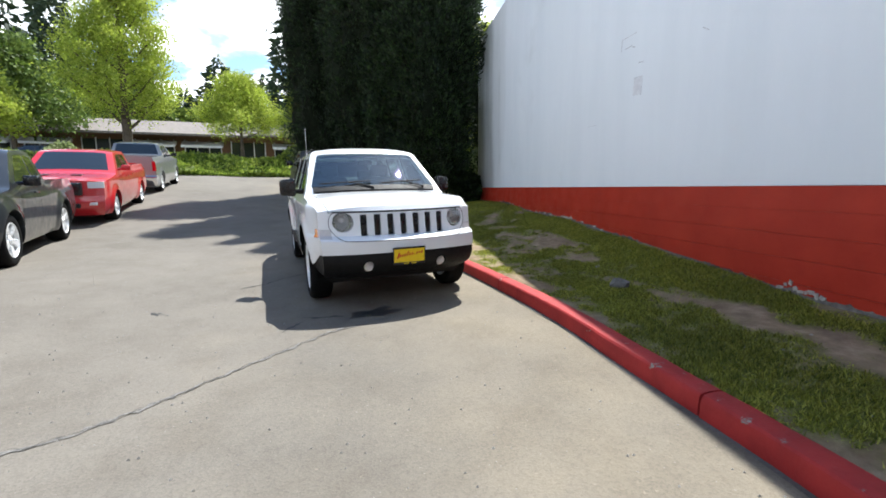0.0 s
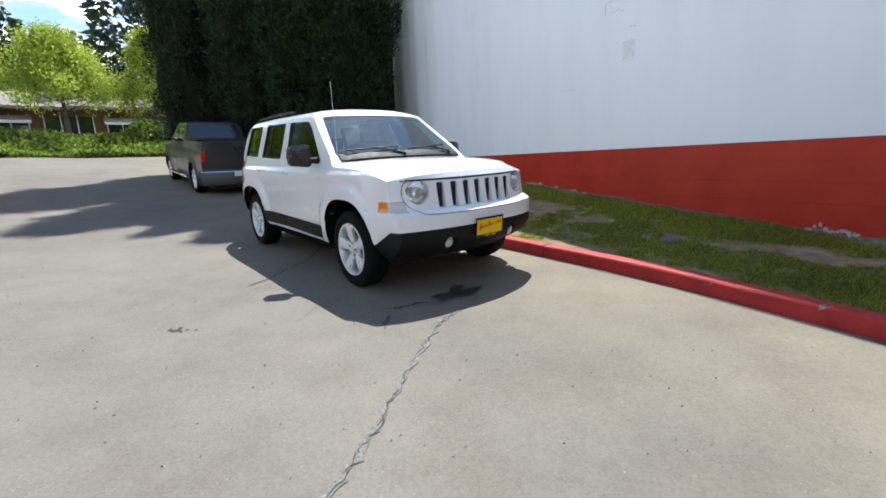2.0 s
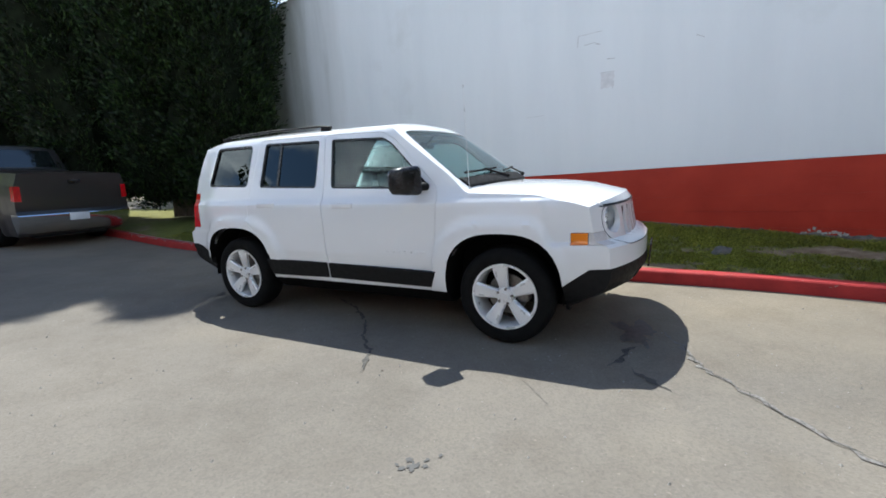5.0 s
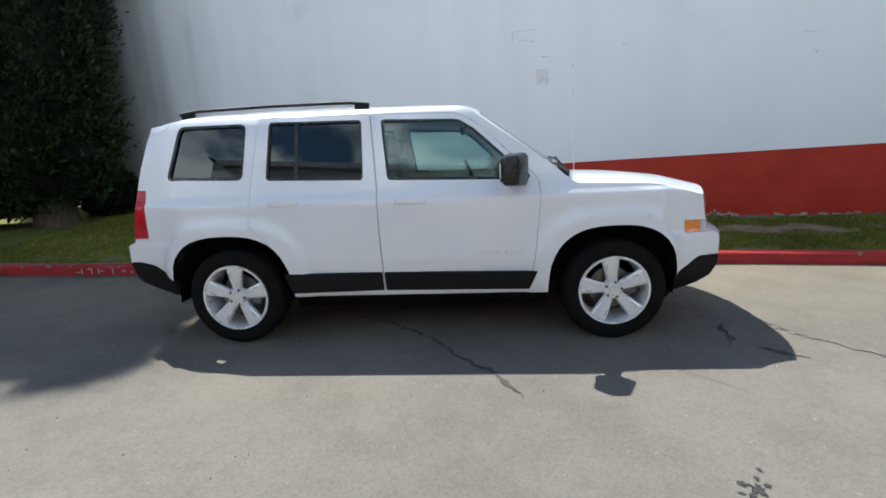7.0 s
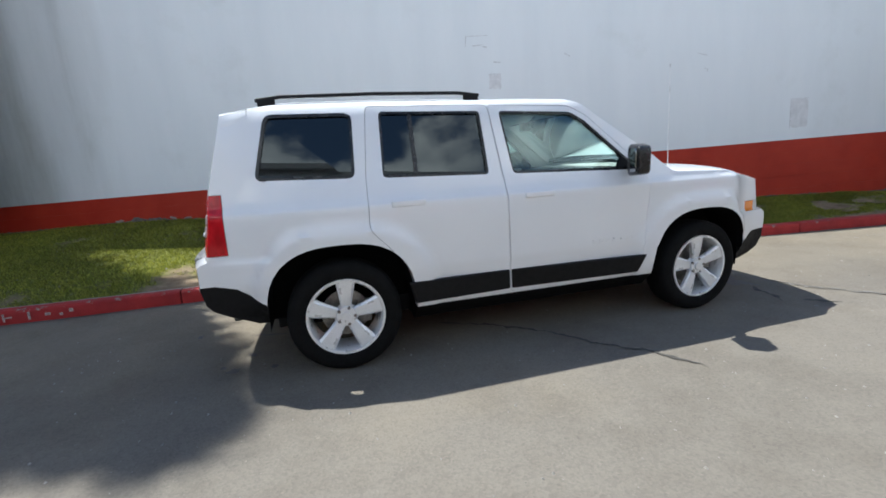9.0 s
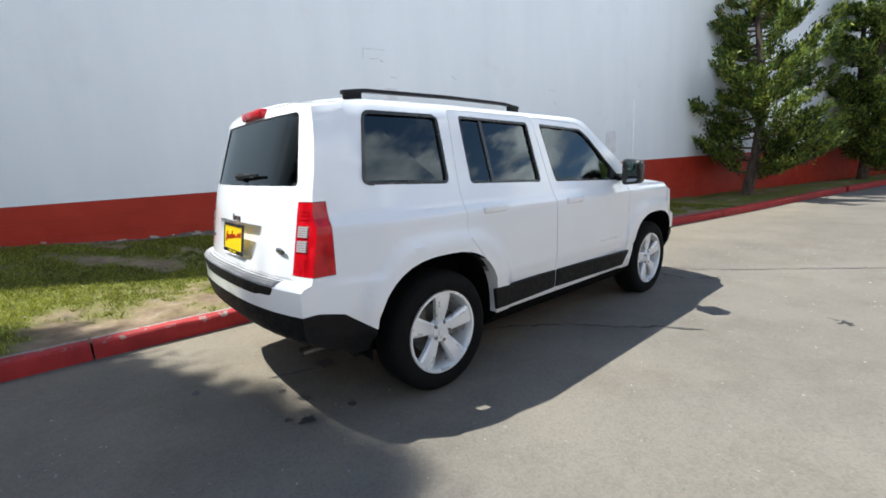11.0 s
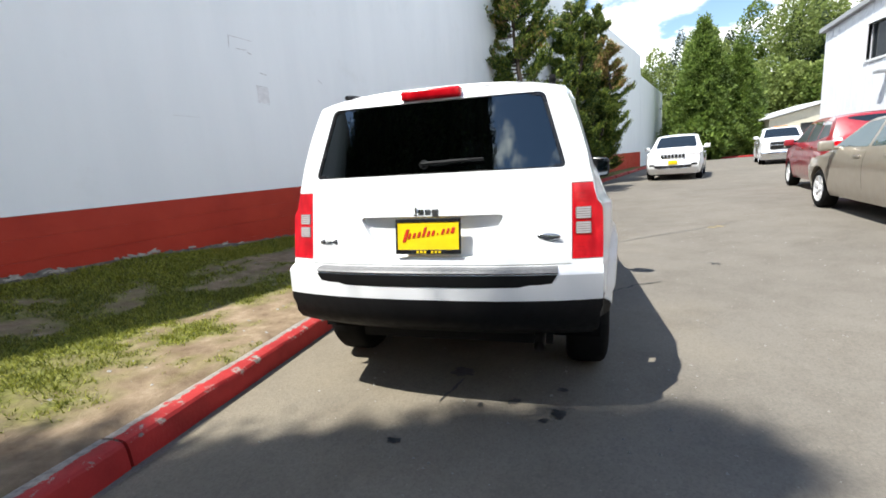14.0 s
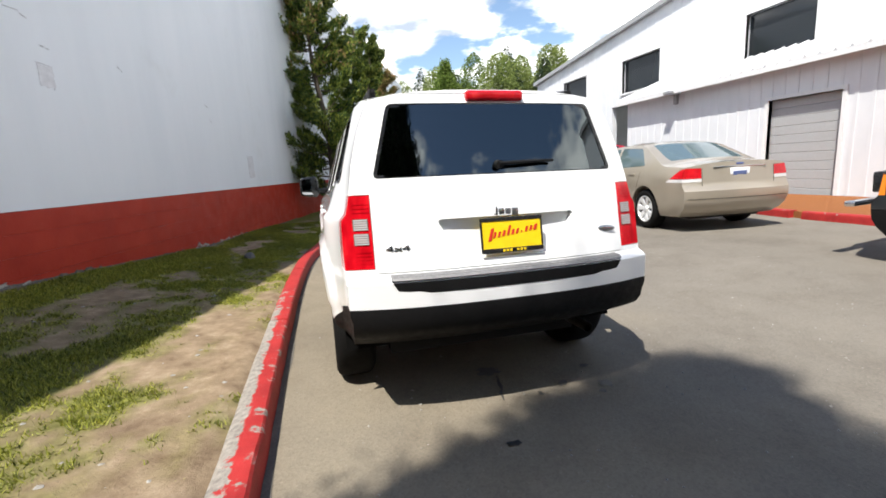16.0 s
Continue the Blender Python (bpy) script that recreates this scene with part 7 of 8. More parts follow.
bx, by = np.arange(-46, 4.2, 0.6), np.arange(25.8, 36.5, 0.5)
bvv = [(float(x), float(y), bank_z(float(x), float(y)) + 0.02) for y in by for x in bx]
nb = len(bx)
bff = [(j * nb + i, j * nb + i + 1, (j + 1) * nb + i + 1, (j + 1) * nb + i) for j in range(len(by) - 1) for i in range(nb - 1)]
lm = raw_mesh("bank", bvv, bff, M_CORE2, True)
tagged(new("planted_bank", lm), "sloping planted bank above the yard", "bank", kind="structure")
rg = np.random.default_rng(40)
n = 42000
px, py = rg.uniform(-40, 3.4, n), 26.2 + 6.5 * rg.random(n) ** 1.5
pz = np.array([bank_z(float(a), float(b)) for a, b in zip(px, py)]) + rg.uniform(0.0, 0.42, n) * (0.5 + 0.5 * np.sin(px * 1.3) * np.sin(py * 1.9 + px * 0.4))
v, f = leaf_cloud(np.stack((px, py, pz), 1), np.tile(np.array((0, -0.4, 0.7)), (n, 1)), 0.22, 0.085, rg, 0, 0.9)
tagged(new("groundcover", fast_mesh("groundcover", v, f, [M_IVY])), "thick yellow-green groundcover on the bank", "groundcover", kind="stuff")


# far woods
def woods(name, label, spots, mats, seed, per, leaf):
    """Many far trees in one mesh; spots of (x, y, z, height, radius, kind)."""
    rg = np.random.default_rng(seed)
    V, F, I = [], [], []
    base = 0
    for i, (x, y, z, h, r, kind) in enumerate(spots):
        if kind:
            prof = [(h * 0.06, 0.7 * r), (h * 0.2, r), (h * 0.5, 0.66 * r), (h * 0.8, 0.27 * r), (h, 0.02)]
            v, f = column_crown(prof, per, seed * 100 + i, leaf, leaf * 0.24, -0.25, 0.75, (6.0, 9.0), 0.5)
        else:
            prof = [(h * 0.05, 0.6 * r), (h * 0.35, r), (h * 0.7, 0.85 * r), (h * 0.92, 0.45 * r), (h, 0.1)]
            v, f = column_crown(prof, per, seed * 100 + i, leaf * 0.8, leaf * 0.36, 0.4, 0.55, (1.1, 2.0), 0.9)
        V.append(v + np.array((x, y, z)))
        F.append(f + base)
        base += len(v)
        I.append(np.full(len(f), 0 if kind else 1 + i % (len(mats) - 1)))
    me = fast_mesh(name, np.concatenate(V), np.concatenate(F), mats, np.concatenate(I))
    tagged(new(name, me), label, "trees", kind="stuff")


rr = random.Random(5)
spots = []
for i in range(36):
    x = -62 + i * 2.7 + rr.uniform(-1.5, 1.5)
    spots.append((x, 66 + rr.uniform(-5, 9), 4.5, (26 if x < -19 else 13 if x < -8 else 15 if x < 6 else 13) * rr.uniform(0.8, 1.15), rr.uniform(2.8, 4.2), True))
for i in range(26):
    x = -52 + i * 3.0
    spots.append((x, 58 + rr.uniform(-2, 3), 4.4, (10.5 if x < -14 else 7.2) * rr.uniform(0.85, 1.15), rr.uniform(3.0, 4.3), False))
spots += [(2.9, 52.0, 4.0, 24.0, 3.4, True)]
woods("north_woods", "dark conifers and rounded green trees beyond the shops", spots, [M_DARKGREEN, M_MIDGREEN], 61, 1500, 1.15)
# solid dark ground behind the far trees, so that no sky shows low down between trunks
spots = []
for i in range(46):
    x = -78 + i * 2.3 + rr.uniform(-1, 1)
    hill = 5.0 + 7.5 * sstep(-16, -40, x)
    spots.append((x, -88 - rr.uniform(0, 14), hill + rr.uniform(-1, 2), rr.uniform(8, 15), rr.uniform(3.0, 4.6), i % 4 == 0))
for i in range(30):
    x = -70 + i * 2.6
    spots.append((x, -70 + rr.uniform(-3, 3), 1.0 + 3.5 * sstep(-14, -36, x), rr.uniform(6, 9), rr.uniform(3.2, 4.6), False))
woods("south_woods", "green wooded hillside beyond the yard's end", spots, [M_DARKGREEN, M_MIDGREEN, M_HILLGREEN, M_HILLGREEN], 71, 4200, 0.5)
hx = np.arange(-130, 60, 6.0)
hv = []
for j, (yy, zz) in enumerate(((-60, 0.0), (-72, 2.0), (-92, 8.0), (-115, 16.0))):
    for x in hx:
        hv.append((float(x), yy, zz * (0.55 + 0.45 * float(sstep(-10, -45, x))) + 0.02))
nh = len(hx)
hf = [(j * nh + i, j * nh + i + 1, (j + 1) * nh + i + 1, (j + 1) * nh + i) for j in range(3) for i in range(nh - 1)]
tagged(new("hillside", raw_mesh("hillside", hv, hf, M_CORE2, True)), "wooded hillside beyond the yard", "hill", kind="structure")
nv_ = [(float(x), yy, zz) for yy, zz in ((52, 3.4), (60, 5.0), (90, 9.0), (130, 12.0)) for x in np.arange(-150, 90, 6.0)]
nn = len(np.arange(-150, 90, 6.0))
nf_ = [(j * nn + i, j * nn + i + 1, (j + 1) * nn + i + 1, (j + 1) * nn + i) for j in range(3) for i in range(nn - 1)]
tagged(new("north_hill", raw_mesh("north_hill", nv_, nf_, M_CORE2, True)), "dark wooded rise behind the shops", "hill", kind="structure")


# big bright conifers at the yard's far end
def cedar(x, y, h, r, seed, n):
    root = thing("conifer_tree", "bright green pyramidal conifer at the yard's far end", "tree", pose(x, y, ground_z(x, y)), "conifers at the far end")
    prof = [(0.2, 0.9 * r), (h * 0.15, r), (h * 0.45, 0.78 * r), (h * 0.75, 0.42 * r), (h * 0.92, 0.14 * r), (h, 0.03)]
    part("trunk", trunk_bm(h * 0.8, 0.22, 0.05, seed, 0.005), M_BARK, root)
    v, f = column_crown(prof, n * 4, seed, 0.26, 0.06, 0.6, 0.3, (2.1, 4.4), 0.5, 16, 0.26)
    part("crown", fast_mesh("crown", v, f, [M_MIDGREEN]), None, root)
    part("inner_crown", core_bm(prof, seed, 0.72), M_CORE2, root)


cedar(-12.6, -41.0, 11.9, 2.6, 81, 14000)
cedar(-15.7, -42.0, 9.4, 2.1, 82, 11000)
shrub(-12.1, -38.9, 0.0, 2.0, 3.7, 6000, M_MIDGREEN, 83, "round_shrub", "large rounded bright green shrub below the conifers", 0.42)


# wind-swept junipers between kerb and far wall
def juniper(x, y, h, r, seed, spires, brown=0.0):
    z0 = interp(WBASE, y) - 0.05
    root = thing("juniper_tree", "wind-swept green juniper before the white wall" if not brown else "wind-swept juniper with a dead brown patch before the wall", "tree", pose(x, y, z0), "junipers along the wall")
    rr = random.Random(seed)
    rg = np.random.default_rng(seed)
    bm = bmesh.new()
    P, O = [], []
    for s in range(spires):
        a0 = s * 2.2 + rr.uniform(0, 1)
        hh = h * (1.0 if s == 0 else rr.uniform(0.72, 0.93))
        off = 0.0 if s == 0 else r * rr.uniform(0.35, 0.55)
        line = [Vector((math.cos(a0) * off * sstep(0, 0.5, u) + 0.16 * math.sin(u * 7 + seed), math.sin(a0) * off * sstep(0, 0.5, u) + 0.16 * math.cos(u * 6 + seed * 2), hh * u)) for u in [j / 10 for j in range(11)]]
        limb(bm, line, 0.13, 0.015, 8)
        nb2 = int((92 if spires == 1 else 60) * hh / 7)
        for b in range(nb2):
            u = 0.05 + 0.93 * (b + rr.random()) / nb2
            p0 = line[min(9, int(u * 10))].lerp(line[min(10, int(u * 10) + 1)], u * 10 % 1)
            a = rr.uniform(0, 6.283)
            reach = r * (1.05 - 0.80 * u ** 1.4) * rr.uniform(0.55, 1.15) * (1.0 if spires == 1 else 0.78)
            rise = rr.uniform(0.15, 0.75)
            pts = [p0 + Vector((math.cos(a) * reach * t, math.sin(a) * reach * t, reach * rise * t ** 1.6 - 0.10 * reach * math.sin(t * 3.1))) for t in (0, 0.35, 0.65, 0.85, 1.0)]
            limb(bm, pts, 0.028, 0.006, 5)
            # tight upswept plumes along the branch
            for q in range(11):
                t = 0.12 + 0.88 * (q + rr.random() * 0.6) / 11
                c = np.array(pts[min(3, int(t * 4))].lerp(pts[min(4, int(t * 4) + 1)], t * 4 % 1))
                b2 = a + rr.uniform(-0.9, 0.9)
                aim = np.array((math.cos(b2) * 0.75, math.sin(b2) * 0.75, rr.uniform(0.35, 1.0)))
                aim /= np.linalg.norm(aim)
                m = 84
                along = rg.random((m, 1)) * rr.uniform(0.22, 0.46) * (1.15 - 0.4 * u)
                P.append(c + aim * along + rg.normal(0, 0.050, (m, 3)))
                O.append(np.tile(aim + np.array((0, 0, 0.25)), (m, 1)))
    part("trunk", bm, M_BARK, root)
    pos, out = np.concatenate(P), np.concatenate(O)
    v, f = leaf_cloud(pos, out, 0.095, 0.020, rg, 0, 0.45)
    idx = np.zeros(len(f), dtype=np.int32)
    if brown:
        dead = (np.abs(pos[:, 2] - h * 0.70) < h * 0.16) & (pos[:, 0] * 0.3 + pos[:, 1] > 0.05 * r) & (rg.random(len(f)) < brown)
        idx[dead] = 1
    part("crown", fast_mesh("crown", v, f, [M_JUNIPER, M_BROWNLEAF], idx), None, root)


juniper(0.55, -10.3, 7.6, 1.6, 91, 1, 0.12)
juniper(-0.95, -15.0, 6.9, 1.35, 92, 2)
juniper(-2.2, -18.6, 7.4, 1.5, 94, 3, 0.6)


# ---- buildings ----
# ribbed metal workshop with a lean-to
workshop = thing("workshop_building", "white ribbed metal workshop with dark windows and a lean-to", "building", pose(0, 0, 0))


def holes(bm_fn, cut_boxes):
    me = cutter(bm_fn)
    me = solid(me, [cutter(lambda b, c=c: box(b, *c)) for c in cut_boxes])
    return me


FX = -11.3
wz = (3.80, 5.03)
wys = [(-16.25, -14.3), (-11.85, -9.8), (-6.5, -4.6), (-1.9, 0.1)]
me = holes(lambda b: prism(b, [(-19.0, -0.3), (9.0, -0.3), (9.0, 8.2), (-5.5, 6.95), (-19.0, 5.42)], 'x', FX - 0.25, FX), [(FX - 1, FX + 1, a, b2, *wz) for a, b2 in wys] + [(FX - 1, FX + 1, -12.5, -11.2, -0.5, 3.35)])
part("wall", me, M_SIDING, workshop)
bm = bmesh.new()
prism(bm, [(FX - 12, -0.3), (FX - 0.25, -0.3), (FX - 0.25, 5.4), (FX - 12, 5.4)], 'y', -19.0, -18.8)
part("end_wall", bm, M_SIDING, workshop)
bm = bmesh.new()
prism(bm, [(-19.15, 5.44), (-19.15, 5.60), (9.1, 8.42), (9.1, 8.22)], 'x', FX - 14, FX + 0.18)
part("roof", bm, M_ROOFEDGE, workshop)
# ribs
rib = bmesh.new()
box(rib, -0.012, 0.012, -0.030, 0.030, 0, 1)
rib_me = mesh_of(rib, "rib", 0)
rib_me.materials.append(M_SIDING)
y = -18.9
while y < 3.0:
    ztop = interp([(-19.0, 5.40), (-5.5, 6.93), (9.0, 8.2)], y)
    spans = [(0.0, ztop)]
    for a, b2 in wys:
        if a - 0.13 < y < b2 + 0.13:
            spans = [(0.0, wz[0] - 0.1), (wz[1] + 0.1, ztop)]
    if -12.6 < y < -11.1:
        spans = [(3.45, ztop)] if len(spans) == 1 else [(3.45, wz[0] - 0.1), spans[1]]
    for a, b2 in spans:
        o = new("rib", rib_me)
        o.parent = workshop
        o.matrix_basis = pose(FX, y, a) @ Matrix.Diagonal((1, 1, b2 - a, 1))
    y += 0.40
for a, b2 in wys:
    win = new("window")
    win.parent = workshop
    bm = bmesh.new()
    for q in ((FX - 0.10, FX + 0.03, a - 0.07, b2 + 0.07, wz[1], wz[1] + 0.07), (FX - 0.10, FX + 0.05, a - 0.07, b2 + 0.07, wz[0] - 0.07, wz[0]), (FX - 0.10, FX + 0.03, a - 0.07, a, wz[0], wz[1]), (FX - 0.10, FX + 0.03, b2, b2 + 0.07, wz[0], wz[1])):
        box(bm, *q)
    part("frame", bm, M_FRAMEWHITE, win, smooth=0)
    bm = bmesh.new()
    box(bm, FX - 0.16, FX - 0.14, a, b2, *wz)
    part("pane", bm, M_DARKPANE, win, "dark window glass", smooth=0)
# black panel behind the doorway, in place of the interior's shade
bm = bmesh.new()
box(bm, FX - 1.5, FX - 1.3, -12.6, -11.1, -0.3, 3.4)
part("doorway_dark", bm, M_NAVY, workshop, "black panel standing for the unlit inside of the open doorway")
# wall lamp on the main wall
for (xx, yy, zz) in ((FX, -14.9, 3.15), (-9.85, -7.4, 3.02)):
    lamp = new("wall_lamp")
    lamp.parent = workshop
    bm = bmesh.new()
    box(bm, xx, xx + 0.42, yy - 0.14, yy + 0.14, zz + 0.02, zz + 0.13, 0.03, 2)
    box(bm, xx, xx + 0.10, yy - 0.05, yy + 0.05, zz - 0.25, zz + 0.02)
    part("lamp_head", bm, M_SILVER, lamp, "grey wall-mounted lamp")
# lean-to with a roll-up door
LX = -9.9
gd = (-4.55, -2.95)
me = holes(lambda b: prism(b, [(-9.7, -0.3), (8.0, -0.3), (8.0, 3.20), (-9.7, 3.20)], 'x', LX - 0.2, LX), [(LX - 1, LX + 1, gd[0], gd[1], -0.5, 2.42)])
part("lean_to_wall", me, M_SIDING, workshop)
bm = bmesh.new()
prism(bm, [(LX - 0.2, -0.3), (FX, -0.3), (FX, 3.75), (LX - 0.2, 3.15)], 'y', -9.7, -9.55)
part("lean_to_side", bm, M_SIDING, workshop)
bm = bmesh.new()
prism(bm, [(LX + 0.32, 3.06), (LX + 0.32, 3.20), (FX, 3.86), (FX, 3.74)], 'y', -9.9, 8.1)
part("lean_to_roof", bm, M_FRAMEWHITE, workshop, "white metal lean-to roof edge")
y = -9.9
while y < 4:
    bm = bmesh.new()
    prism(bm, [(LX + 0.33, 3.20), (LX + 0.33, 3.24), (FX, 3.90), (FX, 3.86)], 'y', y, y + 0.06)
    part("roof_rib", bm, M_FRAMEWHITE, workshop, smooth=0)
    y += 0.30
y = -9.6
while y < 4.0:
    a = 2.5 if gd[0] - 0.15 < y < gd[1] + 0.15 else 0.0
    o = new("rib", rib_me)
    o.parent = workshop
    o.matrix_basis = pose(LX, y, a) @ Matrix.Diagonal((1, 1, 3.05 - a, 1))
    y += 0.30
door = new("roll_up_door")
door.parent = workshop
n = 11
for i in range(n):
    bm = bmesh.new()
    box(bm, LX - 0.14, LX - 0.10, gd[0], gd[1], 0.12 + i * 2.30 / n, 0.115 + (i + 1) * 2.30 / n, 0.008, 1)
    part("door_slat", bm, M_GREYDOOR, door)
bm = bmesh.new()
for q in ((LX - 0.12, LX + 0.03, gd[0] - 0.09, gd[0], 0.1, 2.5), (LX - 0.12, LX + 0.03, gd[1], gd[1] + 0.09, 0.1, 2.5), (LX - 0.12, LX + 0.03, gd[0], gd[1], 2.42, 2.5)):
    box(bm, *q)
part("door_frame", bm, M_FRAMEWHITE, door, smooth=0)
bm = bmesh.new()
box(bm, LX + 0.0, LX + 1.25, gd[0] - 0.7, gd[1] + 0.1, 0.0, 0.19, 0.02)
tagged(part("concrete_pad", bm, M_CONC), "pale concrete step slab before the roll-up door", "slab")
# planting bed with orange bark and its red kerb
bed = [(-7.6, -3.4), (-6.95, -1.6), (-6.8, 0.5), (-6.8, 4.0), (-9.85, 4.0), (-9.85, -4.9), (-8.6, -4.6)]
bm = bmesh.new()
prism(bm, bed, 'z', -0.1, 0.20)
bmesh.ops.subdivide_edges(bm, edges=bm.edges[:], cuts=6, use_grid_fill=True)
tagged(part("mulch_bed", bm, M_MULCH, smooth=60), "orange-brown bark mulch bed beside the workshop", "planting bed", kind="structure")
bline = smooth_line([(-9.6, -5.2), (-8.5, -4.75), (-7.55, -3.5), (-6.87, -1.65), (-6.7, 0.5), (-6.7, 4.0)], 0.2)
bline = [Vector((p.x, p.y)) for p in bline][::-1]
kerb_piece(bline[:len(bline) // 2], M_KERB, 51)
kerb_piece(bline[len(bline) // 2:], M_KERB, 52)
# distant shed and its fence
shed = thing("shed", "cream-sided gabled shed at the yard's far end", "building", pose(-20.5, -42, 0.0))
bm = bmesh.new()
prism(bm, [(-3.4, 0), (3.4, 0), (3.4, 2.9), (-1.0, 3.9), (-3.4, 3.35)], 'y', -3, 3)
part("wall", bm, M_TANWALL, shed)
bm = bmesh.new()
prism(bm, [(-3.7, 3.32), (-1.0, 4.0), (3.8, 2.88), (3.8, 3.0), (-1.0, 4.14), (-3.7, 3.46)], 'y', -3.2, 3.3)
part("roof", bm, M_FRAMEWHITE, shed)
bm = bmesh.new()
box(bm, -2.2, 1.2, 2.95, 3.03, 0, 2.4)
part("shed_door", bm, M_NAVY, shed)
# far kerb across the yard's end
far = smooth_line([(-26, -37.5), (-16, -38.5), (-10.5, -38.0)], 0.5)
kerb_piece([Vector((p.x, p.y)) for p in far], M_KERB, 60)

# low brown row of shops up the slope
row = thing("shop_row", "long low brown shop row with grey shingle roofs and white awnings", "building", pose(-4, 47, 4.05))
bm = bmesh.new()
box(bm, -34, 20, -3, 8, -2, 2.6)
part("wall", bm, M_BROWNWALL, row, smooth=0)
for x0, x1, zz in ((-35, -18, 0.55), (-18.6, 2, 0.0), (1.5, 21, 0.15)):
    bm = bmesh.new()
    prism(bm, [(-5.2, 2.25 + zz), (2.5, 4.3 + zz), (10, 2.25 + zz), (10, 2.1 + zz), (2.5, 4.1 + zz), (-5.2, 2.05 + zz)], 'x', x0, x1)
    part("roof", bm, M_SHINGLE, row, smooth=0)
for i in range(13):
    x = -33 + i * 4.1
    win = new("shop_window")
    win.parent = row
    bm = bmesh.new()
    box(bm, x, x + 3.2, -3.06, -2.98, -0.4, 1.75)
    part("pane", bm, M_DARKPANE, win, smooth=0)
    for k2 in range(4):
        bm = bmesh.new()
        box(bm, x - 0.04 + k2 * 1.06, x + 0.04 + k2 * 1.06, -3.12, -2.97, -0.5, 1.85)
        part("mullion", bm, M_FRAMEWHITE, win, smooth=0)
    if i % 3 != 2:
        bm = bmesh.new()
        prism(bm, [(-3.0, 1.75), (-4.3, 1.25), (-4.3, 1.05), (-3.0, 1.45)], 'x', x - 0.2, x + 3.4)
        part("awning", bm, M_FRAMEWHITE, win, "white shop awning", smooth=0)
# lamp post by the parked trucks
gz = ground_z(-9.3, 12)
post = thing("street_lamp", "dark bronze shoebox lamp post beside the parked trucks", "street lamp", pose(-10.6, 11.0, gz))
bm = bmesh.new()
box(bm, -0.09, 0.09, -0.09, 0.09, 0, 5.2, 0.01)
part("pole", bm, M_POLE, post)
bm = bmesh.new()
box(bm, 0.1, 0.95, -0.28, 0.28, 4.75, 5.1, 0.03)
part("lamp_head", bm, M_POLE, post)


# ---- marks on the ground ----
def ribbon(name, label, pts, width, mat, seed, jag=0.03, lift=0.005, cat="crack"):
    """A jagged flat line on the road through points."""
    rr = random.Random(seed)
    fine = []
    for a, b in zip(pts, pts[1:]):
        a, b = Vector(a), Vector(b)
        n = max(2, int((b - a).length / 0.035))
        d = (b - a).normalized()
        s = Vector((-d.y, d.x))
        for i in range(n):
            fine.append((a.lerp(b, i / n) + s * rr.uniform(-jag, jag), s))
    fine.append((Vector(pts[-1]), s))
    bm = bmesh.new()
    last = None
    for i, (p, s) in enumerate(fine):
        ends = min(1.0, min(i, len(fine) - 1 - i) / 3 + 0.15)
        w = width * ends * rr.uniform(0.25, 1.25)
        now = [bm.verts.new((q.x, q.y, ground_z(q.x, q.y) + lift)) for q in (p - s * w * rr.uniform(0.3, 0.7), p + s * w * rr.uniform(0.3, 0.7))]
        if last:
            bm.faces.new((last[0], now[0], now[1], last[1]))
        last = now
    return tagged(part(name, bm, mat, smooth=0), label, cat, kind="structure")


def blot(name, label, x, y, rx, ry, mat, seed, turn=0.0, lift=0.005, rough=0.35, cat="stain"):
    """An irregular flat stain."""
    bm = bmesh.new()
    c, s = math.cos(turn), math.sin(turn)
    N = 40
    ring = []
    for i in range(N):
        a = 2 * math.pi * i / N
        k = 1 + rough * (noise.noise(Vector((math.cos(a) * 1.6, math.sin(a) * 1.6, seed))) + 0.6 * noise.noise(Vector((math.cos(a) * 5, math.sin(a) * 5, seed + 9))))
        u, v = rx * k * math.cos(a), ry * k * math.sin(a)
        px, py = x + c * u - s * v, y + s * u + c * v
        ring.append(bm.verts.new((px, py, ground_z(px, py) + lift)))
    mid = bm.verts.new((x, y, ground_z(x, y) + lift))
    for i in range(N):
        bm.faces.new((mid, ring[i], ring[(i + 1) % N]))
    return tagged(part(name, bm, mat, smooth=0), label, cat, kind="structure")


M_CRACK2 = plain("worn_crack_edge", (0.150, 0.142, 0.130), 0.9, grain=70, vary=0.45, bump=0.4)
ribbon("crack", "long jagged dark crack across the asphalt", [(-3.35, -4.10), (-2.75, -3.86), (-2.44, -3.67), (-2.21, -3.59), (-1.87, -3.36), (-1.48, -3.03), (-1.1, -2.74), (-0.8, -2.53), (-0.5, -2.43), (-0.25, -2.32)], 0.034, M_CRACK2, 1, 0.022)
ribbon("crack", "fine dark line inside the long crack", [(-2.44, -3.67), (-2.21, -3.59), (-1.87, -3.36), (-1.48, -3.03), (-1.1, -2.74), (-0.8, -2.53), (-0.5, -2.43)], 0.007, M_CRACK, 2, 0.020, 0.008)
ribbon("crack", "jagged dark crack in the shade beneath the car", [(-0.30, 0.62), (-0.5, 0.27), (-0.82, -0.09), (-1.07, -0.23), (-1.31, -0.48), (-1.6, -0.62)], 0.030, M_CRACK, 3, 0.016)
ribbon("crack", "short dark crack at the shadow's edge", [(-1.18, -2.36), (-1.13, -2.29), (-1.04, -2.20), (-0.98, -2.16)], 0.045, M_CRACK, 4, 0.012)
ribbon("crack", "short branching crack beside the oil stain", [(-0.98, -2.02), (-0.86, -2.10), (-0.72, -2.10), (-0.62, -2.16)], 0.045, M_CRACK, 5, 0.014)
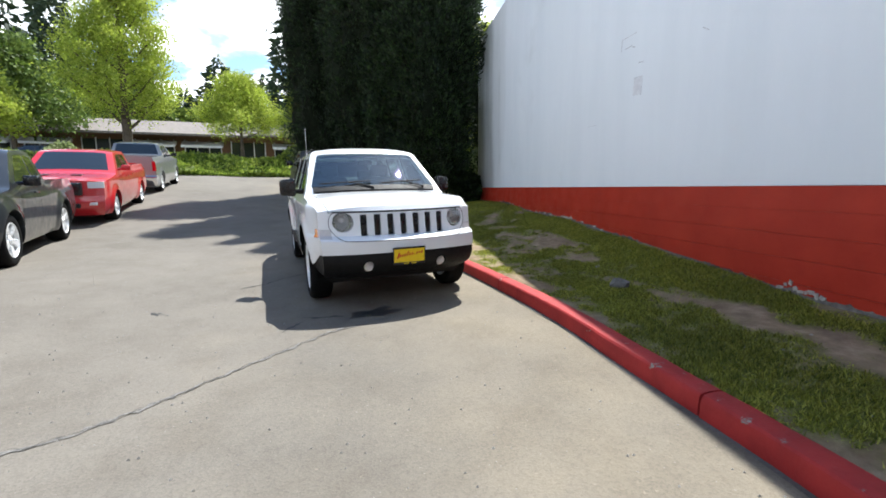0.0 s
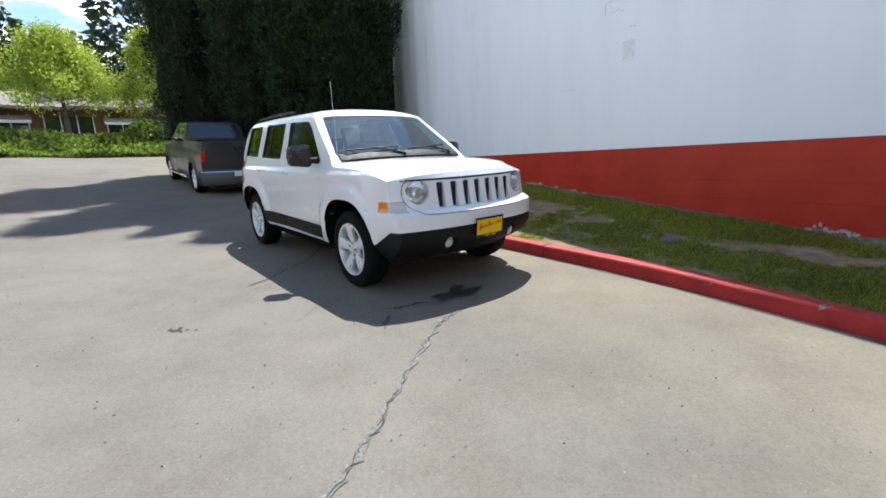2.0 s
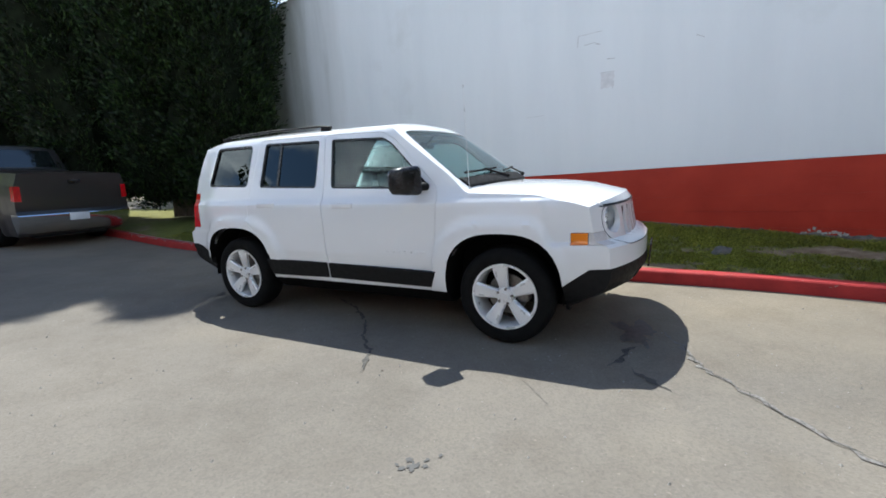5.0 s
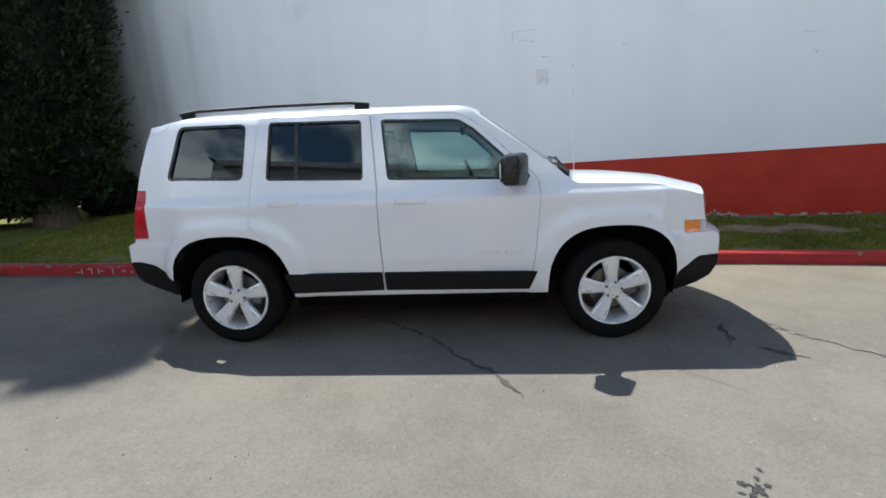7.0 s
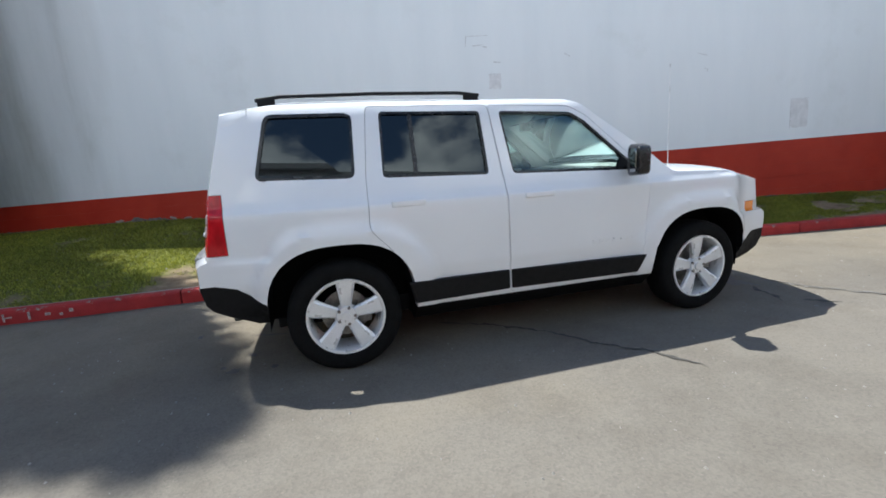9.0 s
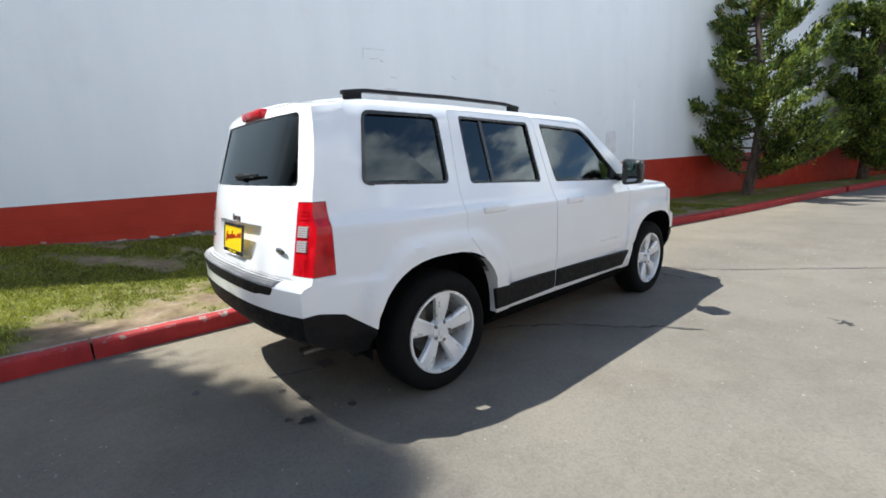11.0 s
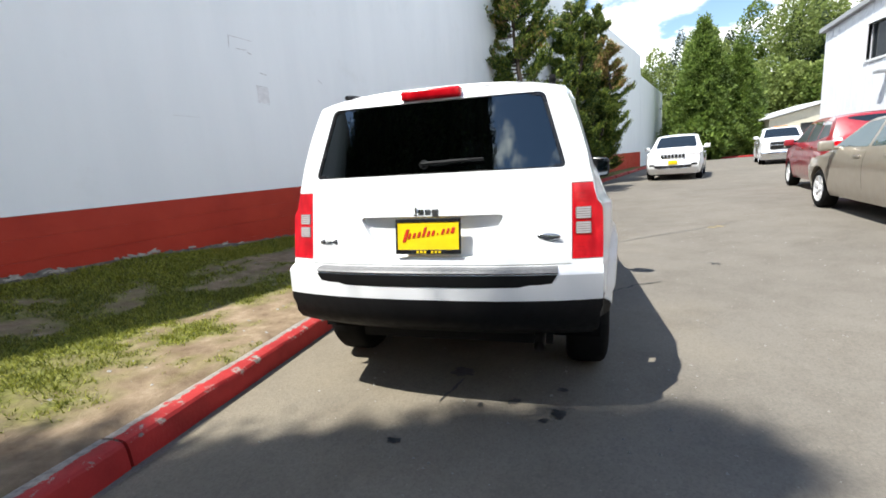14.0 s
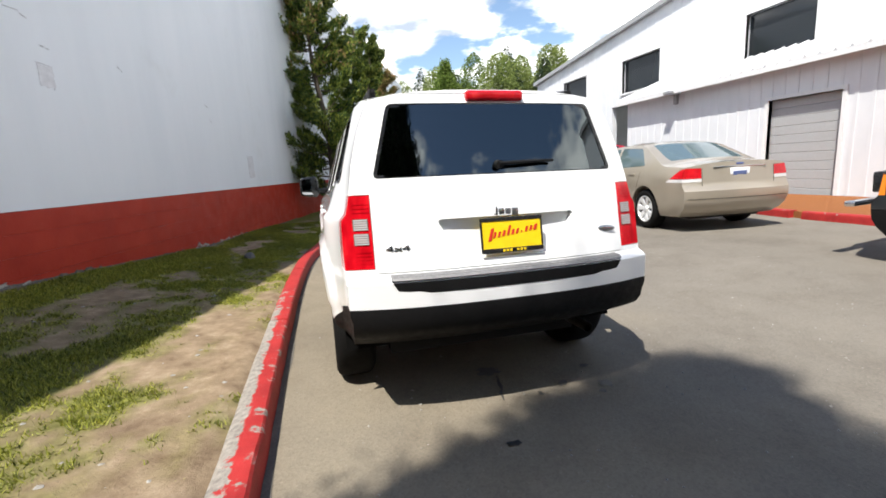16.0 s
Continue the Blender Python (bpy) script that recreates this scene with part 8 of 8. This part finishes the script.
blot("oil_stain", "dark wet oil stain beneath the car's nose", -0.34, -2.14, 0.24, 0.11, M_OIL, 1.3, 0.3, rough=1.1)
for i, (x, y, r) in enumerate(((-0.03, 1.66, 0.075), (-0.37, 1.95, 0.035), (-0.59, 2.04, 0.045), (-0.61, 1.79, 0.03), (0.13, 2.39, 0.03), (-0.52, 2.11, 0.025), (-0.20, 2.02, 0.02))):
    blot("oil_spot", "small dark oil spot on the asphalt", x, y, r, r * 0.7, M_OIL, 3.1 + i, i * 0.8, rough=0.6)
ribbon("oil_streak", "thin dark oil streak on the asphalt", [(0.02, 2.02), (-0.02, 1.86), (-0.05, 1.74)], 0.03, M_OIL, 12, 0.008, cat="stain")
for i, (dx, dy, r) in enumerate(((0, 0, 0.034), (0.03, 0.04, 0.018), (-0.03, 0.035, 0.017), (0.06, -0.03, 0.013), (0.11, -0.07, 0.011), (-0.02, 0.07, 0.012), (0.02, -0.045, 0.014))):
    blot("tar_fleck", "dark speckled tar fleck on the asphalt", -2.27 + dx, -1.40 + dy, r, r * 0.65, M_OIL, 20.5 + i, i * 0.9, rough=0.8)
M_YELLOW = plain("worn_yellow_paint", (0.27, 0.215, 0.12), 0.9, grain=40, vary=0.35, bump=0.3)
blot("paint_trace", "faint worn yellow paint trace on the asphalt", -3.06, -3.86, 0.05, 0.09, M_YELLOW, 51.0, 0.4, 0.0055, 0.7, "paint")
blot("paint_trace", "faint worn yellow paint trace on the asphalt", -2.93, -3.84, 0.04, 0.08, M_YELLOW, 52.0, 0.5, 0.0055, 0.7, "paint")

# loose grit on the asphalt
rg = np.random.default_rng(77)
tri_v, tri_f = [], []
for i in range(900):
    x, y = float(rg.uniform(-4.2, 1.0)), float(rg.uniform(-6.0, 4.5))
    if x > kerb_x(y) - 0.02:
        continue
    z = ground_z(x, y)
    r = float(rg.uniform(0.003, 0.0085))
    n0 = len(tri_v)
    for j in range(4):
        a = j * 1.571 + float(rg.uniform(-0.5, 0.5))
        tri_v.append((x + math.cos(a) * r * 1.3, y + math.sin(a) * r, z + 0.001))
    tri_v.append((x + r * 0.2, y, z + r * 1.2))
    tri_f += [(n0 + j, n0 + (j + 1) % 4, n0 + 4) for j in range(4)]
M_GRIT = plain("pale_grit", (0.25, 0.238, 0.215), 0.85, grain=30, vary=0.4)
tagged(new("loose_grit", raw_mesh("loose_grit", tri_v, tri_f, M_GRIT)), "tiny pale stones scattered on the asphalt", "grit", kind="stuff")


# ---- stones and litter on the grass ----
def stone(name, label, x, y, z, sx, sy, sz, mat, seed, cat="stone"):
    bm = bmesh.new()
    bmesh.ops.create_icosphere(bm, subdivisions=2, radius=1.0)
    for v in bm.verts:
        k = 1 + 0.35 * noise.noise(v.co * 1.3 + Vector((seed, 0, 0))) + 0.14 * noise.noise(v.co * 3.4 + Vector((0, seed, 0)))
        v.co = Vector((v.co.x * sx * k, v.co.y * sy * k, max(-0.35, v.co.z * k) * sz))
    ob = part(name, bm, mat, smooth=28)
    ob.matrix_basis = pose(x, y, z, 0, 0, seed * 40)
    return tagged(ob, label, cat)


def lawn_at(x, y):
    u = (x - kerb_x(y) - 0.155) / (wall_x(y) - kerb_x(y) - 0.155)
    return lawn_z(x, y, max(0.0, min(1.0, u)))


stone("rock", "small dark grey rock lying in the grass", 1.95, -2.88, lawn_at(1.95, -2.88) + 0.02, 0.105, 0.07, 0.075, M_ROCK, 3)
stone("stone", "flat pale stone lying in bare earth", 2.35, -2.12, lawn_at(2.35, -2.12) - 0.008, 0.055, 0.032, 0.022, M_GRIT, 5)
stone("stone", "flat pale stone lying in the grass", 1.95, -0.6, lawn_at(1.95, -0.6) - 0.008, 0.045, 0.03, 0.02, M_GRIT, 7)
rg = np.random.default_rng(78)
tri_v, tri_f = [], []
count = 0
while count < 220:
    y = float(rg.uniform(-6.5, 5.0))
    u = float(rg.uniform(0.03, 0.97))
    x = kerb_x(y) + 0.16 + (wall_x(y) - kerb_x(y) - 0.16) * u
    if y < 0 and rg.random() < 0.7:
        continue
    count += 1
    z = lawn_z(x, y, u)
    r = float(rg.uniform(0.004, 0.015))
    n0 = len(tri_v)
    for j in range(5):
        a = j * 1.2566 + float(rg.uniform(-0.4, 0.4))
        tri_v.append((x + math.cos(a) * r * 1.4, y + math.sin(a) * r, z - 0.002 + r * float(rg.uniform(0.0, 0.3))))
    tri_v.append((x + r * 0.2, y, z + r * float(rg.uniform(0.4, 0.9))))
    tri_f += [(n0 + j, n0 + (j + 1) % 5, n0 + 5) for j in range(5)]
tagged(new("lawn_gravel", raw_mesh("lawn_gravel", tri_v, tri_f, M_GRIT)), "pale pebbles and chips in the bare earth", "gravel", kind="stuff")

# ---- marks on the wall ----
wd = Vector((WALL[0][0] - WALL[1][0], WALL[0][1] - WALL[1][1])).normalized()
wn = Vector((-wd.y, wd.x))


def on_wall(y, z, off):
    return Vector((wall_x(y) + wn.x * off, y + wn.y * off, z))


def wall_mark(name, label, y, z, w, h, mat, seed, off=0.004, rough=0.12, tilt=0.0, cat="wall mark", deep=0.004):
    """A thin irregular patch on the wall's face."""
    bm = bmesh.new()
    N = 36
    front, back = [], []
    for i in range(N):
        a = 2 * math.pi * i / N
        ca, sa = math.cos(a), math.sin(a)
        q = 1 / max(abs(ca), abs(sa)) ** 0.92
        k = q * (1 + rough * noise.noise(Vector((ca * 2.2, sa * 2.2, seed))) + rough * 0.7 * noise.noise(Vector((ca * 7, sa * 7, seed))))
        u, v = ca * k * w / 2, sa * k * h / 2
        u, v = u * math.cos(tilt) - v * math.sin(tilt), u * math.sin(tilt) + v * math.cos(tilt)
        yy = y + u * wd.y
        front.append(bm.verts.new(on_wall(yy, z + v, off)))
        back.append(bm.verts.new(on_wall(yy, z + v, off - deep)))
    bm.faces.new(front)
    bm.faces.new(back[::-1])
    for i in range(N):
        bm.faces.new((front[i], back[i], back[(i + 1) % N], front[(i + 1) % N]))
    return tagged(part(name, bm, mat, smooth=0), label, cat, kind="structure")


M_PATCHEDGE = plain("filler_edge", (0.40, 0.40, 0.41), 0.7, grain=20, vary=0.2, bump=0.2)
M_SCRATCH = plain("grey_scratch", (0.58, 0.59, 0.61), 0.7, grain=30, vary=0.35, bump=0)
wall_mark("wall_patch", "grey filled square patch on the white wall", -1.55, 2.43, 0.19, 0.21, M_PATCH, 1.2, 0.004, 0.22)
wall_mark("wall_patch", "greyish painted-over patch on the white wall", -6.5, 1.55, 0.30, 0.46, M_PATCH, 2.2, 0.004, 0.06)
for i, (y, z, w, h, tl) in enumerate(((-1.55, 2.545, 0.20, 0.010, 0.05), (-1.63, 2.36, 0.010, 0.10, 0.2), (-1.30, 3.13, 0.34, 0.010, 0.02), (-1.13, 3.06, 0.010, 0.15, 0.1), (-1.30, 2.99, 0.16, 0.010, -0.05), (-1.42, 2.96, 0.07, 0.014, 0.3), (-1.60, 2.72, 0.12, 0.012, 0.15),
                                      (-6.5, 1.785, 0.30, 0.007, 0.0), (-6.35, 1.55, 0.007, 0.46, 0.0), (-4.85, 2.60, 0.16, 0.009, 0.25), (-4.94, 2.35, 0.012, 0.05, 0.1), (-4.9, 2.38, 0.02, 0.02, 0.0),
                                      (-0.40, 2.08, 0.30, 0.004, 0.02), (-2.7, 2.75, 0.10, 0.010, 0.5))):
    wall_mark("wall_scratch", "thin grey scratch in the white wall paint", y, z, w, h, M_SCRATCH, 10.0 + i, 0.003, 0.25, tl)

# bare concrete and dirt along the wall's foot
def footing(y0, y1, seed, mat, hi, lo, name, label, off, thr):
    bm = bmesh.new()
    rows = []
    n = int((y1 - y0) / 0.02)
    for i in range(n + 1):
        y = y0 + (y1 - y0) * i / n
        zb = interp(WBASE, y) - 0.06
        k = noise.noise(Vector((y * 1.1, seed, 0))) * 0.8 + noise.noise(Vector((y * 5.5, seed, 3))) * 0.5 + noise.noise(Vector((y * 21, seed, 7))) * 0.35
        top = zb + 0.06 + lo + max(0.0, k - thr) * hi
        rows.append([bm.verts.new(on_wall(y, zb, off)), bm.verts.new(on_wall(y, top, off)), bm.verts.new(on_wall(y, top, off - 0.02))])
    for a, b in zip(rows, rows[1:]):
        bm.faces.new((a[0], b[0], b[1], a[1]))
        bm.faces.new((a[1], b[1], b[2], a[2]))
    return tagged(part(name, bm, mat, smooth=30), label, "wall base", kind="structure")


M_FOOTDIRT = plain("grey_dirt_footing", (0.13, 0.12, 0.11), 0.95, grain=22, vary=0.5, bump=0.6)
footing(-9.3, 7.0, 2.0, M_FOOTDIRT, 0.10, 0.012, "wall_footing", "dirty grey concrete showing along the wall foot", 0.010, 0.05)
rr = random.Random(8)
chips = [(-3.80 - 0.045 * i, 0.26 + rr.uniform(-0.02, 0.05), rr.uniform(0.02, 0.06), rr.uniform(0.02, 0.05)) for i in range(9)]
for lo, hi, n in ((-5.6, -4.6, 12), (0.2, 2.3, 18), (2.3, 4.6, 9), (-1.2, 0.2, 3)):
    for i in range(n):
        y = rr.uniform(lo, hi)
        chips.append((y, interp(WBASE, y) + rr.uniform(0.005, 0.04), rr.uniform(0.03, 0.12), rr.uniform(0.012, 0.032)))
for i, (y, z, w, h) in enumerate(chips):
    wall_mark("paint_chip", "white chip where red paint has flaked off", y, z, w, h, M_CHIP, 40.0 + i, 0.014, 0.5, rr.uniform(-0.4, 0.4), "paint chip", 0.010)

# worn white lettering on the kerb's face: plain bars
LETTERS = [(4.46 + d, w, a, b) for d, w, a, b in ((0.0, 0.035, 0.045, 0.055), (-0.05, 0.006, 0.03, 0.095), (-0.16, 0.03, 0.085, 0.098), (-0.18, 0.006, 0.03, 0.09), (-0.27, 0.006, 0.03, 0.1), (-0.30, 0.03, 0.06, 0.07), (-0.46, 0.008, 0.03, 0.1), (-0.60, 0.02, 0.05, 0.075), (-0.70, 0.012, 0.035, 0.06), (-0.78, 0.015, 0.06, 0.09))]
M_LETTER = plain("worn_white_paint", (0.36, 0.30, 0.28), 0.85, grain=60, vary=0.4, bump=0.2)
for i, (yy, ww, z0, z1) in enumerate(LETTERS):
    bm = bmesh.new()
    x0 = kerb_x(yy)
    g = ground_z(x0, yy)
    box(bm, x0 - 0.001, x0 + 0.012, yy - ww, yy + ww, g + z0, g + z1)
    tagged(part("kerb_letter_bar", bm, M_LETTER, smooth=0), "worn white painted letter bar on the kerb face", "kerb marking", kind="structure")
